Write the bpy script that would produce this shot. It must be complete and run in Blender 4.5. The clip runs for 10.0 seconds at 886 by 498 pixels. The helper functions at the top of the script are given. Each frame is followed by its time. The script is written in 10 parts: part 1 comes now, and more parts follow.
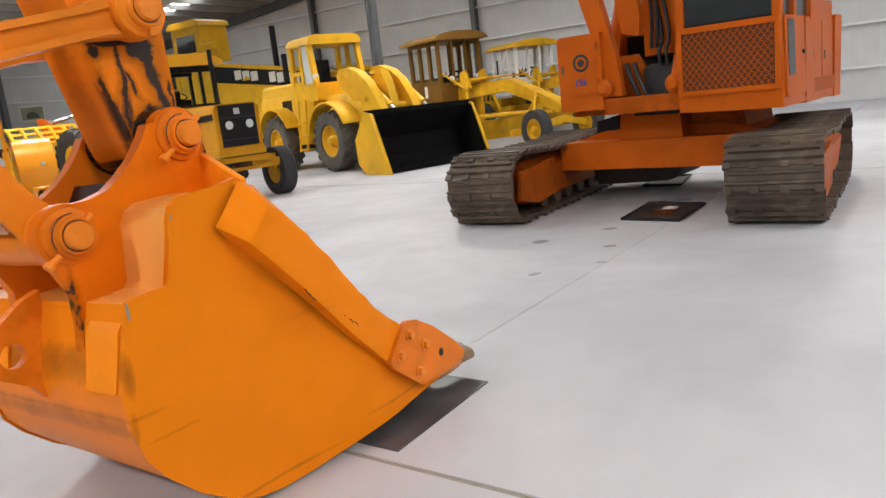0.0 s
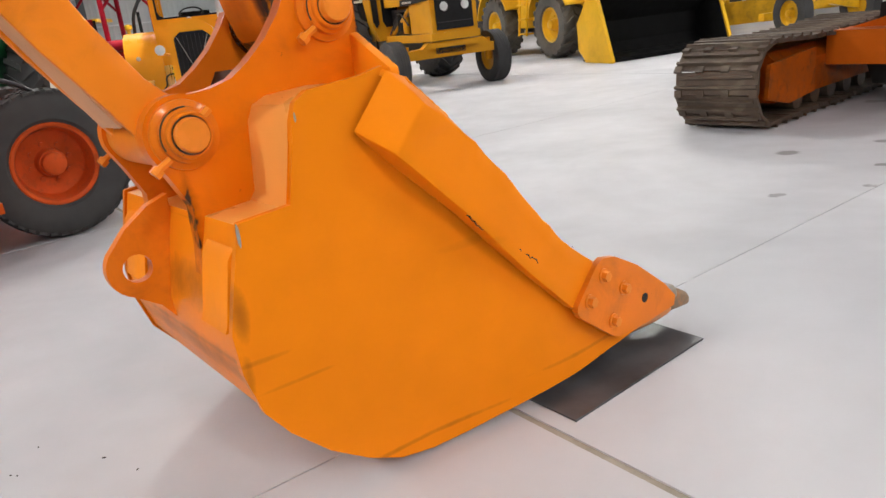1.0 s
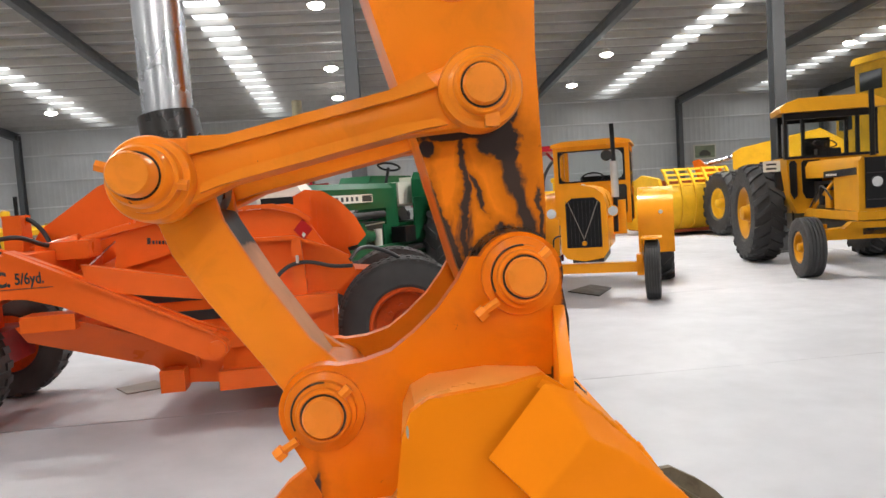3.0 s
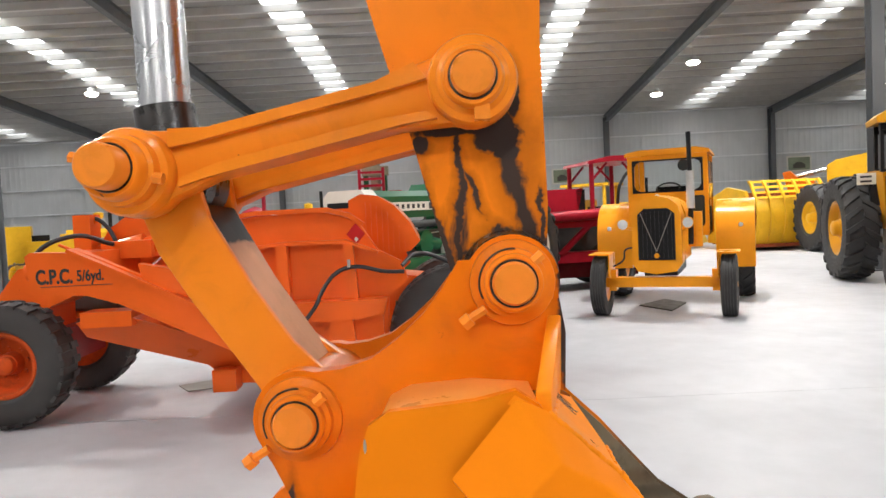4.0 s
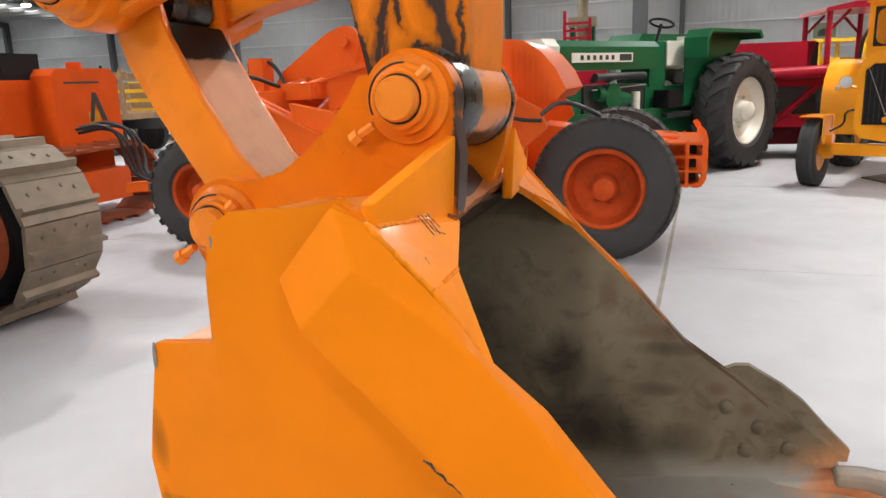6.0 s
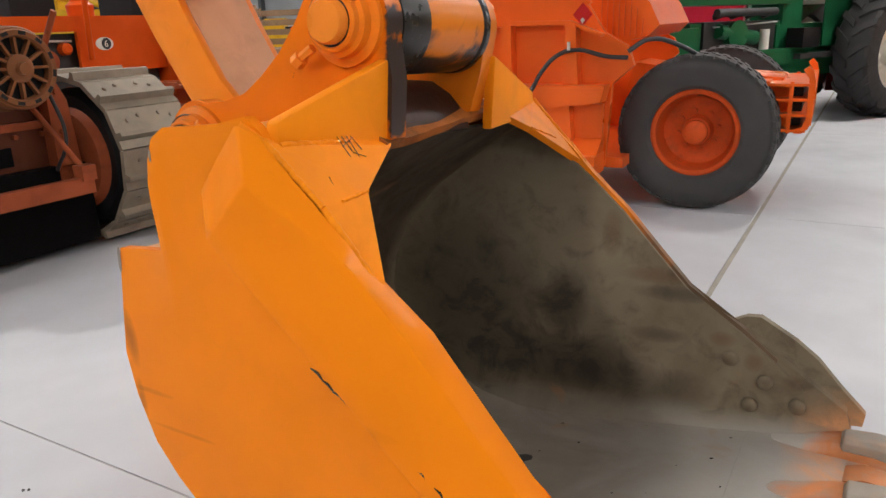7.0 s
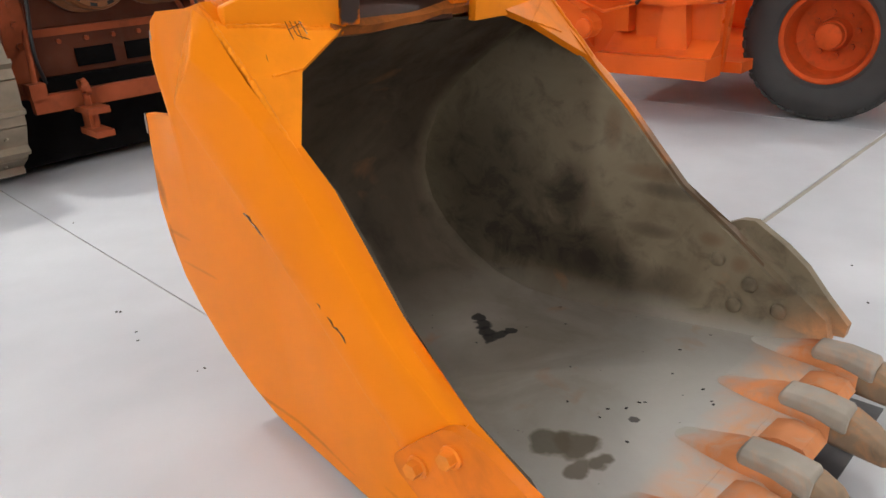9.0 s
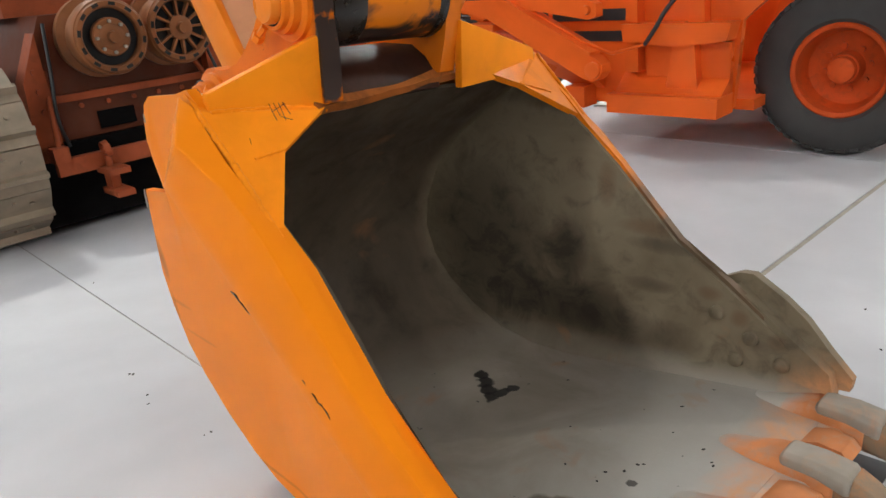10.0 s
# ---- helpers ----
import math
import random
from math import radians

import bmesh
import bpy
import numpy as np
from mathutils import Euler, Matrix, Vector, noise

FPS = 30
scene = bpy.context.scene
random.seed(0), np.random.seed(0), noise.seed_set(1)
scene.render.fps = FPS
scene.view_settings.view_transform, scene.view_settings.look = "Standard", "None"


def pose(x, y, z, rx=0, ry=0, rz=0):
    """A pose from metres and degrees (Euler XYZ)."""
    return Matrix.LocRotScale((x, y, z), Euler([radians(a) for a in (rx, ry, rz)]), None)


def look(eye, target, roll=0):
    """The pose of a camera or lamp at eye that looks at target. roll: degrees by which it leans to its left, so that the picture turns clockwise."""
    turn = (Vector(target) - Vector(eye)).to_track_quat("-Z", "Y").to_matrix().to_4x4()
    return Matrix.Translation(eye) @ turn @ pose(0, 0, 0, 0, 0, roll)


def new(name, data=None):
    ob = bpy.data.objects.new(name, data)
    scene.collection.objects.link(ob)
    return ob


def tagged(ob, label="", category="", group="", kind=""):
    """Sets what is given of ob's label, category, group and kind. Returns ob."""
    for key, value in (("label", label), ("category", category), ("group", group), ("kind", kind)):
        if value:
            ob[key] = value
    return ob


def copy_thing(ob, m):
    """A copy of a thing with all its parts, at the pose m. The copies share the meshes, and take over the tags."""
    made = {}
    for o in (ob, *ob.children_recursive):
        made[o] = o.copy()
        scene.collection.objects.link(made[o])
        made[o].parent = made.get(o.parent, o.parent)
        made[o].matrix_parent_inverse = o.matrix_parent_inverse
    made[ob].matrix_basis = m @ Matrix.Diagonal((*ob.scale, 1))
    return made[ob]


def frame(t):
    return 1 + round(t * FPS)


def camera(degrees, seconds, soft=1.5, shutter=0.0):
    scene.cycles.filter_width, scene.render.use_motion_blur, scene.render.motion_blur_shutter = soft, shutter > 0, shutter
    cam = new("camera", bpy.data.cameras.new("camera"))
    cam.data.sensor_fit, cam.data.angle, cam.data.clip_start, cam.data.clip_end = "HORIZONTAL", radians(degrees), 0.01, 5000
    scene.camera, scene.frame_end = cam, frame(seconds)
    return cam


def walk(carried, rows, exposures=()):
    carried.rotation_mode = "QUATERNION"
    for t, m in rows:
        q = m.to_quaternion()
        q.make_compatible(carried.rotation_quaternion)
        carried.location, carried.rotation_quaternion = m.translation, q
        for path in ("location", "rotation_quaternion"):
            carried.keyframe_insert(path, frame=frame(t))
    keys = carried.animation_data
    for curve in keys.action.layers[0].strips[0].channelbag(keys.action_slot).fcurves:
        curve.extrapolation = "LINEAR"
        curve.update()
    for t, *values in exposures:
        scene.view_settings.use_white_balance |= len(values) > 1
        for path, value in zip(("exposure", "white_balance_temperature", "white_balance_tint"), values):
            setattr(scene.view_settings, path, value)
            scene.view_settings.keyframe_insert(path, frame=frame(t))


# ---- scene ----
cam = camera(62.1, 10.0)
PATH = [
    (0, (0.307, 0.228, 1.492), (0.097, 2.177, 1.098), -6.4),
    (0.2, (0.297, 0.372, 1.466), (-0.046, 2.272, 0.95), -6.6),
    (0.5, (0.282, 0.59, 1.434), (-0.147, 2.467, 0.893), -5.0),
    (0.7, (0.265, 0.74, 1.428), (-0.271, 2.582, 0.865), -5.4),
    (1, (0.248, 0.959, 1.432), (-0.525, 2.698, 0.814), -6.6),
    (1.2, (0.268, 1.087, 1.436), (-0.592, 2.775, 0.801), -7.6),
    (1.5, (0.305, 1.262, 1.451), (-0.834, 2.776, 0.808), -5.8),
    (2, (0.287, 1.519, 1.506), (-1.095, 2.863, 0.973), -5.6),
    (2.5, (0.31, 1.702, 1.588), (-1.202, 2.967, 1.247), -5.4),
    (2.8, (0.369, 1.754, 1.656), (-1.202, 2.984, 1.495), -5.3),
    (3, (0.407, 1.816, 1.683), (-1.221, 2.969, 1.539), -3.8),
    (4.5, (0.442, 2.201, 1.612), (-1.362, 3.05, 1.457), -3.0),
    (5, (0.558, 2.376, 1.579), (-1.319, 2.993, 1.271), -2.2),
    (5.5, (0.618, 2.573, 1.548), (-1.279, 3.087, 1.175), -2.8),
    (7, (0.748, 3.233, 1.465), (-1.164, 3.221, 0.877), -1.9),
    (7.5, (0.744, 3.445, 1.463), (-1.167, 3.356, 0.879), -4.2),
    (8, (0.806, 3.629, 1.467), (-1.082, 3.393, 0.852), -2.7),
    (8.5, (0.921, 3.791, 1.468), (-0.881, 3.351, 0.719), -0.9),
    (9, (0.928, 3.849, 1.444), (-0.839, 3.373, 0.637), -2.8),
    (9.5, (0.909, 3.902, 1.464), (-0.868, 3.479, 0.65), -4.0),
    (10, (0.88, 3.969, 1.533), (-0.899, 3.405, 0.814), -5.4),
]
walk(cam, [(t, look(eye, target, roll)) for t, eye, target, roll in PATH],
     ((0, -0.14, 6450, 10), (0.5, -0.08, 6450, 10), (1, -0.03, 6450, 10), (1.5, -0.08, 6450, 10), (2, -0.16, 6450, 10), (2.5, -0.15, 6450, 9), (3, -0.03, 6450, 9), (4.5, 0.1, 6430, 9), (5.5, 0.1, 6430, 9), (7, -0.1, 6450, 10), (7.5, -0.13, 6420, 9), (8.5, -0.09, 6350, 8), (9, -0.02, 6330, 8), (9.5, -0.04, 6300, 7), (10, -0.1, 6300, 6)))


import collections

# ---- world and large lights ----
world = bpy.data.worlds.new("sky")
scene.world = world
world.use_nodes = True
_wn = world.node_tree
_sky = _wn.nodes.new("ShaderNodeTexSky")
_sky.sky_type, _sky.sun_disc = "NISHITA", False
_sky.sun_elevation, _sky.sun_rotation = radians(48), radians(40)
_bg = _wn.nodes["Background"]
_bg.inputs["Strength"].default_value = 0.12
_wn.links.new(_sky.outputs[0], _bg.inputs["Color"])

# hall axes: s runs along the long wall, d runs from the walkway towards the long wall
HALL = Matrix.Translation((0.445, 2.202, 0)) @ Matrix.Rotation(radians(60), 4, "Z")
BAY, S0, D_WALL, D_BACK, S_END, S_FAR = 9.0, -0.57, 41.1, -30.0, 26.4, -54.6
D_RIDGE, Z_EAVE, SLOPE = 5.5, 6.6, 0.08
D_COL = 14.95


def roof_z(d):
    return Z_EAVE + SLOPE * (D_WALL - d) if d > D_RIDGE else Z_EAVE + SLOPE * (D_WALL - D_RIDGE) - SLOPE * (D_RIDGE - d)


def area(name, m, sx, sy, power, color=(1, 1, 1)):
    la = bpy.data.lights.new(name, "AREA")
    la.shape, la.size, la.size_y, la.energy, la.color = "RECTANGLE", sx, sy, power, color
    ob = new(name, la)
    ob.matrix_world = m
    return ob


SKY_S = [S0 + BAY * (k + 0.5) for k in range(-6, 3)]
for _s in SKY_S:
    for _d0, _d1 in ((D_RIDGE + 1, D_WALL - 1.5), (D_BACK + 1.5, D_RIDGE - 1)):
        _dm = (_d0 + _d1) / 2
        _tilt = math.degrees(math.atan(SLOPE)) * (1 if _d0 > D_RIDGE else -1)
        area("skylight_daylight", HALL @ pose(_s, _dm, roof_z(_dm) - 0.42, -_tilt, 0, 0), 1.0, _d1 - _d0, 175, (0.96, 0.98, 1.0))

# high-bay lamps over the exhibits; rows at d=12 and less are unseen guesses
STAGGER = 5.4
LAMP_S, LAMP_D = (-46, -35.5, -24.5, -13.8, -1.5, 9.2, 19.3), (33.4, 28.3, 21.4, 12, 2, -8, -18)
for _s, _d in ((-8.4, 2), (14.6, 2), (-8.4, 12), (3.9, 12), (14.6, 12), (-13.8, -8), (-1.5, -8), (9.2, -8), (-1.5, -18), (9.2, -18), (-13.8, 21.4), (-1.5, 21.4), (9.2, 21.4)):
    _sp = bpy.data.lights.new("high_bay_light", "SPOT")
    _sp.energy, _sp.color, _sp.spot_size, _sp.spot_blend, _sp.shadow_soft_size = 2300, (1.0, 0.97, 0.92), radians(160), 0.4, 0.25
    new("high_bay_light", _sp).matrix_world = HALL @ pose(_s, _d, roof_z(_d) - 1.0)

# ---- small builders ----


def bm_new():
    return bmesh.new()


def part(name, bm, mat, parent=None, label="", smooth=True, angle=35):
    me = bpy.data.meshes.new(name)
    bm.normal_update()
    if smooth:
        lim = radians(angle)
        for fc in bm.faces:
            fc.smooth = True
        for e in bm.edges:
            e.smooth = len(e.link_faces) == 2 and e.calc_face_angle(9.0) < lim
    bm.to_mesh(me)
    bm.free()
    for m_ in mat if isinstance(mat, (list, tuple)) else (mat,):
        me.materials.append(m_)
    ob = new(name, me)
    if parent is not None:
        ob.parent = parent
    return tagged(ob, label=label)


def thing(name, m, label, category, group="", kind=""):
    ob = new(name)
    ob.empty_display_size = 0.2
    ob.matrix_world = m
    return tagged(ob, label, category, group, kind)


def soften(bm, w, seg=2, geom=None):
    es = [e for e in (geom or bm.edges) if len(e.link_faces) == 2 and e.calc_face_angle(0) > 0.35]
    if es and w > 0:
        bmesh.ops.bevel(bm, geom=es, offset=w, segments=seg, profile=0.5, affect="EDGES", clamp_overlap=True)
    return bm


def box(bm, x0, x1, y0, y1, z0, z1, m=None):
    vs = [bm.verts.new((x, y, z)) for x in (x0, x1) for y in (y0, y1) for z in (z0, z1)]
    for idx in ((0, 1, 3, 2), (4, 6, 7, 5), (0, 4, 5, 1), (2, 3, 7, 6), (0, 2, 6, 4), (1, 5, 7, 3)):
        bm.faces.new([vs[i] for i in idx])
    if m is not None:
        bmesh.ops.transform(bm, matrix=m, verts=vs)
    return vs


def slab(bm, pts, y0, y1, m=None):
    """A plate with the outline pts in x and z, from y0 to y1."""
    area2 = sum(pts[i][0] * pts[(i + 1) % len(pts)][1] - pts[(i + 1) % len(pts)][0] * pts[i][1] for i in range(len(pts)))
    if area2 < 0:
        pts = pts[::-1]
    a = [bm.verts.new((x, y0, z)) for x, z in pts]
    b = [bm.verts.new((x, y1, z)) for x, z in pts]
    n = len(pts)
    if y1 < y0:
        a, b = b, a
    bm.faces.new(a)
    bm.faces.new(b[::-1])
    for i in range(n):
        bm.faces.new((a[(i + 1) % n], a[i], b[i], b[(i + 1) % n]))
    if m is not None:
        bmesh.ops.transform(bm, matrix=m, verts=a + b)
    return a + b


def rod(bm, p0, p1, r0, r1=None, seg=20, caps=True):
    p0, p1 = Vector(p0), Vector(p1)
    d = (p1 - p0).normalized()
    q = d.to_track_quat("Z", "Y").to_matrix()
    r1 = r0 if r1 is None else r1
    ring = lambda p, r: [bm.verts.new(p + q @ Vector((r * math.cos(a), r * math.sin(a), 0))) for a in (2 * math.pi * i / seg for i in range(seg))]
    a, b = ring(p0, r0), ring(p1, r1)
    for i in range(seg):
        bm.faces.new((a[i], a[(i + 1) % seg], b[(i + 1) % seg], b[i]))
    if caps:
        bm.faces.new(a[::-1])
        bm.faces.new(b)
    return a + b


def lathe(bm, prof, p0=(0, 0, 0), axis=(0, 1, 0), seg=40, closed=False):
    """A turned body: prof is a list of (along, radius) about the axis through p0."""
    p0, d = Vector(p0), Vector(axis).normalized()
    q = d.to_track_quat("Z", "Y").to_matrix()
    rings = []
    for h, r in prof:
        if r < 1e-5:
            rings.append([bm.verts.new(p0 + d * h)])
        else:
            rings.append([bm.verts.new(p0 + d * h + q @ Vector((r * math.cos(a), r * math.sin(a), 0))) for a in (2 * math.pi * i / seg for i in range(seg))])
    pairs = list(zip(rings[:-1], rings[1:]))
    if closed:
        pairs.append((rings[-1], rings[0]))
    for a, b in pairs:
        for i in range(seg):
            j = (i + 1) % seg
            if len(a) == 1 and len(b) == 1:
                continue
            if len(a) == 1:
                bm.faces.new((a[0], b[j], b[i]))
            elif len(b) == 1:
                bm.faces.new((a[i], a[j], b[0]))
            else:
                bm.faces.new((a[i], a[j], b[j], b[i]))
    bmesh.ops.recalc_face_normals(bm, faces=bm.faces[:])
    return bm


def pipe(name, pts, r, mat, parent=None, label="", res=4, smooth=True):
    """A bent tube, hose or bar along pts."""
    cu = bpy.data.curves.new(name, "CURVE")
    cu.dimensions, cu.bevel_depth, cu.bevel_resolution, cu.resolution_u, cu.use_fill_caps = "3D", r, res, 8, True
    sp = cu.splines.new("BEZIER" if smooth else "POLY")
    if smooth:
        sp.bezier_points.add(len(pts) - 1)
        for b, p in zip(sp.bezier_points, pts):
            b.co, b.handle_left_type, b.handle_right_type = p, "AUTO", "AUTO"
    else:
        sp.points.add(len(pts) - 1)
        for b, p in zip(sp.points, pts):
            b.co = (*p, 1)
    cu.materials.append(mat)
    tmp = bpy.data.objects.new(name, cu)
    me = bpy.data.meshes.new_from_object(tmp)
    bpy.data.objects.remove(tmp)
    bpy.data.curves.remove(cu)
    me.name = name
    for pg in me.polygons:
        pg.use_smooth = True
    ob = new(name, me)
    if parent is not None:
        ob.parent = parent
    return tagged(ob, label=label)


def disc_pts(cx, cz, r, n=24, a0=0.0, a1=360.0):
    return [(cx + r * math.cos(radians(a0 + (a1 - a0) * i / n)), cz + r * math.sin(radians(a0 + (a1 - a0) * i / n))) for i in range(n + (0 if a1 - a0 == 360 else 1))]


# ---- materials ----


def mat_new(name):
    m = bpy.data.materials.new(name)
    m.use_nodes = True
    return m, m.node_tree, m.node_tree.nodes["Principled BSDF"]


def nd(nt, kind, **kw):
    n = nt.nodes.new(kind)
    for k, v in kw.items():
        n.inputs[k.replace("_", " ")].default_value = v
    return n


def noise_tex(nt, co, scale, detail=4.0, rough=0.55, dist=0.0):
    n = nd(nt, "ShaderNodeTexNoise", Scale=scale, Detail=detail, Roughness=rough, Distortion=dist)
    nt.links.new(co, n.inputs["Vector"])
    return n.outputs["Fac"]


def ramp(nt, fac, stops):
    r = nt.nodes.new("ShaderNodeValToRGB")
    while len(r.color_ramp.elements) < len(stops):
        r.color_ramp.elements.new(0.5)
    for e, (p, c) in zip(r.color_ramp.elements, stops):
        e.position = p
        e.color = (c, c, c, 1) if isinstance(c, (int, float)) else (*c, 1)
    nt.links.new(fac, r.inputs["Fac"])
    return r.outputs["Color"]


def mix(nt, fac, a, b, mode="MIX"):
    n = nt.nodes.new("ShaderNodeMix")
    n.data_type, n.blend_type = "RGBA", mode
    for sock, v in ((n.inputs[0], fac), (n.inputs[6], a), (n.inputs[7], b)):
        if isinstance(v, (int, float)):
            sock.default_value = v
        elif isinstance(v, tuple):
            sock.default_value = (*v, 1)
        else:
            nt.links.new(v, sock)
    return n.outputs[2]


def mathn(nt, op, a, b=None):
    n = nt.nodes.new("ShaderNodeMath")
    n.operation = op
    for sock, v in zip(n.inputs, (a, b)):
        if v is None:
            continue
        if isinstance(v, (int, float)):
            sock.default_value = v
        else:
            nt.links.new(v, sock)
    return n.outputs[0]


def bump(nt, bsdf, height, strength, dist=0.01):
    b = nd(nt, "ShaderNodeBump", Strength=strength, Distance=dist)
    nt.links.new(height, b.inputs["Height"])
    nt.links.new(b.outputs["Normal"], bsdf.inputs["Normal"])


def coords(nt):
    return nt.nodes.new("ShaderNodeTexCoord").outputs["Object"]


def paint(name, color, rough=0.34, vary=0.18, dirt=0.25, chips=0.0, dirt_col=(0.09, 0.05, 0.03), scale=1.0, coat=0.25, bumps=0.12, chip_col=(0.03, 0.025, 0.02), smears=()):
    """Brushed or sprayed machine paint with tone changes, grime and a few chips."""
    m, nt, b = mat_new(name)
    co = coords(nt)
    big, fine = noise_tex(nt, co, 2.3 * scale, 3), noise_tex(nt, co, 38 * scale, 2)
    dark = tuple(c * (1 - vary) for c in color)
    lite = tuple(min(1, c * (1 + vary * 0.35)) for c in color)
    base = mix(nt, ramp(nt, big, ((0.3, 0.0), (0.7, 1.0))), dark, lite)
    grime = mathn(nt, "MULTIPLY", ramp(nt, noise_tex(nt, co, 5.5 * scale, 6, 0.65, 0.6), ((0.5, 0.0), (0.78, 1.0))), dirt)
    base = mix(nt, grime, base, dirt_col)
    if chips:
        ch = ramp(nt, noise_tex(nt, co, 24 * scale, 5, 0.7, 1.2), ((0.73 - 0.03 * chips, 0.0), (0.75 - 0.03 * chips, 1.0)))
        base = mix(nt, ch, base, chip_col)
    nt.links.new(base, b.inputs["Base Color"])
    nt.links.new(ramp(nt, mix(nt, 0.12, big, fine), ((0.3, rough * 0.85), (0.72, min(1, rough * 1.3)))), b.inputs["Roughness"])
    b.inputs["Specular IOR Level"].default_value = 0.3
    b.inputs["Specular Tint"].default_value = (*(min(1.0, 0.15 + 0.85 * c) for c in color), 1)
    b.inputs["Coat Weight"].default_value = coat * 0.4
    b.inputs["Coat Roughness"].default_value = 0.12
    if smears:
        # rubbed dark smears and hair scratches
        sep = nt.nodes.new("ShaderNodeSeparateXYZ")
        nt.links.new(co, sep.inputs[0])
        wob = noise_tex(nt, co, 6, 5, 0.65)
        for sx, sz, rx, rz, k in smears:
            ex_ = mathn(nt, "POWER", mathn(nt, "DIVIDE", mathn(nt, "SUBTRACT", sep.outputs["X"], sx), rx), 2)
            ez_ = mathn(nt, "POWER", mathn(nt, "DIVIDE", mathn(nt, "SUBTRACT", sep.outputs["Z"], sz), rz), 2)
            e_ = mathn(nt, "ADD", mathn(nt, "ADD", ex_, ez_), mathn(nt, "MULTIPLY", wob, 2.2))
            base = mix(nt, mathn(nt, "MULTIPLY", ramp(nt, mathn(nt, "MULTIPLY", e_, 0.4), ((0.3, 1.0), (0.8, 0.0))), k), base, (0.07, 0.028, 0.012))
        mp = nd(nt, "ShaderNodeMapping")
        mp.inputs["Rotation"].default_value = (0, 0.7, 0)
        mp.inputs["Scale"].default_value = (1.2, 1, 60)
        nt.links.new(co, mp.inputs["Vector"])
        hair = ramp(nt, noise_tex(nt, mp.outputs[0], 1.6, 4, 0.6, 0.2), ((0.64, 0.0), (0.72, 1.0)))
        hair = mathn(nt, "MULTIPLY", hair, ramp(nt, noise_tex(nt, co, 3.1, 2), ((0.55, 0.0), (0.7, 0.22))))
        base = mix(nt, hair, base, tuple(c * 0.45 for c in color))
        nt.links.new(base, b.inputs["Base Color"])
    bump(nt, b, mix(nt, 0.03, big, fine), bumps, 0.008)
    return m


def plain(name, color, rough=0.5, metal=0.0, vary=0.25, scale=14.0, bumps=0.15):
    m, nt, b = mat_new(name)
    co = coords(nt)
    n1, n2 = noise_tex(nt, co, scale, 5), noise_tex(nt, co, scale * 0.16, 3)
    c = mix(nt, ramp(nt, mix(nt, 0.5, n1, n2), ((0.32, 0.0), (0.68, 1.0))), tuple(v * (1 - vary) for v in color), tuple(min(1, v * (1 + vary)) for v in color))
    nt.links.new(c, b.inputs["Base Color"])
    b.inputs["Metallic"].default_value = metal
    nt.links.new(ramp(nt, n1, ((0.3, rough * 0.8), (0.7, min(1, rough * 1.2)))), b.inputs["Roughness"])
    bump(nt, b, n1, bumps, 0.004)
    return m


def glow(name, color, strength):
    m, nt, b = mat_new(name)
    b.inputs["Base Color"].default_value = (0.8, 0.8, 0.8, 1)
    b.inputs["Emission Color"].default_value = (*color, 1)
    b.inputs["Emission Strength"].default_value = strength
    return m


def glass(name, color=(0.9, 0.95, 0.95), rough=0.02):
    m, nt, b = mat_new(name)
    b.inputs["Base Color"].default_value = (*color, 1)
    b.inputs["Roughness"].default_value = rough
    b.inputs["Transmission Weight"].default_value = 1.0
    b.inputs["IOR"].default_value = 1.1
    return m


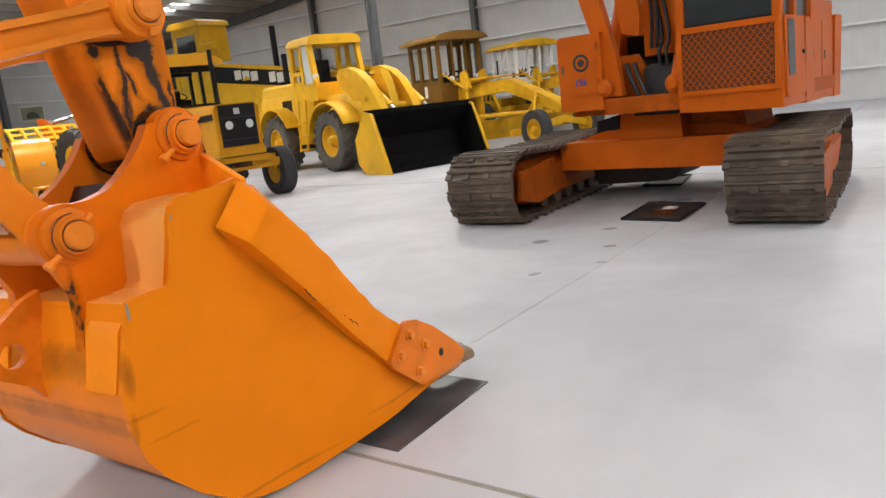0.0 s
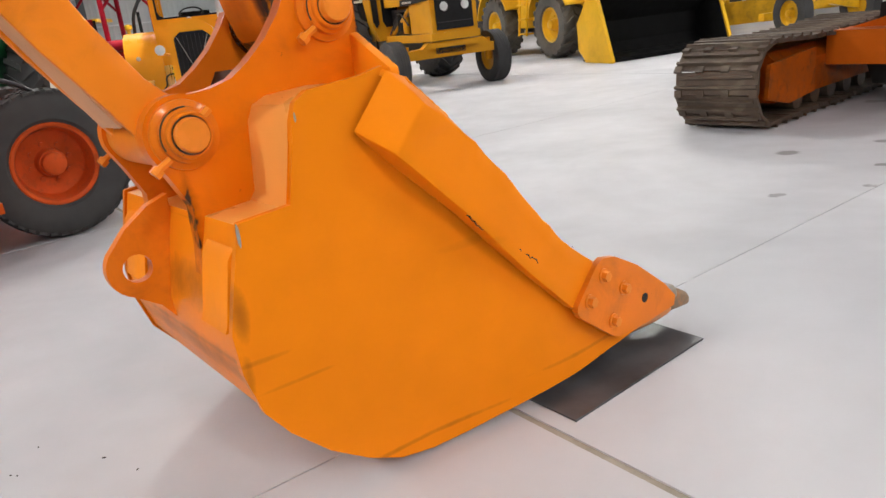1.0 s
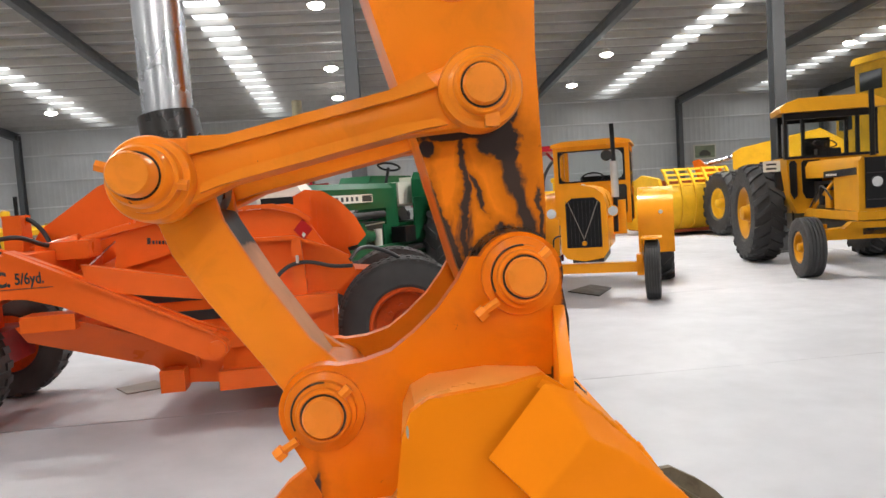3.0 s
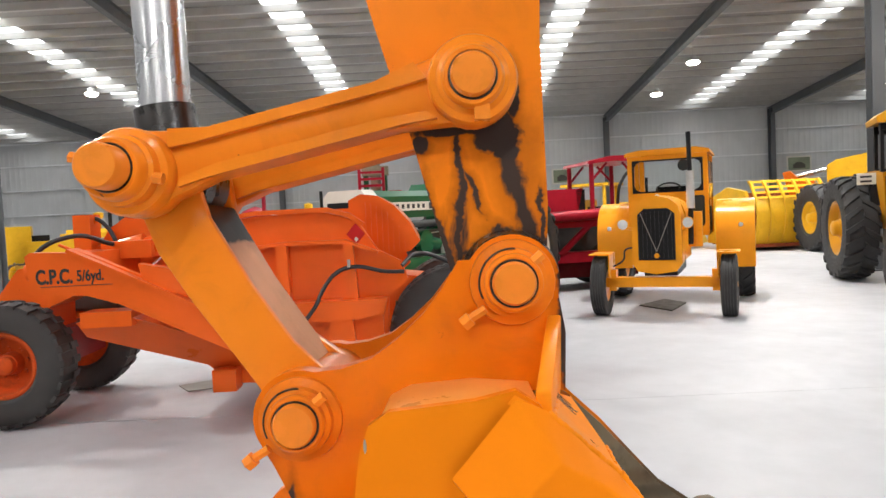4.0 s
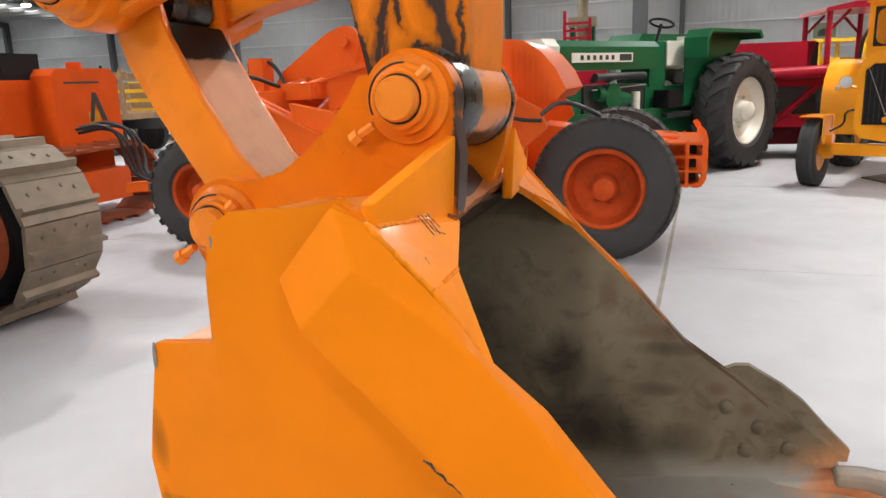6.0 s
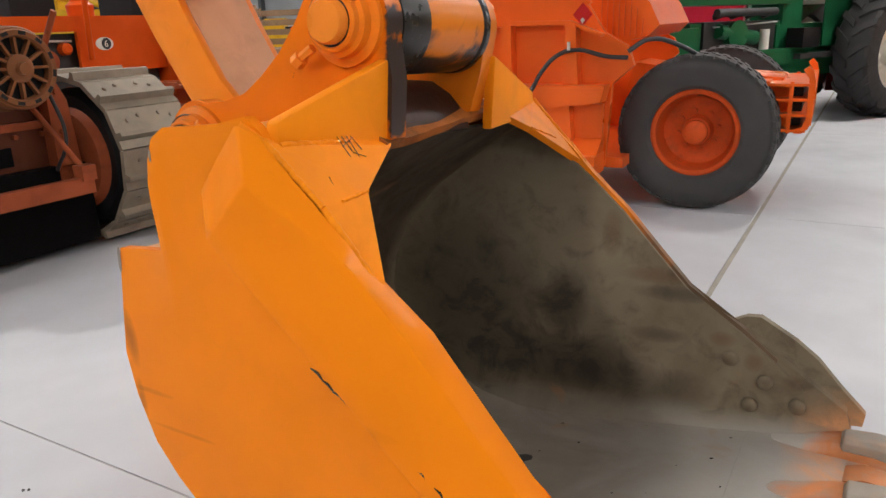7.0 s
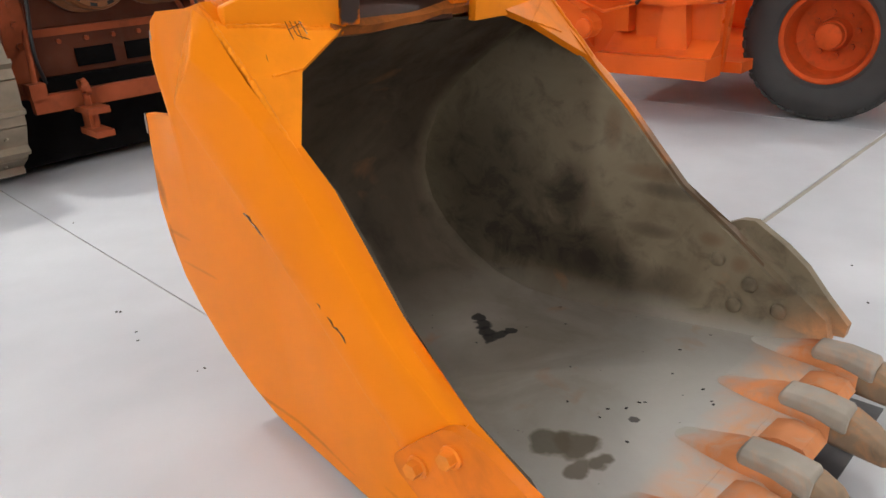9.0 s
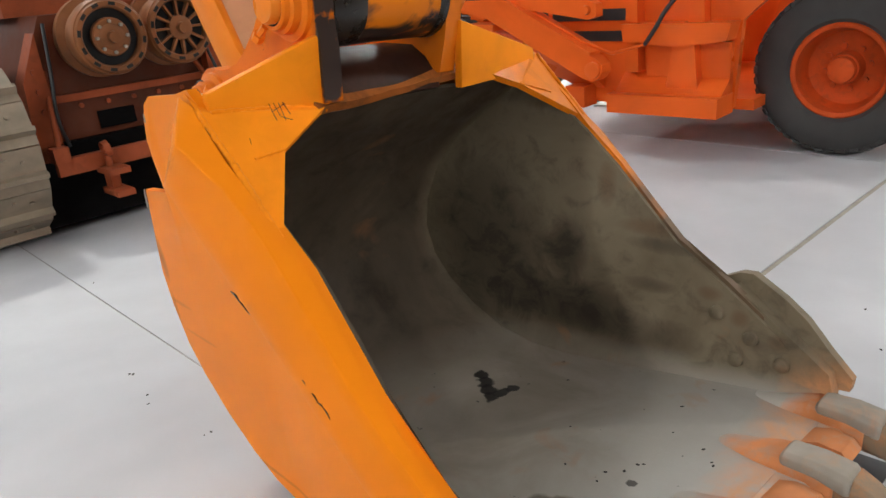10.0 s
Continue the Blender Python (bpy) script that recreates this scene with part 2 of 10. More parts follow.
def greasy(name, color, runs, stops, z0=1.3, rate=1.6, face=0.0, pools=()):
    """Orange paint with black grease: a streaky belt by height and single runs (x at top, top, x at bottom, bottom, width), and pools (x, z, rx, rz)."""
    m = paint(name, color, 0.36, 0.16, 0.22, 0.4, (0.12, 0.05, 0.02), 1.2, 0.3, 0.2)
    nt = m.node_tree
    b = nt.nodes["Principled BSDF"]
    old = b.inputs["Base Color"].links[0].from_socket
    co = coords(nt)
    sep = nt.nodes.new("ShaderNodeSeparateXYZ")
    nt.links.new(co, sep.inputs[0])
    mp = nd(nt, "ShaderNodeMapping")
    mp.inputs["Scale"].default_value = (9, 3, 2.2)
    nt.links.new(co, mp.inputs["Vector"])
    streak = noise_tex(nt, mp.outputs[0], 1.0, 5, 0.6, 0.9)
    wob = noise_tex(nt, co, 11.0, 4, 0.6)
    zf = ramp(nt, mathn(nt, "MULTIPLY", mathn(nt, "SUBTRACT", sep.outputs["Z"], z0), rate), stops)
    msk = ramp(nt, mathn(nt, "ADD", streak, zf), ((0.66, 0.0), (0.76, 1.0)))
    rub = 0.0
    for cx, cz, rx, rz in pools:
        ex_ = mathn(nt, "POWER", mathn(nt, "DIVIDE", mathn(nt, "SUBTRACT", sep.outputs["X"], cx), rx), 2)
        ez_ = mathn(nt, "POWER", mathn(nt, "DIVIDE", mathn(nt, "SUBTRACT", sep.outputs["Z"], cz), rz), 2)
        e_ = mathn(nt, "ADD", mathn(nt, "POWER", mathn(nt, "ADD", ex_, ez_), 0.5), mathn(nt, "MULTIPLY", mathn(nt, "SUBTRACT", wob, 0.5), 2.2))
        msk = mathn(nt, "MAXIMUM", msk, ramp(nt, e_, ((0.8, 0.97), (1.0, 0.0))))
        rub = mathn(nt, "MAXIMUM", ramp(nt, mathn(nt, "MULTIPLY", e_, 0.5), ((0.4, 0.6), (0.95, 0.0))), rub)
    for xt, zt, xb, zb, w in runs:
        line = mathn(nt, "ADD", mathn(nt, "MULTIPLY", mathn(nt, "SUBTRACT", sep.outputs["Z"], zb), (xt - xb) / (zt - zb)), xb)
        side = mathn(nt, "ADD", mathn(nt, "SUBTRACT", sep.outputs["X"], line), mathn(nt, "MULTIPLY", mathn(nt, "SUBTRACT", wob, 0.5), 0.075))
        run = mathn(nt, "DIVIDE", mathn(nt, "ABSOLUTE", side), mathn(nt, "MULTIPLY", mathn(nt, "POWER", streak, 1.5), w * 2.8))
        ends = mathn(nt, "MAXIMUM", mathn(nt, "SUBTRACT", sep.outputs["Z"], zt), mathn(nt, "SUBTRACT", zb, sep.outputs["Z"]))
        run = mathn(nt, "ADD", run, mathn(nt, "MULTIPLY", mathn(nt, "MAXIMUM", ends, 0.0), 30.0))
        msk = mathn(nt, "MAXIMUM", msk, ramp(nt, run, ((0.5, 0.96), (1.0, 0.0))))
        rub = mathn(nt, "MAXIMUM", ramp(nt, mathn(nt, "MULTIPLY", run, 0.25), ((0.2, 0.55), (0.8, 0.0))), rub)
    if face:
        msk = mathn(nt, "MULTIPLY", msk, ramp(nt, sep.outputs["Y"], ((face, 1.0), (face + 0.05, 0.12))))
    if face:
        rub = mathn(nt, "MULTIPLY", rub, ramp(nt, sep.outputs["Y"], ((face, 1.0), (face + 0.05, 0.12))))
    old = mix(nt, rub, old, tuple(c * 0.3 for c in color))
    nt.links.new(mix(nt, msk, old, (0.012, 0.009, 0.008)), b.inputs["Base Color"])
    nt.links.new(mix(nt, msk, tuple(0.15 + 0.85 * c for c in color), (1.0, 0.95, 0.95)), b.inputs["Specular Tint"])
    return m


M_BUCKET = paint("bucket_orange_paint", (0.83, 0.222, 0.007), 0.33, 0.1, 0.05, 0.0, (0.2, 0.06, 0.015), 1.0, 0.3, 0.12, smears=((-0.745, 0.66, 0.03, 0.1, 0.6), (-0.7, 0.5, 0.12, 0.012, 0.4), (-0.62, 0.4, 0.14, 0.009, 0.35), (-0.75, 0.46, 0.02, 0.08, 0.5), (0.03, 0.64, 0.12, 0.02, 0.15), (-0.2, 0.012, 0.4, 0.012, 0.5), (0.5, 0.075, 0.3, 0.012, 0.4)))
M_EDGE = paint("bucket_edge_paint", (0.9, 0.262, 0.009), 0.52, 0.14, 0.12, 0.0, (0.2, 0.06, 0.015), 1.6, 0.5, 0.45)
M_EDGE.node_tree.nodes["Principled BSDF"].inputs["Coat Weight"].default_value = 0.06
M_EDGE.node_tree.nodes["Principled BSDF"].inputs["Specular IOR Level"].default_value = 0.18
_mb = M_BUCKET.node_tree.nodes["Principled BSDF"]
_mb.inputs["Coat Weight"].default_value, _mb.inputs["Specular IOR Level"].default_value = 0.0, 0.12
_mb.inputs["Specular Tint"].default_value = (0.85, 0.32, 0.06, 1)
# base colour paled to carry the skylight sheen on the top plate
M_TOP_SHEEN = paint("thin_faded_orange_paint", (0.9, 0.38, 0.085), 0.3, 0.12, 0.08, 0.2, (0.16, 0.05, 0.015), 1.0, 1.0, 0.25)
_mt = M_TOP_SHEEN.node_tree.nodes["Principled BSDF"]
_mt.inputs["Coat Weight"].default_value, _mt.inputs["Coat Roughness"].default_value = 0.9, 0.3
M_EAR = paint("bucket_bracket_paint", (0.77, 0.19, 0.01), 0.38, 0.2, 0.3, 0.5, (0.1, 0.04, 0.02), 1.3, 0.25, 0.2)
M_ARM = paint("arm_orange_paint", (0.8, 0.225, 0.014), 0.34, 0.16, 0.22, 0.4, (0.12, 0.05, 0.02), 1.2, 0.3, 0.2)
M_PIN = paint("pin_orange_paint", (0.8, 0.235, 0.025), 0.28, 0.12, 0.2, 0.3, (0.12, 0.06, 0.02), 3.0, 0.25, 0.15)
M_GREASE = plain("black_grease", (0.012, 0.009, 0.007), 0.28, 0.0, 0.4, 20)
M_STEELW = plain("worn_bare_steel", (0.33, 0.3, 0.26), 0.42, 0.6, 0.3, 18, 0.3)
M_CHROME = plain("dull_chrome_rod", (0.42, 0.42, 0.43), 0.28, 1.0, 0.12, 6, 0.05)
M_BLACK = plain("black_paint", (0.008, 0.008, 0.009), 0.42, 0.0, 0.3, 12)
M_BLACK.node_tree.nodes["Principled BSDF"].inputs["Specular IOR Level"].default_value = 0.22
M_RUBBER = plain("tyre_rubber", (0.026, 0.025, 0.025), 0.7, 0.0, 0.5, 18, 0.5)
M_HOSE = plain("black_hose", (0.015, 0.015, 0.017), 0.45, 0.0, 0.3, 30)
M_TRACK = plain("worn_track_steel", (0.105, 0.072, 0.05), 0.6, 0.25, 0.45, 9, 0.6)
_nt = M_TRACK.node_tree
_tb = _nt.nodes["Principled BSDF"]
_mud = ramp(_nt, noise_tex(_nt, coords(_nt), 3.4, 5, 0.65, 0.8), ((0.52, 0.0), (0.7, 0.55)))
_tone = mathn(_nt, "MULTIPLY", nd(_nt, "ShaderNodeObjectInfo").outputs["Random"], 0.55)
_cl = mix(_nt, _tone, _tb.inputs["Base Color"].links[0].from_socket, (0.035, 0.028, 0.024))
_nt.links.new(mix(_nt, _mud, _cl, (0.24, 0.195, 0.13)), _tb.inputs["Base Color"])
M_TRACKL = plain("pale_track_steel", (0.22, 0.175, 0.125), 0.55, 0.3, 0.35, 9, 0.5)
M_GLASS = glass("cab_glass")
M_DGLASS = plain("dark_cab_glass", (0.03, 0.035, 0.035), 0.08, 0.0, 0.3, 2, 0.0)
M_LENS = plain("lamp_lens", (0.55, 0.56, 0.56), 0.08, 0.0, 0.1, 40)
M_LAMP = glow("lit_lamp_disc", (1.0, 0.97, 0.9), 38)
M_SKYL = glow("translucent_roof_sheet", (0.95, 0.98, 1.0), 2.8)
M_WHITE = plain("white_paint", (0.72, 0.72, 0.7), 0.4, 0.0, 0.1, 10)

# ---- hall materials ----


OIL = ((0.52, 7.54, 0.1, 0.75), (1.25, 7.89, 0.08, 0.75), (1.12, 7.04, 0.06, 0.8), (2.3, 9.27, 0.13, 0.6), (2.05, 9.3, 0.1, 0.6), (1.43, 9.97, 0.1, 0.5), (0.4, 6.2, 0.05, 0.6), (0.98, 6.42, 0.045, 0.6))


def concrete():
    m, nt, b = mat_new("polished_concrete")
    co = nt.nodes.new("ShaderNodeNewGeometry").outputs["Position"]
    big, mid, fine = noise_tex(nt, co, 0.45, 4, 0.6, 0.5), noise_tex(nt, co, 3.2, 6, 0.62), noise_tex(nt, co, 60, 4)
    c = mix(nt, ramp(nt, big, ((0.3, 0.0), (0.7, 1.0))), (0.4, 0.4, 0.424), (0.555, 0.552, 0.574))
    c = mix(nt, mathn(nt, "MULTIPLY", ramp(nt, mid, ((0.42, 0.0), (0.72, 1.0))), 0.16), c, (0.41, 0.405, 0.42))
    spots = ramp(nt, noise_tex(nt, co, 2.1, 3, 0.5, 0.3), ((0.74, 0.0), (0.79, 1.0)))
    c = mix(nt, mathn(nt, "MULTIPLY", spots, 0.35), c, (0.3, 0.29, 0.28))
    specks = ramp(nt, noise_tex(nt, co, 21, 2, 0.5), ((0.81, 0.0), (0.83, 1.0)))
    c = mix(nt, mathn(nt, "MULTIPLY", specks, 0.5), c, (0.16, 0.15, 0.14))
    # single old oil spots
    wob = nd(nt, "ShaderNodeTexNoise", Scale=7.0, Detail=3.0)
    nt.links.new(co, wob.inputs["Vector"])
    off = mix(nt, 0.16, co, wob.outputs["Color"], "ADD")
    for sx, sy, r, k in OIL:
        dv = nt.nodes.new("ShaderNodeVectorMath")
        dv.operation = "DISTANCE"
        nt.links.new(off, dv.inputs[0])
        dv.inputs[1].default_value = (sx + 0.08, sy + 0.08, 0.08)
        c = mix(nt, mathn(nt, "MULTIPLY", ramp(nt, mathn(nt, "DIVIDE", dv.outputs["Value"], r * 2), ((0.35, 1.0), (0.55, 0.0))), k), c, (0.13, 0.12, 0.115))
    nt.links.new(c, b.inputs["Base Color"])
    nt.links.new(ramp(nt, mid, ((0.3, 0.46), (0.75, 0.66))), b.inputs["Roughness"])
    b.inputs["Specular IOR Level"].default_value = 0.36
    bump(nt, b, mix(nt, 0.6, mid, fine), 0.05, 0.004)
    return m


M_FLOOR = concrete()
M_SEAL = plain("tan_joint_sealant", (0.3, 0.27, 0.22), 0.7, 0, 0.25, 30)
M_WALL = plain("grey_wall_sheet", (0.6, 0.6, 0.595), 0.5, 0.0, 0.1, 1.2, 0.03)
M_ROOF = plain("roof_lining_sheet", (0.3, 0.29, 0.28), 0.55, 0.0, 0.12, 1.5, 0.03)
M_PURLIN = plain("galvanised_purlin", (0.5, 0.49, 0.47), 0.45, 0.3, 0.12, 3, 0.03)
M_FRAME = plain("dark_grey_frame_steel", (0.11, 0.115, 0.12), 0.5, 0.1, 0.15, 3, 0.03)
M_GIRT = plain("pale_girt_steel", (0.78, 0.78, 0.78), 0.45, 0.0, 0.1, 3, 0.03)
M_MAT = plain("dark_rubber_mat", (0.07, 0.07, 0.075), 0.45, 0.0, 0.85, 5, 0.5)
M_TRAY = plain("rusty_drip_tray", (0.05, 0.04, 0.035), 0.4, 0.3, 0.5, 8, 0.2)


def hall_part(name, bm, mat, label="", parent=None, category="", smooth=False):
    ob = part(name, bm, mat, parent, "", smooth)
    if parent is None:
        ob.matrix_world = HALL
        tagged(ob, label, category, "", "structure")
    return ob


# floor: one bed with slab panels cast on it, joints left open between them
bm = bm_new()
box(bm, S_FAR - 0.3, S_END + 0.3, D_BACK - 0.3, D_WALL + 0.3, -0.35, -0.007)
floor = hall_part("floor", bm, M_SEAL, "pale polished concrete slab floor with sealed joints", None, "floor")
D_JOINTS = [1.615 + 4.43 * k for k in range(-8, 10)]
D_JOINTS = [d for d in D_JOINTS if D_BACK < d < D_WALL]
S_JOINTS = [0.39 + BAY * k for k in range(-6, 3)]
S_JOINTS = [s for s in S_JOINTS if S_FAR < s < S_END]
_sl = [S_FAR] + S_JOINTS + [S_END]
_dl = [D_BACK] + D_JOINTS + [D_WALL]
for s0, s1 in zip(_sl[:-1], _sl[1:]):
    for d0, d1 in zip(_dl[:-1], _dl[1:]):
        bm = bm_new()
        box(bm, s0 + 0.016, s1 - 0.016, d0 + 0.004, d1 - 0.004, -0.3, 0.0)
        part("floor_panel", bm, M_FLOOR, floor, "", False)


def ribbed_wall(name, length, z1, ribs, m, label, openings=()):
    """Sheet wall with upright ribs facing -y, 0.12 m thick."""
    bm = bm_new()
    n = int(length / ribs)
    prof = [(0.0, 0.0), (0.55, 0.0), (0.6, -0.008), (0.95, -0.008)]
    pts = [((k + a) * ribs, b) for k in range(n) for a, b in prof] + [(n * ribs, 0.0), (length, 0.0)]
    lo = [bm.verts.new((x, yy, 0)) for x, yy in pts]
    hi = [bm.verts.new((x, yy, z1)) for x, yy in pts]
    for i in range(len(pts) - 1):
        bm.faces.new((lo[i], lo[i + 1], hi[i + 1], hi[i]))
    box(bm, 0, length, 0.02, 0.12, 0, z1)
    ob = part(name, bm, M_WALL, None, "", False)
    ob.matrix_world = HALL @ m
    return tagged(ob, label, "wall", "", "structure")


ribbed_wall("wall_long", S_END - S_FAR, roof_z(D_WALL), 0.3, pose(S_FAR, D_WALL, 0), "grey ribbed steel sheet wall")
ribbed_wall("wall_gable", D_WALL - D_BACK, roof_z(D_RIDGE), 0.3, pose(S_END, D_WALL, 0, 0, 0, -90), "grey ribbed steel sheet gable wall")
ribbed_wall("wall_back", S_END - S_FAR, roof_z(D_BACK), 0.3, pose(S_END, D_BACK, 0, 0, 0, 180), "grey ribbed steel sheet wall")
ribbed_wall("wall_gable_far", D_WALL - D_BACK, roof_z(D_RIDGE), 0.3, pose(S_FAR, D_BACK, 0, 0, 0, 90), "grey ribbed steel sheet gable wall")

for zz in (1.05, 2.45, 3.84, 5.2, 6.45):
    bm = bm_new()
    box(bm, S_FAR + 0.1, S_END - 0.1, D_WALL - 0.16, D_WALL - 0.03, zz - 0.035, zz + 0.035)
    hall_part("wall_girt", bm, M_GIRT, "pale horizontal steel girt on the wall", None, "girt")
    bm = bm_new()
    box(bm, S_END - 0.16, S_END - 0.03, D_BACK + 0.1, D_WALL - 0.3, zz - 0.035, zz + 0.035)
    hall_part("wall_girt", bm, M_GIRT, "pale horizontal steel girt on the wall", None, "girt")


def i_beam(bm, p0, p1, w, h, up=Vector((0, 0, 1))):
    """An I section from p0 to p1, w wide and h deep."""
    p0, p1 = Vector(p0), Vector(p1)
    ax = (p1 - p0).normalized()
    side = ax.cross(up).normalized()
    dep = side.cross(ax).normalized()
    ln = (p1 - p0).length
    m = Matrix.Translation(p0) @ Matrix((side, dep, ax)).transposed().to_4x4()
    t = 0.02
    box(bm, -w / 2, w / 2, h / 2 - t, h / 2, 0, ln, m)
    box(bm, -w / 2, w / 2, -h / 2, -h / 2 + t, 0, ln, m)
    box(bm, -t / 2, t / 2, -h / 2 + t, h / 2 - t, 0, ln, m)


FRAMES = [S0 + BAY * k for k in range(-6, 4)]
for s in FRAMES:
    s = min(max(s, S_FAR + 0.3), S_END - 0.3)
    for d, face in ((D_WALL - 0.4, 1), (D_BACK + 0.4, -1)):
        bm = bm_new()
        i_beam(bm, (s, d, 0), (s, d, roof_z(d) - 0.35), 0.25, 0.42, Vector((0, 1, 0)))
        hall_part("wall_column", bm, M_FRAME, "dark grey steel portal column at the wall", None, "column")
    if s < S_END - 1:
        bm = bm_new()
        i_beam(bm, (s, D_COL, 0), (s, D_COL, roof_z(D_COL) - 0.5), 0.26, 0.26, Vector((0, 1, 0)))
        box(bm, s - 0.25, s + 0.25, D_COL - 0.25, D_COL + 0.25, 0.0, 0.025)
        hall_part("hall_column", bm, M_FRAME, "dark grey steel column standing in the hall", None, "column")
    for d0, d1 in ((D_RIDGE, D_WALL - 0.2), (D_RIDGE, D_BACK + 0.2)):
        bm = bm_new()
        i_beam(bm, (s, d0, roof_z(d0) - 0.45), (s, d1, roof_z(d1) - 0.45), 0.22, 0.4)
        hall_part("rafter", bm, M_FRAME, "dark grey steel roof rafter", None, "rafter")
for d in (7.2, 16.5, 25.9, 35.4, -2, -12, -21):
    bm = bm_new()
    i_beam(bm, (S_END - 0.28, d, 0), (S_END - 0.28, d, roof_z(d) - 0.3), 0.22, 0.3, Vector((1, 0, 0)))
    hall_part("wall_column", bm, M_FRAME, "dark grey steel gable column at the wall", None, "column")

# roof lining with purlins in one mesh
bm = bm_new()
for d0, d1 in ((D_RIDGE, D_WALL + 0.2), (D_BACK - 0.2, D_RIDGE)):
    z0, z1 = roof_z(d0), roof_z(d1)
    v = [bm.verts.new(p) for p in ((S_FAR - 0.2, d0, z0), (S_END + 0.2, d0, z0), (S_END + 0.2, d1, z1), (S_FAR - 0.2, d1, z1))]
    w = [bm.verts.new(p.co + Vector((0, 0, 0.1))) for p in v]
    bm.faces.new(v[::-1])
    bm.faces.new(w)
    for i in range(4):
        bm.faces.new((v[i], v[(i + 1) % 4], w[(i + 1) % 4], w[i]))
ceiling = hall_part("ceiling", bm, M_ROOF, "pitched metal roof lining on steel purlins", None, "ceiling")
d = D_BACK + 0.5
while d < D_WALL - 0.3:
    z = roof_z(d)
    bm = bm_new()
    box(bm, S_FAR, S_END, d - 0.035, d + 0.035, z - 0.24, z - 0.003)
    box(bm, S_FAR, S_END, d + 0.035, d + 0.1, z - 0.24, z - 0.225)
    hall_part("roof_purlin", bm, M_PURLIN, "galvanised steel purlin across the roof", None, "purlin")
    d += 1.18
for s in SKY_S:
    for d0, d1 in ((D_RIDGE + 1, D_WALL - 1.2), (D_BACK + 1.2, D_RIDGE - 1)):
        bm = bm_new()
        box(bm, s - 0.52, s + 0.52, 0, math.hypot(d1 - d0, SLOPE * (d1 - d0)), -0.02, 0)
        t_ = -math.degrees(math.atan((roof_z(d0) - roof_z(d1)) / (d1 - d0)))
        ob = part("skylight", bm, M_SKYL, None, "", False)
        ob.matrix_world = HALL @ pose(0, d0, roof_z(d0) - 0.006, t_)
        tagged(ob, "bright translucent roof skylight strip", "skylight", "roof skylights", "structure")

# high-bay lamps; the unseen rows are shifted and thinned to suit the light
_lamp = None
for s0 in LAMP_S:
    for d in LAMP_D:
        s = s0
        z = roof_z(d) - 0.85
        s = s + STAGGER if 0 < d < 15 and s < 19 else s
        if d == 2 and 0 < s < 10:
            continue
        if _lamp is None:
            _lamp = thing("high_bay_lamp", HALL @ pose(s, d, z), "round lit high-bay lamp hung from the roof", "lamp", "high-bay lamps")
            bm = bm_new()
            lathe(bm, [(0.0, 0.2), (0.04, 0.21), (0.08, 0.16), (0.22, 0.11), (0.22, 0.0)], (0, 0, 0), (0, 0, 1), 24)
            part("housing", bm, M_PURLIN, _lamp)
            bm = bm_new()
            lathe(bm, [(-0.12, 0.0), (-0.11, 0.15), (-0.06, 0.23), (-0.002, 0.25), (-0.002, 0.0)], (0, 0, 0), (0, 0, 1), 24)
            part("lens", bm, M_LAMP, _lamp, "lit white lens")
            bm = bm_new()
            rod(bm, (0, 0, 0.22), (0, 0, 0.85), 0.012, None, 8)
            part("hanger", bm, M_PURLIN, _lamp)
        else:
            copy_thing(_lamp, HALL @ pose(s, d, z))


# mat under the bucket, drip trays, steel plate
def flat_mat(name, corners, h, mat, label, cat):
    bm = bm_new()
    a = [bm.verts.new((x, y, 0.001)) for x, y in corners]
    b = [bm.verts.new((x, y, h)) for x, y in corners]
    bm.faces.new(a[::-1])
    bm.faces.new(b)
    for i in range(len(a)):
        j = (i + 1) % len(a)
        bm.faces.new((a[i], a[j], b[j], b[i]))
    bmesh.ops.recalc_face_normals(bm, faces=bm.faces[:])
    return tagged(part(name, bm, mat, None, "", False), label, cat)


flat_mat("floor_mat", [(0.07, 3.92), (-0.31, 3.19), (-1.6, 3.93), (-1.22, 4.66)], 0.009, M_MAT, "dark grey worn rubber mat under the bucket lip", "mat")

# ---- the big digging bucket ----
BK = Matrix.Translation((-0.55, 3.0, 0.068)) @ Matrix.Rotation(math.atan2(0.861, 0.509), 4, "Z") @ Matrix.Rotation(radians(-2.6), 4, "X")
W_B = 1.47  # outer width


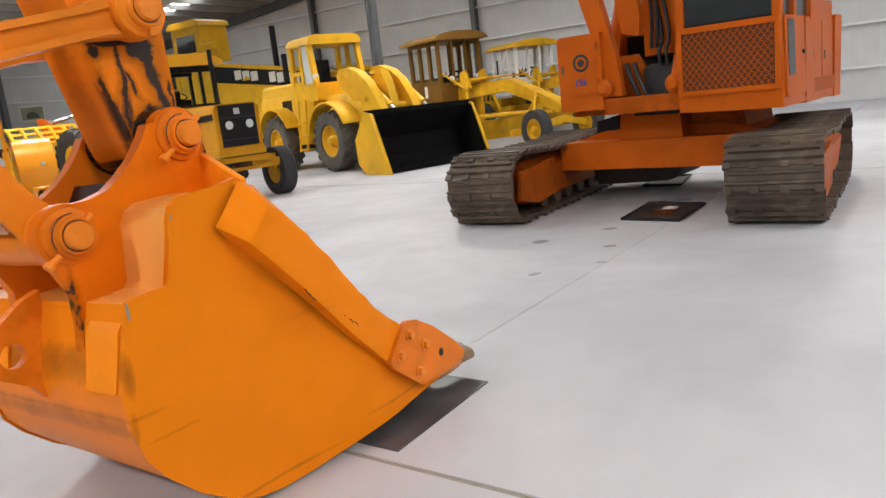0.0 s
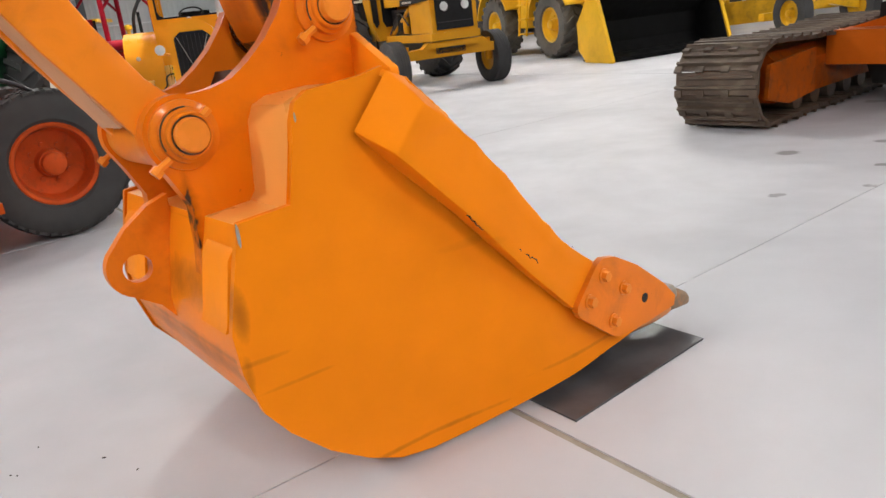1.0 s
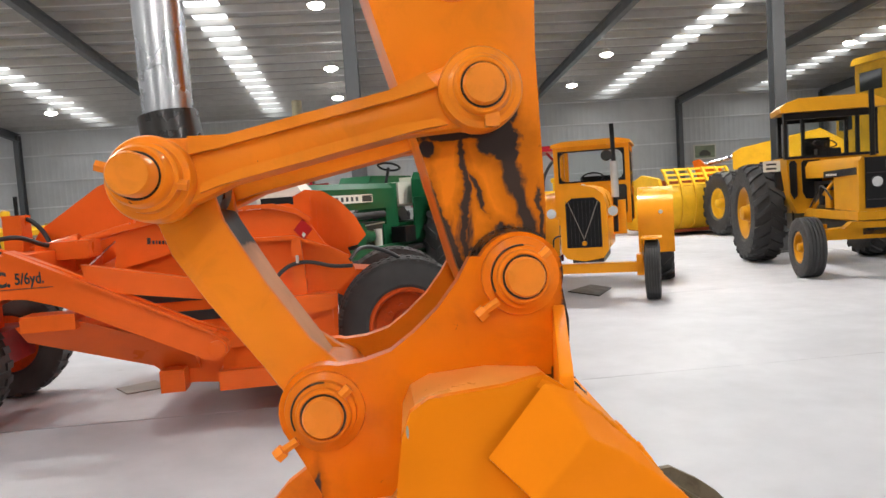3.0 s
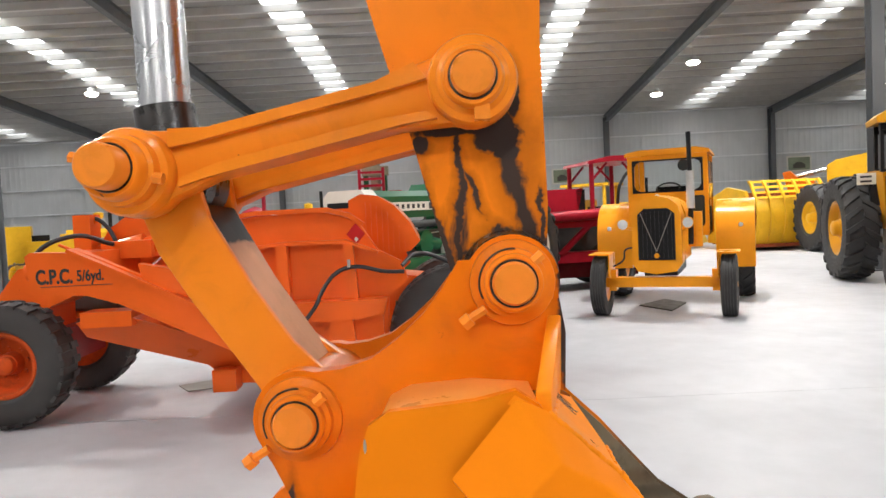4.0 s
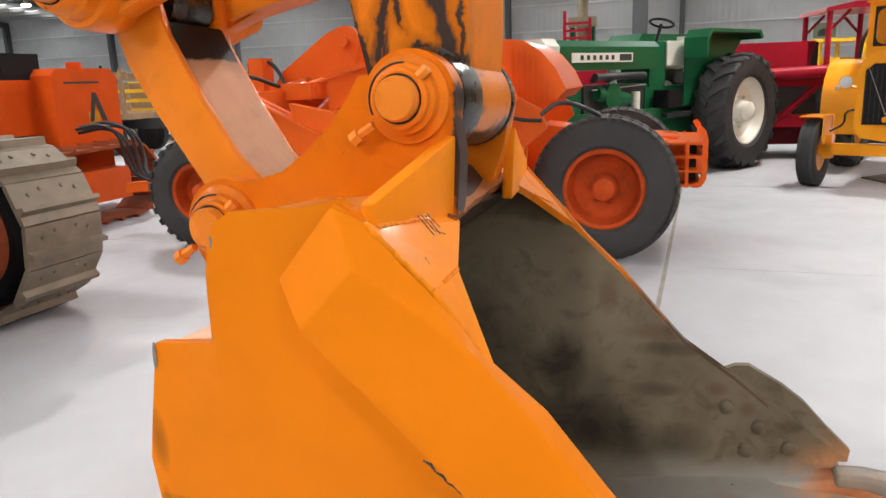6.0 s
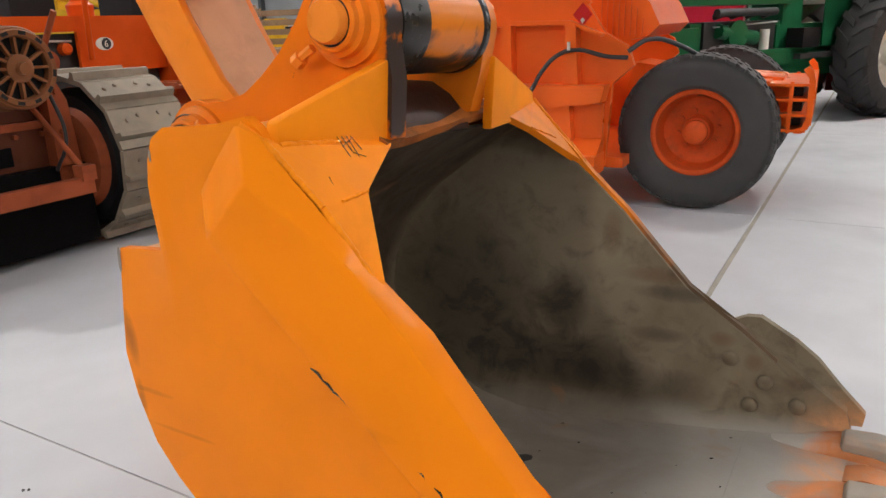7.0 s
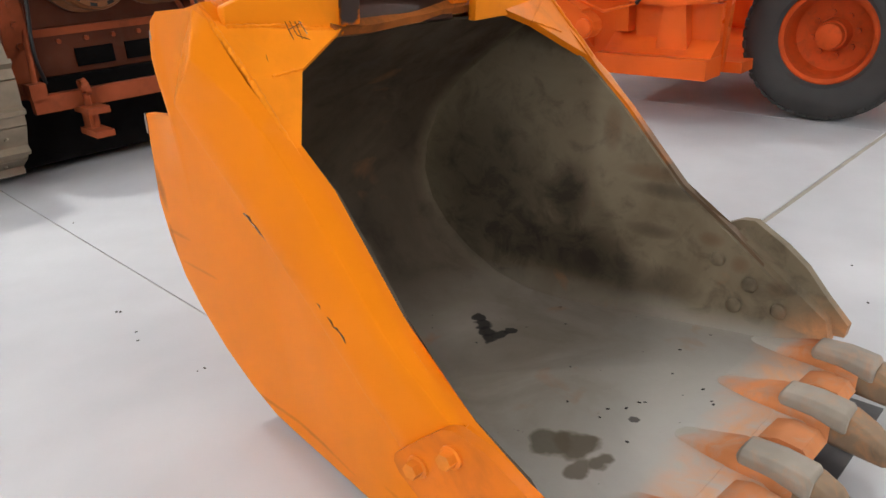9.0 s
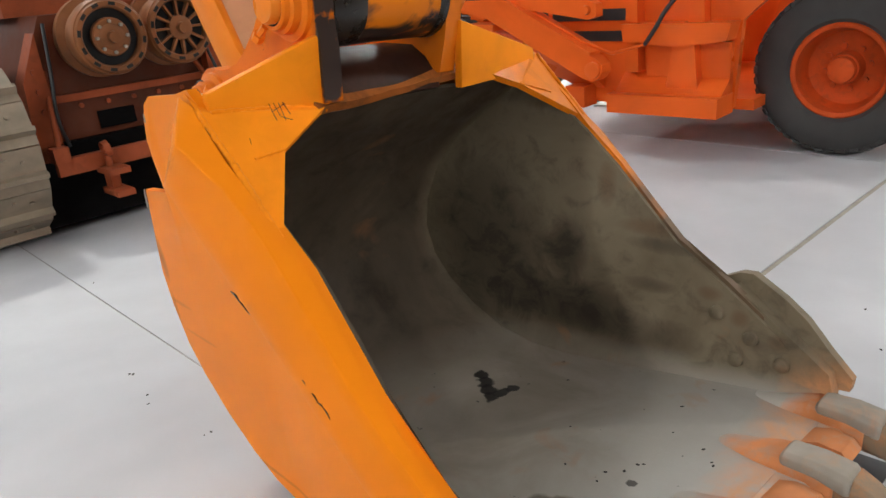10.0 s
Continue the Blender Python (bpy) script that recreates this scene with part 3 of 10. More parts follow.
def inside_mat():
    m, nt, b = mat_new("scoured_bucket_lining")
    co = coords(nt)
    n1, n2, n3 = noise_tex(nt, co, 2.2, 5, 0.6, 0.8), noise_tex(nt, co, 9, 5, 0.65, 0.5), noise_tex(nt, co, 45, 4)
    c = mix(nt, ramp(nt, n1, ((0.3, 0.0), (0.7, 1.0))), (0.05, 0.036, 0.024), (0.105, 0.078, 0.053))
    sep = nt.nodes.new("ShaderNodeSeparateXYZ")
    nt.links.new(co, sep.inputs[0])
    # far cheek paler olive for the light on it; darker patches low at back
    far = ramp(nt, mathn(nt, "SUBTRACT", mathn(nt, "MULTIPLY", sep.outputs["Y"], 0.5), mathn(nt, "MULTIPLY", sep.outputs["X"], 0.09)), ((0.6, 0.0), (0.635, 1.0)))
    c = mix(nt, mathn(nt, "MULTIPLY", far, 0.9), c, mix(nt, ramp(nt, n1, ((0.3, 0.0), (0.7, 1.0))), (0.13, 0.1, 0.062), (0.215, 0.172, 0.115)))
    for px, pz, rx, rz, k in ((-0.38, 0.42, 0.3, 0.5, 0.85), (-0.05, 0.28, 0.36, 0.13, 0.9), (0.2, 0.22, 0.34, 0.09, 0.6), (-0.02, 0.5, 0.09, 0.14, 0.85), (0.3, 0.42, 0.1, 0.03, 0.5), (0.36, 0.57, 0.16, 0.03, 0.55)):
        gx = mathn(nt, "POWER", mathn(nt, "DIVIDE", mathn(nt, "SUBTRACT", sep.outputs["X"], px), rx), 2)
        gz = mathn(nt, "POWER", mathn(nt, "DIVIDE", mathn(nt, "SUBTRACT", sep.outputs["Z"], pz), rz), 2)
        dark_patch = ramp(nt, mathn(nt, "MULTIPLY", mathn(nt, "ADD", mathn(nt, "ADD", gx, gz), mathn(nt, "MULTIPLY", n2, 2.2)), 0.4), ((0.4, k), (0.85, 0.0)))
        c = mix(nt, mathn(nt, "MULTIPLY", dark_patch, far), c, (0.026, 0.019, 0.014))
    # rust streaks near the mouth edge of the far cheek
    for px, pz, rx, rz in ((0.13, 0.76, 0.035, 0.075), (0.3, 0.63, 0.12, 0.03), (0.6, 0.36, 0.03, 0.03), (0.72, 0.3, 0.035, 0.03), (0.5, 0.43, 0.04, 0.025)):
        gx = mathn(nt, "POWER", mathn(nt, "DIVIDE", mathn(nt, "SUBTRACT", sep.outputs["X"], px), rx), 2)
        gz = mathn(nt, "POWER", mathn(nt, "DIVIDE", mathn(nt, "SUBTRACT", sep.outputs["Z"], pz), rz), 2)
        rst = ramp(nt, mathn(nt, "MULTIPLY", mathn(nt, "ADD", mathn(nt, "ADD", gx, gz), mathn(nt, "MULTIPLY", n2, 1.6)), 0.4), ((0.3, 0.5), (0.85, 0.0)))
        c = mix(nt, mathn(nt, "MULTIPLY", rst, far), c, (0.11, 0.055, 0.025))
    scour = mathn(nt, "ADD", sep.outputs["Z"], mathn(nt, "MULTIPLY", n1, 0.12))
    c = mix(nt, ramp(nt, n2, ((0.52, 0.0), (0.74, 0.5))), c, (0.035, 0.027, 0.02))
    low = mathn(nt, "MULTIPLY", ramp(nt, scour, ((0.13, 1.0), (0.24, 0.0))), ramp(nt, mathn(nt, "ADD", sep.outputs["X"], 0.6), ((0.0, 0.25), (0.45, 0.95))))
    c = mix(nt, low, c, mix(nt, ramp(nt, n1, ((0.35, 0.0), (0.65, 1.0))), (0.19, 0.155, 0.118), (0.275, 0.24, 0.2)))
    shine = mathn(nt, "MULTIPLY", ramp(nt, scour, ((0.15, 1.0), (0.26, 0.0))), ramp(nt, mathn(nt, "ADD", sep.outputs["X"], mathn(nt, "MULTIPLY", n1, 0.3)), ((0.3, 0.0), (1.0, 0.85))))
    c = mix(nt, shine, c, (0.46, 0.44, 0.415))
    specks = mathn(nt, "MULTIPLY", ramp(nt, noise_tex(nt, co, 26, 2), ((0.74, 0.0), (0.77, 0.9))), ramp(nt, sep.outputs["Z"], ((0.16, 1.0), (0.3, 0.0))))
    c = mix(nt, specks, c, (0.05, 0.045, 0.04))
    c = mix(nt, ramp(nt, noise_tex(nt, co, 4.1, 4, 0.6, 0.4), ((0.62, 0.0), (0.76, 0.55))), c, (0.3, 0.13, 0.05))
    nt.links.new(c, b.inputs["Base Color"])
    # brown spill, black oil mark and sprayed orange by the teeth
    wob = nd(nt, "ShaderNodeTexNoise", Scale=9.0, Detail=3.0)
    nt.links.new(co, wob.inputs["Vector"])
    off = mix(nt, 0.1, co, wob.outputs["Color"], "ADD")
    for px, py, r, col in ((0.5, 0.5, 0.07, (0.1, 0.085, 0.06)), (0.56, 0.53, 0.075, (0.1, 0.08, 0.055)), (0.63, 0.46, 0.05, (0.12, 0.1, 0.075)), (0.67, 0.5, 0.05, (0.11, 0.09, 0.065)), (-0.165, 0.93, 0.032, (0.012, 0.01, 0.01)), (-0.125, 0.905, 0.034, (0.012, 0.01, 0.01)), (-0.085, 0.88, 0.036, (0.012, 0.01, 0.01)), (-0.045, 0.855, 0.034, (0.012, 0.01, 0.01)), (-0.035, 0.9, 0.034, (0.012, 0.01, 0.01)), (-0.025, 0.94, 0.028, (0.012, 0.01, 0.01)), (0.631, 0.732, 0.022, (0.05, 0.045, 0.04)), (0.782, 0.838, 0.018, (0.05, 0.045, 0.04))):
        dv = nt.nodes.new("ShaderNodeVectorMath")
        dv.operation = "DISTANCE"
        nt.links.new(off, dv.inputs[0])
        dv.inputs[1].default_value = (px + 0.05, py + 0.05, 0.062 + 0.039 * py + 0.05 * max(px, 0.0))
        c = mix(nt, ramp(nt, mathn(nt, "DIVIDE", dv.outputs["Value"], r * 2), ((0.4, 0.9), (0.5, 0.0))), c, col)
    spray = mathn(nt, "MULTIPLY", ramp(nt, mathn(nt, "ADD", sep.outputs["X"], mathn(nt, "MULTIPLY", n1, 0.25)), ((0.86, 0.0), (0.98, 1.0))), ramp(nt, sep.outputs["Z"], ((0.2, 1.0), (0.3, 0.0))))
    c = mix(nt, mathn(nt, "MULTIPLY", mathn(nt, "MULTIPLY", spray, 0.75), ramp(nt, n2, ((0.35, 0.2), (0.6, 1.0)))), c, (0.66, 0.3, 0.13))
    nt.links.new(c, b.inputs["Base Color"])
    b.inputs["Specular IOR Level"].default_value = 0.25
    nt.links.new(ramp(nt, n2, ((0.3, 0.5), (0.7, 0.75))), b.inputs["Roughness"])
    bump(nt, b, mix(nt, 0.5, n2, n3), 0.25, 0.004)
    return m


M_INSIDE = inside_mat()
bucket = thing("excavator_bucket", BK, "large orange excavator bucket with worn teeth resting on the floor", "bucket")

TOP_EDGE = [(-0.461, 1.203), (-0.297, 1.217), (-0.217, 1.234), (-0.175, 1.205), (-0.152, 1.172), (-0.08, 1.098), (-0.03, 1.05), (0.063, 0.925), (0.168, 0.835), (0.279, 0.7), (0.38, 0.583), (0.46, 0.505)]
BOTTOM = [(0.6, 0.066), (0.365, 0.048), (0.143, 0.026), (-0.045, 0.008), (-0.184, 0.004), (-0.312, 0.028), (-0.432, 0.085), (-0.558, 0.168), (-0.672, 0.272), (-0.737, 0.355), (-0.775, 0.48), (-0.783, 0.6), (-0.762, 0.692), (-0.735, 0.8), (-0.71, 0.897),
          (-0.703, 0.9), (-0.556, 0.912), (-0.545, 0.925), (-0.519, 1.13), (-0.5, 1.178)]
SIDE_NEAR = TOP_EDGE + [(0.59, 0.405), (0.72, 0.33), (1.0, 0.15), (1.05, 0.09)] + BOTTOM
SIDE_FAR = TOP_EDGE[:5] + [(-0.075, 1.1), (-0.02, 1.045), (0.05, 0.962), (0.168, 0.845), (0.279, 0.715), (0.38, 0.6), (0.46, 0.525), (0.55, 0.475), (0.72, 0.33), (0.93, 0.115), (0.95, 0.085)] + BOTTOM


def ease(a, b, x):
    t = min(max((x - a) / (b - a), 0.0), 1.0)
    return t * t * (3 - 2 * t)


def far_y(x):
    """The far side leans outwards from the back to the mouth."""
    return 1.32 + 0.18 * x


def draw_in(bm, level=True):
    """The sides draw in towards the back, and the bottom lies level on the floor."""
    for v in bm.verts:
        x, y, z = v.co
        y *= far_y(x) / W_B
        k = (0.032 + 0.1 * (0.95 - min(z, 0.95))) * ease(0.0, 1.0, (0.55 - x) / 0.75) * ease(0.0, 1.0, (1.1 - z) / 0.2)
        v.co.x += 0.12 * k
        v.co.y = y + (k + 0.1 * max(0.0, x)) * (1 - y / far_y(x))
        if level:
            v.co.z -= 0.058 * (1 - v.co.y / 1.5) * ease(0.0, 1.0, (0.55 - z) / 0.55)


def fine_slab(bm, pts, y0, y1):
    """A plate whose faces are cut into a net, so that it can be bent."""
    slab(bm, pts, y0, y1)
    soften(bm, 0.006)
    bmesh.ops.triangulate(bm, faces=[fc for fc in bm.faces if len(fc.verts) > 4])
    bmesh.ops.subdivide_edges(bm, edges=[e for e in bm.edges if e.calc_length() > 0.22], cuts=3, use_grid_fill=True)


M_FARSIDE = paint("worn_far_side_paint", (0.72, 0.19, 0.006), 0.45, 0.2, 0.3, 0.6, (0.12, 0.05, 0.02), 1.6, 0.1, 0.3)
_fn = M_FARSIDE.node_tree
_fb = _fn.nodes["Principled BSDF"]
_fx = _fn.nodes.new("ShaderNodeSeparateXYZ")
_fn.links.new(coords(_fn), _fx.inputs[0])
_ff = mathn(_fn, "ADD", _fx.outputs["X"], mathn(_fn, "MULTIPLY", noise_tex(_fn, coords(_fn), 9, 4), 0.35))
_fn.links.new(mix(_fn, ramp(_fn, _ff, ((0.22, 0.0), (0.5, 1.0))), _fb.inputs["Base Color"].links[0].from_socket, (0.12, 0.085, 0.055)), _fb.inputs["Base Color"])
for y0, y1 in ((0.0, 0.032), (W_B - 0.032, W_B)):
    bm = bm_new()
    fine_slab(bm, SIDE_NEAR if y0 < 0.5 else SIDE_FAR, y0, y1)
    draw_in(bm)
    part("side_plate", bm, [M_BUCKET if y0 < 0.5 else M_FARSIDE], bucket)


def sheet(curve, t, y0, y1, bm, n=1):
    """A bent plate t thick under the curve (x, z), between y0 and y1."""
    inner = []
    for i, p in enumerate(curve):
        a, b = Vector(curve[max(i - 1, 0)]), Vector(curve[min(i + 1, len(curve) - 1)])
        d = (b - a).normalized()
        inner.append((p[0] - d.y * t, p[1] + d.x * t))
    rows = []
    for k in range(n + 1):
        y = y0 + (y1 - y0) * k / n
        rows.append(([bm.verts.new((x, y, z)) for x, z in curve], [bm.verts.new((x, y, z)) for x, z in inner]))
    for (o0, i0), (o1, i1) in zip(rows[:-1], rows[1:]):
        for j in range(len(curve) - 1):
            bm.faces.new((o0[j], o0[j + 1], o1[j + 1], o1[j]))
            bm.faces.new((i0[j], i1[j], i1[j + 1], i0[j + 1]))
        for j in (0, len(curve) - 1):
            bm.faces.new((o0[j], o1[j], i1[j], i0[j]))
    for o, i in (rows[0], rows[-1]):
        for j in range(len(curve) - 1):
            bm.faces.new((o[j], i[j], i[j + 1], o[j + 1]))
    bmesh.ops.recalc_face_normals(bm, faces=bm.faces[:])


BACK = [(-0.17, 1.19), (-0.3, 1.203), (-0.44, 1.194), (-0.487, 1.172), (-0.509, 1.128), (-0.536, 0.925), (-0.556, 0.9), (-0.7, 0.888)]
bm = bm_new()
sheet(BACK[::-1], -0.02, 0.03, W_B - 0.03, bm)
draw_in(bm, False)
part("top_plate", bm, M_TOP_SHEEN, bucket, "orange stepped top plate")
LOW = [(-0.7, 0.888), (-0.727, 0.8), (-0.753, 0.69), (-0.773, 0.6), (-0.766, 0.484), (-0.729, 0.36), (-0.666, 0.28), (-0.553, 0.177), (-0.429, 0.094), (-0.31, 0.037), (-0.184, 0.013), (-0.045, 0.016), (0.143, 0.034), (0.365, 0.056), (0.6, 0.074), (0.86, 0.09)]
bm = bm_new()
sheet(LOW, 0.012, 0.03, W_B - 0.03, bm, 6)
draw_in(bm)
part("back_plate", bm, M_BUCKET, bucket)
INNER = [(-0.16, 1.15), (-0.23, 1.1), (-0.36, 1.01), (-0.5, 0.9), (-0.61, 0.77), (-0.675, 0.62), (-0.69, 0.5), (-0.655, 0.38), (-0.58, 0.28), (-0.47, 0.19), (-0.34, 0.115), (-0.19, 0.075), (-0.04, 0.066), (0.143, 0.074), (0.365, 0.092), (0.6, 0.107), (0.9, 0.118)]
bm = bm_new()
sheet(INNER, 0.01, 0.05, W_B - 0.05, bm, 10)
for y0, y1 in ((0.034, 0.05), (W_B - 0.05, W_B - 0.034)):
    inn = [(x + 0.004, z) for x, z in INNER] + [(0.9, 0.13), (0.87, 0.165), (0.72, 0.32), (0.55, 0.46 if y0 > 0.5 else 0.41), (0.456, 0.515 if y0 > 0.5 else 0.49), (0.376, 0.592 if y0 > 0.5 else 0.57), (0.275, 0.705 if y0 > 0.5 else 0.69), (0.162, 0.835 if y0 > 0.5 else 0.82), (0.045, 0.952 if y0 > 0.5 else 0.91), (-0.09, 1.07)]
    slab(bm, inn, y0, y1)
bmesh.ops.triangulate(bm, faces=[fc for fc in bm.faces if len(fc.verts) > 4])
bmesh.ops.subdivide_edges(bm, edges=[e for e in bm.edges if e.calc_length() > 0.2], cuts=2, use_grid_fill=True)
draw_in(bm)
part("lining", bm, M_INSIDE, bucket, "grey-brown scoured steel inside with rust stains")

# cutting lip
bm = bm_new()
slab(bm, [(0.55, 0.068), (0.95, 0.082), (1.0, 0.1), (0.95, 0.128), (0.6, 0.118)], 0.035, W_B - 0.035)
soften(bm, 0.006)
bmesh.ops.subdivide_edges(bm, edges=[e for e in bm.edges if e.calc_length() > 0.5], cuts=6, use_grid_fill=True)
draw_in(bm)
for v in bm.verts:
    v.co.x += 0.1 * ease(0.6, 0.9, v.co.x) * (1 - v.co.y / 1.4)
part("cutting_lip", bm, M_INSIDE, bucket, "worn bare steel lip")

# raised bars along both sides of the mouth, with sloping top ends


def bar_y(x):
    """Outer face of the near bar: thick at its top, thinner and toed in further down."""
    return -0.08 + 0.044 * ease(-0.15, 0.05, x) + 0.1 * max(0.0, x)


BAR_REST = [(0.56, 0.2), (0.434, 0.285), (0.225, 0.491), (-0.03, 0.765)]
BAR_OUT = [(-0.266, 0.996), (-0.148, 1.12), (-0.077, 1.07), (-0.009, 1.02), (0.069, 0.95), (0.168, 0.842), (0.279, 0.707), (0.38, 0.588), (0.46, 0.508), (0.59, 0.41)] + BAR_REST
BAR_IN = [(-0.266, 0.996), (-0.163, 1.195), (-0.085, 1.118), (-0.033, 1.072), (0.075, 0.93), (0.17, 0.848), (0.281, 0.712), (0.382, 0.592), (0.462, 0.512), (0.59, 0.41)] + BAR_REST
for near in (True, False):
    bm = bm_new()
    n = len(BAR_OUT)
    if near:
        a = [bm.verts.new((x, (-0.014 if x < 0 and z > 1.05 else 0.03 + 0.04 * max(0.0, x)), z)) for x, z in BAR_IN]
        b = [bm.verts.new((x, bar_y(x), z)) for x, z in BAR_OUT]
        p, q = bm.verts.new((-0.348, -0.012, 1.073)), bm.verts.new((-0.221, -0.021, 1.221))
    else:
        a = [bm.verts.new((x, far_y(x) - 0.03, z - 0.01)) for x, z in BAR_OUT]
        b = [bm.verts.new((x, far_y(x) + 0.022, z - 0.01)) for x, z in BAR_OUT]
        p, q = bm.verts.new((-0.348, far_y(-0.35), 1.063)), bm.verts.new((-0.221, far_y(-0.22), 1.211))
    bm.faces.new(b)
    for i in range(1, n):
        bm.faces.new((a[i], a[(i + 1) % n], b[(i + 1) % n], b[i]))
    bm.faces.new((b[0], b[1], q, p))
    bm.faces.new((p, a[0], b[0]))
    bm.faces.new((q, b[1], a[1]))
    bmesh.ops.recalc_face_normals(bm, faces=bm.faces[:])
    bmesh.ops.triangulate(bm, faces=[fc for fc in bm.faces if len(fc.verts) > 4])
    soften(bm, 0.006, 2, [e for e in bm.edges if len(e.link_faces) == 2])
    bmesh.ops.subdivide_edges(bm, edges=[e for e in bm.edges if e.calc_length() > 0.08], cuts=3, use_grid_fill=True)
    for v in bm.verts:
        v.co.y += noise.noise(v.co * 9) * 0.004
        if near and v.co.x + v.co.z > 0.93:
            v.co += Vector((1, -1, 1)) * noise.noise(v.co * 30) * 0.0035
    part("side_bar", bm, M_BUCKET if near else M_FARSIDE, bucket, "thick dented orange bar along the mouth")

# corner plates of the mouth
CORN = (
    {"a": (-0.222, -0.004, 1.226), "w": (-0.158, -0.01, 1.19), "m": (-0.03, 0.002, 1.068), "r": (-0.145, 0.02, 1.18), "b": (-0.1, 0.335, 1.163), "c": (-0.075, 0.3, 1.154), "n": (-0.028, 0.144, 1.08), "k": (0.092, 0.036, 0.888)},
    {"a": (-0.21, 1.27, 1.243), "w": (-0.165, 1.285, 1.2), "m": (-0.035, 1.305, 1.055), "r": (-0.158, 1.25, 1.205), "b": (-0.155, 0.86, 1.195), "c": (-0.13, 0.937, 1.188), "n": (-0.09, 1.108, 1.122), "k": (0.02, 1.312, 0.99)})
for q in CORN:
    bm = bm_new()
    tops, lows, uses = {}, {}, collections.Counter()
    tris = ("awr", "wmn", "mkn", "wnr", "rnc", "rcb")
    for tri in tris:
        for a, b in zip(tri, tri[1:] + tri[:1]):
            uses[frozenset((a, b))] += 1
        for p in tri:
            if p not in tops:
                tops[p], lows[p] = bm.verts.new(q[p]), bm.verts.new(Vector(q[p]) - Vector((0.014, 0, 0.016)))
        bm.faces.new([tops[p] for p in tri])
        bm.faces.new([lows[p] for p in tri[::-1]])
    for tri in tris:
        for a, b in zip(tri, tri[1:] + tri[:1]):
            if uses[frozenset((a, b))] == 1:
                bm.faces.new((tops[a], lows[a], lows[b], tops[b]))
    bmesh.ops.recalc_face_normals(bm, faces=bm.faces[:])
    near = q is CORN[0]
    cp = part("corner_plate", bm, M_EDGE if near else M_FARSIDE, bucket, "", False)
    # welds along its edges, laid in uneven beads
    for p0, p1, r, n in ((q["w"], q["m"], 0.007, 34), (q["m"], q["k"], 0.009, 34), (q["r"], q["b"], 0.006, 40), (q["n"], tuple(Vector(q["n"]).lerp(Vector(q["m"]), 0.6)), 0.004, 10)):
        rw = random.Random(n)
        a, b = Vector(p0), Vector(p1)
        pts = [a.lerp(b, i / n) + Vector((rw.uniform(-1, 1), rw.uniform(-1, 1), rw.uniform(-1, 1))) * 0.0014 for i in range(n + 1)]
        pipe("weld_bead", pts, r, M_EDGE if near else M_FARSIDE, cp, "", 2)

# thin ragged upper lip between the corners
bm = bm_new()
_lip = [(-0.075, 0.29, 1.156), (-0.098, 0.36, 1.158), (-0.112, 0.43, 1.158), (-0.124, 0.51, 1.163), (-0.13, 0.586, 1.167), (-0.129, 0.66, 1.171), (-0.132, 0.74, 1.177), (-0.129, 0.82, 1.186), (-0.131, 0.9, 1.19), (-0.127, 0.95, 1.187)]
_v = []
_rl = random.Random(8)
for i, (x, y, z) in enumerate(_lip):
    x, z = x + _rl.uniform(-0.004, 0.004), z + _rl.uniform(-0.004, 0.003)
    _v.append([bm.verts.new((x, y, z)), bm.verts.new((x - 0.045, y, z + 0.028)), bm.verts.new((x - 0.05, y, z - 0.03)), bm.verts.new((x - 0.012, y, z - 0.022))])
for a, b in zip(_v[:-1], _v[1:]):
    for i in range(4):
        bm.faces.new((a[i], a[(i + 1) % 4], b[(i + 1) % 4], b[i]))
bm.faces.new(_v[0])
bm.faces.new(_v[-1][::-1])
bmesh.ops.recalc_face_normals(bm, faces=bm.faces[:])
part("top_lip", bm, paint("stained_lip_paint", (0.36, 0.11, 0.025), 0.35, 0.5, 0.9, 1.6, (0.05, 0.025, 0.015), 2.2, 0.2, 0.5), bucket, "ragged rust-brown top lip")

# hinge brackets
M_EARG = greasy("greasy_bracket_paint", (0.76, 0.17, 0.003), ((-0.725, 0.95, -0.75, 0.72, 0.01),), ((0.0, 0.0), (1.0, 0.0)), pools=((-0.062, 1.33, 0.035, 0.24),))
PL, PB = (-0.7, 1.125), (-0.195, 1.42)
EAR = ([(PL[0] + 0.113 * math.cos(radians(a)), PL[1] + 0.113 * math.sin(radians(a))) for a in range(215, 70, -12)]
       + [(-0.6, 1.237), (-0.53, 1.257), (-0.47, 1.298), (-0.405, 1.355), (-0.352, 1.42), (-0.318, 1.475)]
       + [(PB[0] + 0.11 * math.cos(radians(a)), PB[1] + 0.11 * math.sin(radians(a))) for a in range(150, -20, -12)]
       + [(-0.078, 1.3), (-0.085, 1.165), (-0.45, 1.18), (-0.49, 1.16), (-0.52, 0.9), (-0.68, 0.87), (-0.745, 0.68), (-0.728, 0.8), (-0.722, 0.92), (-0.765, 1.01)])
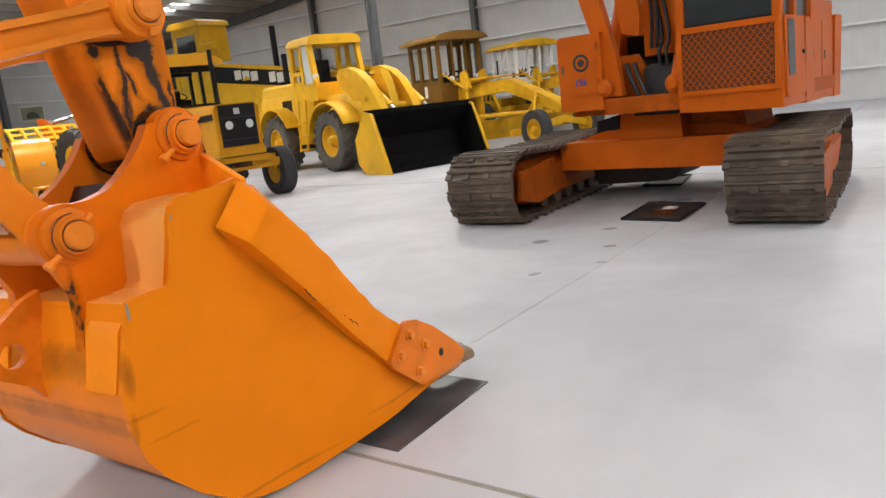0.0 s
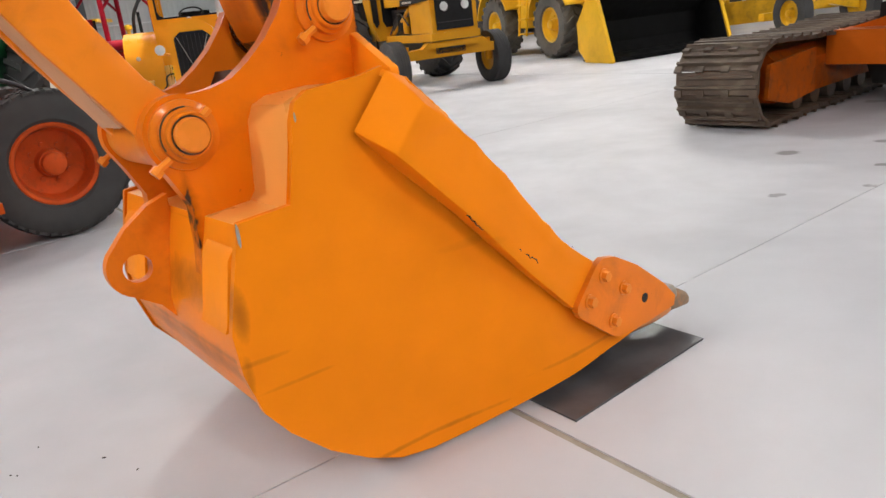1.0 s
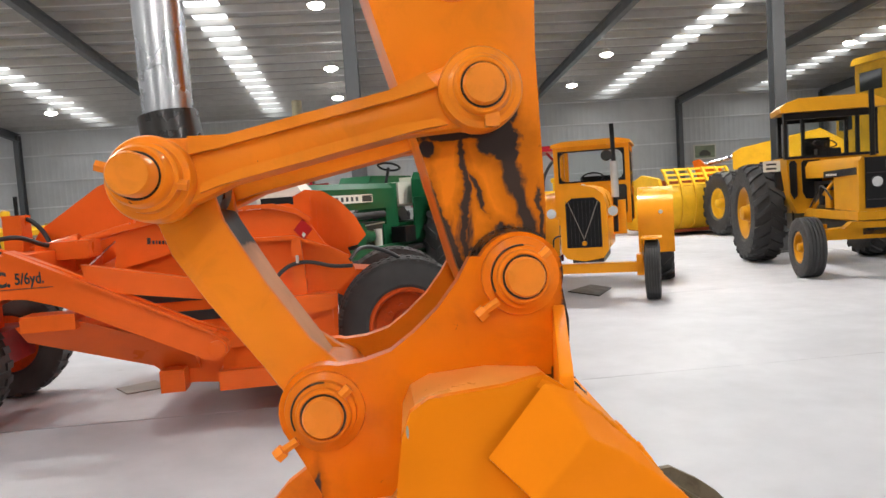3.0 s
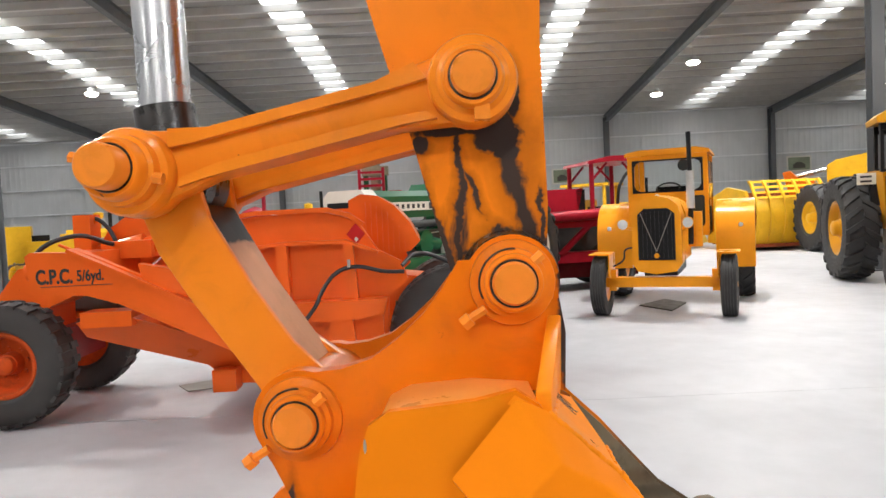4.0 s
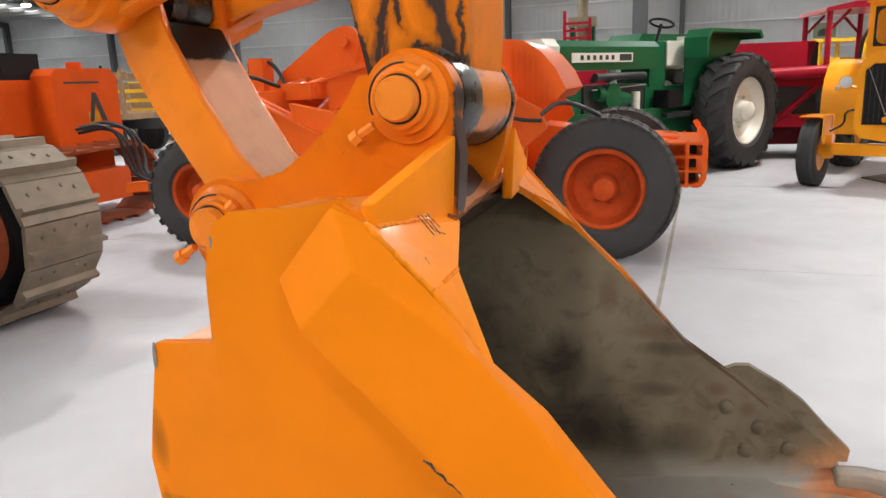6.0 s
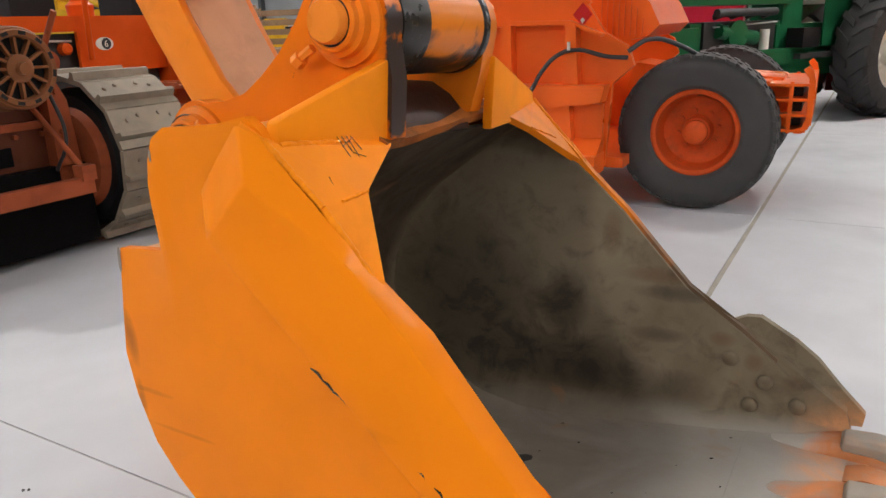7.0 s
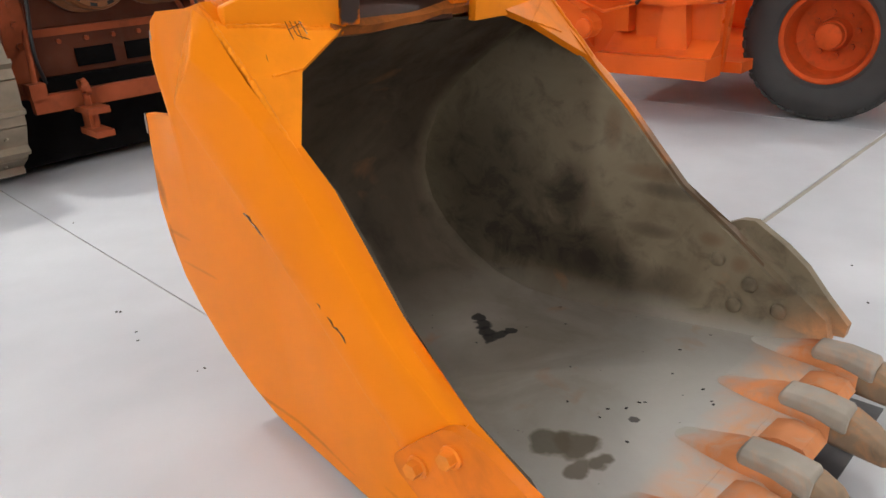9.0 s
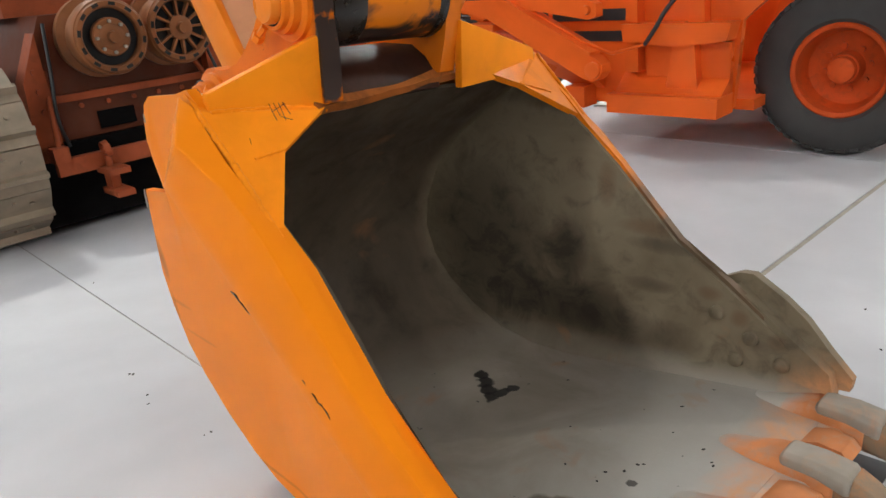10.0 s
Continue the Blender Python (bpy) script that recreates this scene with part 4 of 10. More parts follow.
for y0, y1 in ((0.315, 0.375), (0.785, 0.845)):
    bm = bm_new()
    slab(bm, EAR if y0 < 0.5 else [(-0.105, 1.3) if p == (-0.078, 1.3) else (-0.138, 1.192) if p == (-0.085, 1.165) else p for p in EAR], y0, y1)
    soften(bm, 0.006)
    ear = part("hinge_bracket", bm, M_EARG if y0 < 0.5 else M_EAR, bucket, "orange hinge bracket with greasy edges")
    out = -1 if y0 < 0.5 else 1
    yf = y0 if out < 0 else y1
    for cx, cz in (PL, PB):
        bm = bm_new()
        lathe(bm, [(0.0, 0.099), (0.012, 0.097), (0.018, 0.079), (0.04, 0.077), (0.045, 0.067), (0.06, 0.065), (0.064, 0.06), (0.064, 0.055), (0.05, 0.052)], (cx, yf, cz), (0, out, 0), 48)
        part("boss", bm, M_EAR, ear)
        bm = bm_new()
        lathe(bm, [(0.0, 0.049), (0.078, 0.049), (0.086, 0.044), (0.088, 0.0)], (cx, yf, cz), (0, out, 0), 40)
        part("pin", bm, M_PIN, ear, "painted steel hinge pin")
        bm = bm_new()
        lathe(bm, [(0.0, 0.054), (0.0605, 0.054), (0.0605, 0.049), (0.0, 0.049)], (cx, yf, cz), (0, out, 0), 40)
        part("seal_ring", bm, M_GREASE, ear, "black grease ring")
        arc = [(cx + 0.0775 * math.cos(radians(a)), yf + out * 0.0405, cz + 0.0775 * math.sin(radians(a))) for a in range(85, 215, 10)]
        pipe("grease_line", arc, 0.0024, M_GREASE, ear, "thin black grease line", 2)
        bm = bm_new()
        rod(bm, (cx - 0.066, yf + out * 0.045, cz - 0.055), (cx - 0.1, yf + out * 0.045, cz - 0.075), 0.011, None, 6)
        rod(bm, (cx - 0.1, yf + out * 0.045, cz - 0.075), (cx - 0.118, yf + out * 0.045, cz - 0.089), 0.018, None, 6)
        part("lock_bolt", bm, M_PIN, ear)
        bm = bm_new()
        rod(bm, (cx + 0.045, yf + out * 0.05, cz + 0.045), (cx + 0.066, yf + out * 0.05, cz + 0.062), 0.013, None, 6)
        part("lock_nut", bm, M_PIN, ear)

# stiffening ribs from the brackets to the side plates
for ya, yb in ((0.33, 0.02), (0.835, 1.25)):
    bm = bm_new()
    pts = [Vector((-0.11, ya, 1.14)), Vector((-0.1, ya, 1.345)), Vector((-0.165, yb, 1.225)), Vector((-0.165, yb, 1.15))]
    a = [bm.verts.new(p + Vector((0.016, 0, 0))) for p in pts]
    b = [bm.verts.new(p - Vector((0.016, 0, 0))) for p in pts]
    bm.faces.new(a)
    bm.faces.new(b[::-1])
    for i in range(4):
        bm.faces.new((a[i], b[i], b[(i + 1) % 4], a[(i + 1) % 4]))
    bmesh.ops.recalc_face_normals(bm, faces=bm.faces[:])
    soften(bm, 0.006)
    part("stiffener_rib", bm, M_EDGE, bucket)

# greasy tube and floor between the brackets
bm = bm_new()
slab(bm, [(-0.14, 1.15), (-0.145, 1.178), (-0.2, 1.24), (-0.26, 1.275), (-0.4, 1.28), (-0.45, 1.2)], 0.376, 0.784)
soften(bm, 0.01)
part("bracket_floor", bm, paint("greasy_brown_plate", (0.045, 0.018, 0.012), 0.45, 0.6, 0.6, 0.0, (0.012, 0.009, 0.008), 3.0, 0.0, 0.5), bucket, "greasy dark plate between the brackets")

# lifting eye on the back
bm = bm_new()
eye_pts = [(-0.7, 0.93), (-0.77, 0.905), (-0.85, 0.85)] + [(-0.842 + 0.095 * math.cos(radians(a)), 0.72 + 0.095 * math.sin(radians(a))) for a in range(130, 262, 12)] + [(-0.8, 0.58), (-0.74, 0.5), (-0.72, 0.5)]
hole = disc_pts(-0.842, 0.718, 0.046, 20)
lo, hi = 0.63, 0.675
ov = [[bm.verts.new((x, y, z)) for x, z in eye_pts] for y in (lo, hi)]
hv = [[bm.verts.new((x, y, z)) for x, z in hole] for y in (lo, hi)]
for k in (0, 1):
    oe = [bm.edges.new((ov[k][i], ov[k][(i + 1) % len(eye_pts)])) for i in range(len(eye_pts))]
    he = [bm.edges.new((hv[k][i], hv[k][(i + 1) % len(hole)])) for i in range(len(hole))]
    bmesh.ops.triangle_fill(bm, edges=oe + he, use_beauty=True)
for i in range(len(eye_pts)):
    j = (i + 1) % len(eye_pts)
    bm.faces.new((ov[0][i], ov[0][j], ov[1][j], ov[1][i]))
for i in range(len(hole)):
    j = (i + 1) % len(hole)
    bm.faces.new((hv[0][i], hv[0][j], hv[1][j], hv[1][i]))
bmesh.ops.recalc_face_normals(bm, faces=bm.faces[:])
part("lifting_eye", bm, M_EAR, bucket, "orange lifting eye plate with a round hole")

# wear strips across the back
for pts in ([(-0.72, 0.83), (-0.742, 0.8), (-0.78, 0.62), (-0.788, 0.6), (-0.775, 0.6), (-0.735, 0.79)],):
    for y0, y1 in ((0.045, 0.3), (1.08, 1.4)):
        bm = bm_new()
        slab(bm, pts, y0, y1)
        soften(bm, 0.003)
        draw_in(bm)
        part("wear_strip", bm, M_EDGE, bucket)

# side cutters with bolts
CUT_NEAR = [(0.438, 0.292), (0.545, 0.39), (0.575, 0.415), (0.608, 0.426), (0.684, 0.41), (0.824, 0.333), (1.008, 0.194), (1.085, 0.115), (1.07, 0.076), (0.86, 0.074), (0.69, 0.084), (0.64, 0.1), (0.45, 0.245), (0.435, 0.27)]
CUT_FAR = [(0.42, 0.365), (0.5, 0.462), (0.555, 0.49), (0.6, 0.494), (0.711, 0.432), (0.784, 0.378), (0.86, 0.295), (0.935, 0.222), (0.93, 0.18), (0.775, 0.162), (0.6, 0.172), (0.43, 0.31)]
for y0, y1, out in ((-0.06, -0.032, -1), (W_B - 0.012, W_B + 0.022, 1)):
    bm = bm_new()
    slab(bm, CUT_NEAR if out < 0 else CUT_FAR, y0, y1)
    soften(bm, 0.007)
    toe = Matrix(((1, 0, 0, 0), (0.1 if out < 0 else 0.0, 1, 0, 0), (0, 0, 1, 0), (0, 0, 0, 1)))
    bmesh.ops.transform(bm, matrix=toe, verts=bm.verts[:])
    cutter = part("side_cutter", bm, M_EAR if out < 0 else M_INSIDE, bucket, "orange bolted side cutter plate" if out < 0 else "bare worn side cutter plate")
    bm = bm_new()
    slab(bm, [(0.46, 0.28), (0.59, 0.4), (0.95, 0.22), (1.0, 0.1), (0.66, 0.11)] if out < 0 else [(0.46, 0.33), (0.56, 0.46), (0.88, 0.24), (0.9, 0.17), (0.6, 0.19)], -0.034 if out < 0 else W_B - 0.06, 0.01 if out < 0 else W_B - 0.012, toe)
    part("packing_plate", bm, M_BUCKET if out < 0 else M_INSIDE, cutter)
    for cx, cz in (((0.602, 0.36), (0.508, 0.29), (0.722, 0.272), (0.643, 0.165)) if out < 0 else ((0.512, 0.4), (0.45, 0.34), (0.64, 0.35), (0.58, 0.24))):
        bm = bm_new()
        yf = y0 if out < 0 else y1
        rod(bm, (cx, yf, cz), (cx, yf + out * 0.006, cz), 0.028, None, 16)
        rod(bm, (cx, yf + out * 0.006, cz), (cx, yf + out * 0.028, cz), 0.021, 0.02, 6)
        bmesh.ops.transform(bm, matrix=toe, verts=bm.verts[:])
        part("bolt", bm, M_PIN, cutter, "", False)
    bm = bm_new()
    rod(bm, (0.86, (y0 if out < 0 else y1) - out * 0.004, 0.183), (0.86, (y0 if out < 0 else y1) + out * 0.002, 0.183), 0.02, None, 16)
    bmesh.ops.transform(bm, matrix=toe, verts=bm.verts[:])
    part("bolt_hole", bm, M_BLACK, cutter)


# teeth: orange welded adapter, grey worn wear cap and a bare cast tip
M_TOOTH = paint("worn_tooth_steel", (0.26, 0.18, 0.12), 0.5, 0.4, 0.8, 0.8, (0.5, 0.2, 0.07), 2.5, 0.0, 0.6, (0.12, 0.1, 0.08))
M_CAP = paint("scratched_grey_cap", (0.33, 0.285, 0.24), 0.45, 0.35, 0.6, 1.0, (0.5, 0.24, 0.12), 2.0, 0.0, 0.5, (0.14, 0.12, 0.1))
M_ADAPT = paint("worn_adapter_paint", (0.66, 0.25, 0.1), 0.42, 0.35, 0.7, 1.2, (0.36, 0.3, 0.25), 2.2, 0.1, 0.4, (0.3, 0.27, 0.23))
_an = M_ADAPT.node_tree
_ab = _an.nodes["Principled BSDF"]
_ax = _an.nodes.new("ShaderNodeSeparateXYZ")
_an.links.new(coords(_an), _ax.inputs[0])
_af = mathn(_an, "ADD", _ax.outputs["X"], mathn(_an, "MULTIPLY", noise_tex(_an, coords(_an), 7, 4), 0.3))
_an.links.new(mix(_an, ramp(_an, _af, ((0.9, 1.0), (1.04, 0.0))), _ab.inputs["Base Color"].links[0].from_socket, (0.4, 0.37, 0.33)), _ab.inputs["Base Color"])


def loft(bm, secs, y):
    """A rounded bar of sections (x, half width, top, bottom) round y."""
    rows = []
    for x, w, zt, zb in secs:
        rows.append([bm.verts.new((x, y + w * a, zb + (zt - zb) * b)) for a, b in ((-1, 0.15), (-0.8, 0), (0.8, 0), (1, 0.15), (1, 0.7), (0.72, 0.96), (0, 1.0), (-0.72, 0.96), (-1, 0.7))])
    n = len(rows[0])
    for a, b in zip(rows[:-1], rows[1:]):
        for i in range(n):
            bm.faces.new((a[i], a[(i + 1) % n], b[(i + 1) % n], b[i]))
    bm.faces.new(rows[0])
    bm.faces.new(rows[-1][::-1])
    bmesh.ops.recalc_face_normals(bm, faces=bm.faces[:])


def tooth(y, turn):
    rnd = random.Random(int(y * 1000))
    seat = Matrix.Translation((0.1 * (1 - y / 1.4), 0, -0.055 * (1 - y / 1.5)))
    bm = bm_new()
    loft(bm, ((0.67, 0.035, 0.12, 0.06), (0.7, 0.048, 0.127, 0.06), (0.76, 0.056, 0.14, 0.06), (0.85, 0.064, 0.168, 0.06), (0.93, 0.068, 0.18, 0.06), (1.0, 0.066, 0.178, 0.065), (1.02, 0.06, 0.165, 0.07)), y)
    soften(bm, 0.008)
    bmesh.ops.transform(bm, matrix=seat, verts=bm.verts[:])
    ad = part("tooth", bm, M_ADAPT, bucket, "worn orange tooth adapter")
    bm = bm_new()
    loft(bm, ((0.875, 0.042, 0.176, 0.155), (0.885, 0.052, 0.19, 0.145), (0.97, 0.055, 0.196, 0.145), (1.05, 0.056, 0.188, 0.125), (1.06, 0.048, 0.175, 0.125)), y - 0.012)
    soften(bm, 0.004)
    bmesh.ops.transform(bm, matrix=seat, verts=bm.verts[:])
    part("wear_cap", bm, M_CAP, ad, "scratched bare grey wear cap")
    bm = bm_new()
    e = rnd.uniform(-0.015, 0.02)
    loft(bm, ((0.98, 0.054, 0.168, 0.07), (1.06, 0.053, 0.172, 0.065), (1.11, 0.05, 0.148, 0.06), (1.15 + e, 0.044, 0.115, 0.055), (1.17 + e, 0.032, 0.092, 0.062)), y + turn)
    soften(bm, 0.008)
    bmesh.ops.transform(bm, matrix=seat, verts=bm.verts[:])
    part("tooth_tip", bm, M_TOOTH, ad, "bare grey-brown cast tooth tip")


for y, turn in ((0.15, 0.0), (0.44, 0.004), (0.765, 0.002), (1.085, 0.006), (1.39, -0.004)):
    tooth(y, turn)

# brushed orange shrouds on the lip between the teeth
for y0, y1 in ((0.25, 0.36), (0.56, 0.67), (0.87, 0.99), (1.19, 1.29)):
    ym = (y0 + y1) / 2
    bm = bm_new()
    slab(bm, [(0.86, 0.112), (0.885, 0.13), (0.93, 0.147), (0.995, 0.143), (1.02, 0.115), (1.0, 0.085), (0.9, 0.085)], y0, y1)
    soften(bm, 0.012, 3)
    bmesh.ops.transform(bm, matrix=Matrix.Translation((0.1 * (1 - ym / 1.4), 0, -0.055 * (1 - ym / 1.5))), verts=bm.verts[:])
    part("lip_shroud", bm, M_ADAPT, bucket, "brushed worn orange lip shroud")

# crack in the near side bar, and lesser ones lower down
for pts in ([(-0.035, 0.762), (-0.012, 0.738), (0.008, 0.716), (0.03, 0.697), (0.05, 0.682), (0.075, 0.672), (0.1, 0.65)], [(0.105, 0.64), (0.113, 0.63)], [(0.185, 0.585), (0.2, 0.572)], [(0.22, 0.558), (0.238, 0.537), (0.255, 0.532), (0.275, 0.508)]):
    bm = bm_new()
    for (x0, z0), (x1, z1) in zip(pts[:-1], pts[1:]):
        mx, mz = (x0 + x1) / 2 + 0.003, (z0 + z1) / 2 + 0.003
        rod(bm, (x0, bar_y(x0) - 0.001, z0), (mx, bar_y(mx) - 0.0015, mz), 0.0015, 0.003, 6)
        rod(bm, (mx, bar_y(mx) - 0.0015, mz), (x1, bar_y(x1) - 0.001, z1), 0.003, 0.0015, 6)
    part("weld_crack", bm, M_GREASE, bucket, "dark crack in the bar")
# nuts seen on the inside of the far cutter
for cx, cz in ((0.53, 0.37), (0.64, 0.3), (0.6, 0.215), (0.74, 0.23)):
    bm = bm_new()
    lathe(bm, [(0.0, 0.026), (-0.012, 0.024), (-0.018, 0.016), (-0.019, 0.0)], (cx, far_y(cx) - 0.05, cz), (0, 1, 0), 14)
    part("rivet", bm, M_INSIDE, bucket, "worn round bolt head")
# scribed marks and a weld bead on the near corner plate
def plate_z(x, y):
    """Height of the near corner plate."""
    return 1.18 - 1.0166 * (x + 0.145) + 0.168 * (y - 0.02)


for x0, y0, x1, y1 in ((-0.13, 0.17, -0.085, 0.165), (-0.128, 0.182, -0.092, 0.18), (-0.118, 0.195, -0.08, 0.188), (-0.125, 0.205, -0.088, 0.208), (-0.105, 0.165, -0.112, 0.21), (-0.09, 0.18, -0.075, 0.205), (-0.072, 0.075, -0.052, 0.068), (-0.052, 0.068, -0.044, 0.08)):
    bm = bm_new()
    rod(bm, (x0, y0, plate_z(x0, y0) + 0.0005), (x1, y1, plate_z(x1, y1) + 0.0005), 0.0009, None, 6)
    part("scribed_mark", bm, M_GREASE, bucket, "thin dark scribed stroke")
# scraped bare spots on the plate corners
for x, z, sx, sz in ((-0.71, 0.868, 0.005, 0.034), (-0.508, 1.14, 0.003, 0.014)):
    bm = bm_new()
    lathe(bm, [(0.0, 0.0), (0.0, 1.0), (0.002, 0.9), (0.002, 0.0)], (0, 0, 0), (0, -1, 0), 10)
    bmesh.ops.transform(bm, matrix=Matrix.Translation((x, 0.036 if z < 1 else -0.0005, z)) @ Matrix.Diagonal((sx, 1, sz, 1)), verts=bm.verts[:])
    part("bare_spot", bm, M_STEELW, bucket, "paint scraped off to grey steel")

# crumbs of dried mud dropped round the bucket
CRUMBS = ((-2.187, 2.435), (-1.941, 2.604), (-2.275, 2.598), (-1.751, 2.575), (-1.834, 2.255), (-1.46, 2.437), (-0.737, 5.069), (-1.647, 2.37), (-1.252, 1.97), (-1.392, 1.777), (-1.194, 2.019), (-1.039, 2.376), (-2.282, 0.843), (-2.311, 4.82), (-1.959, 4.798))
rc = random.Random(5)
bm = bm_new()
for x, y in CRUMBS:
    for k in range(rc.choice((1, 1, 2))):
        r = rc.uniform(0.003, 0.006)
        q = bmesh.ops.create_icosphere(bm, subdivisions=1, radius=r, matrix=Matrix.Translation((x + rc.uniform(-0.03, 0.03) * k, y + rc.uniform(-0.03, 0.03) * k, r * 0.45)) @ Matrix.Rotation(rc.uniform(0, 3), 4, "Z") @ Matrix.Diagonal((1.6, 0.9, 0.5, 1)))
        for v in q["verts"]:
            v.co += Vector((rc.uniform(-1, 1), rc.uniform(-1, 1), rc.uniform(-0.4, 0.4))) * r * 0.3
o = part("mud_crumbs", bm, plain("dry_mud", (0.05, 0.045, 0.04), 0.8), None, "", False)
tagged(o, "small dark crumbs of dried mud scattered on the floor", "dirt", "", "stuff")

bm = bm_new()
for x, y in ((0.415, 0.7), (0.587, 0.81), (0.6, 0.82), (0.583, 1.03), (0.756, 0.915), (0.745, 0.93), (0.533, 0.728), (0.573, 0.76), (0.538, 0.674), (0.697, 0.984), (0.529, 1.2), (0.3, 0.9), (0.66, 0.6), (0.1, 1.2)):
    r = rc.uniform(0.0018, 0.0048)
    zf = float(np.interp(x, [p[0] for p in INNER[11:]], [p[1] for p in INNER[11:]])) + 0.01
    bmesh.ops.create_icosphere(bm, subdivisions=2, radius=r, matrix=Matrix.Translation((x, y, zf + r * 0.2)) @ Matrix.Rotation(rc.uniform(0, 3), 4, "Z") @ Matrix.Diagonal((1.5, 0.9, 0.5, 1)))
draw_in(bm)
o = part("dirt_crumbs", bm, plain("black_oily_dirt", (0.025, 0.02, 0.018), 0.7), None, "", True)
o.matrix_basis = BK
tagged(o, "small black crumbs of oily dirt inside the bucket", "dirt", "", "stuff")

# ---- dipper arm, links and cylinder rod ----


M_STICK = greasy("greasy_arm_paint", (0.8, 0.21, 0.008), ((-0.298, 1.79, -0.314, 1.48, 0.01), (-0.185, 1.8, -0.142, 1.53, 0.026), (-0.285, 1.67, -0.262, 1.61, 0.011), (-0.385, 1.65, -0.335, 1.44, 0.014), (-0.108, 1.62, -0.11, 1.5, 0.006)),
                 ((0.0, 0.3), (0.2, 0.1), (0.6, 0.02), (1.0, 0.0)), face=0.45, pools=((-0.205, 1.785, 0.07, 0.055), (-0.32, 1.792, 0.13, 0.018), (-0.165, 1.87, 0.02, 0.07), (-0.395, 1.765, 0.022, 0.024), (-0.2, 1.49, 0.13, 0.05), (-0.185, 1.73, 0.035, 0.03)))
M_WEB = greasy("faded_orange_web", (0.66, 0.36, 0.2), ((-0.99, 1.75, -0.94, 1.56, 0.05),), ((0.0, 0.0), (0.6, 0.0), (0.7, 0.1), (0.78, 0.45), (0.86, 0.7)), 1.1, 1.6)
M_WEB.node_tree.nodes["Principled BSDF"].inputs["Specular IOR Level"].default_value = 0.08
M_WEB.node_tree.nodes["Principled BSDF"].inputs["Coat Weight"].default_value = 0.0
arm = thing("bucket_linkage", BK, "orange excavator dipper arm with bucket linkage and greasy pins", "excavator arm")
PA, PK = (-0.265, 1.885), (-1.066, 1.715)
# dipper: a tall box that narrows to the hinge
bm = bm_new()
slab(bm, [(-0.2, 1.305), (-0.27, 1.325), (-0.315, 1.38), (-0.34, 1.455), (-0.427, 1.809), (-0.492, 2.037), (-0.6, 2.45), (-0.72, 2.95), (-0.05, 2.95), (-0.07, 2.45), (-0.093, 2.007), (-0.092, 1.6), (-0.1, 1.47), (-0.11, 1.36)], 0.43, 0.735)
soften(bm, 0.012)
part("dipper", bm, M_STICK, arm)
bm = bm_new()
lathe(bm, [(0.0, 0.0), (0.0, 0.12), (0.337, 0.12), (0.337, 0.0)], (PB[0], 0.412, PB[1]), (0, 1, 0), 40)
part("hinge_tube", bm, greasy("greasy_tube_paint", (0.72, 0.19, 0.006), (), ((0.0, 0.38), (0.12, 0.22), (0.3, 0.1), (0.45, 0.0), (1.0, 0.0)), 1.28, 1.6), arm, "orange hinge tube between the brackets")
for y, w_ in ((0.378, 0.1), (0.751, 0.032)):
    bm = bm_new()
    lathe(bm, [(0.0, 0.0), (0.0, 0.112), (w_ * 0.4, 0.1225), (w_, 0.1225), (w_, 0.0)], (PB[0], y, PB[1]), (0, 1, 0), 36)
    part("grease_seal", bm, M_GREASE, arm, "black greasy seal")
# raised round plate higher on the dipper
bm = bm_new()
lathe(bm, [(0.0, 0.1), (0.008, 0.1), (0.012, 0.09), (0.012, 0.0)], (-0.3, 0.431, 2.24), (0, -1, 0), 40)
part("round_plate", bm, M_ARM, arm)


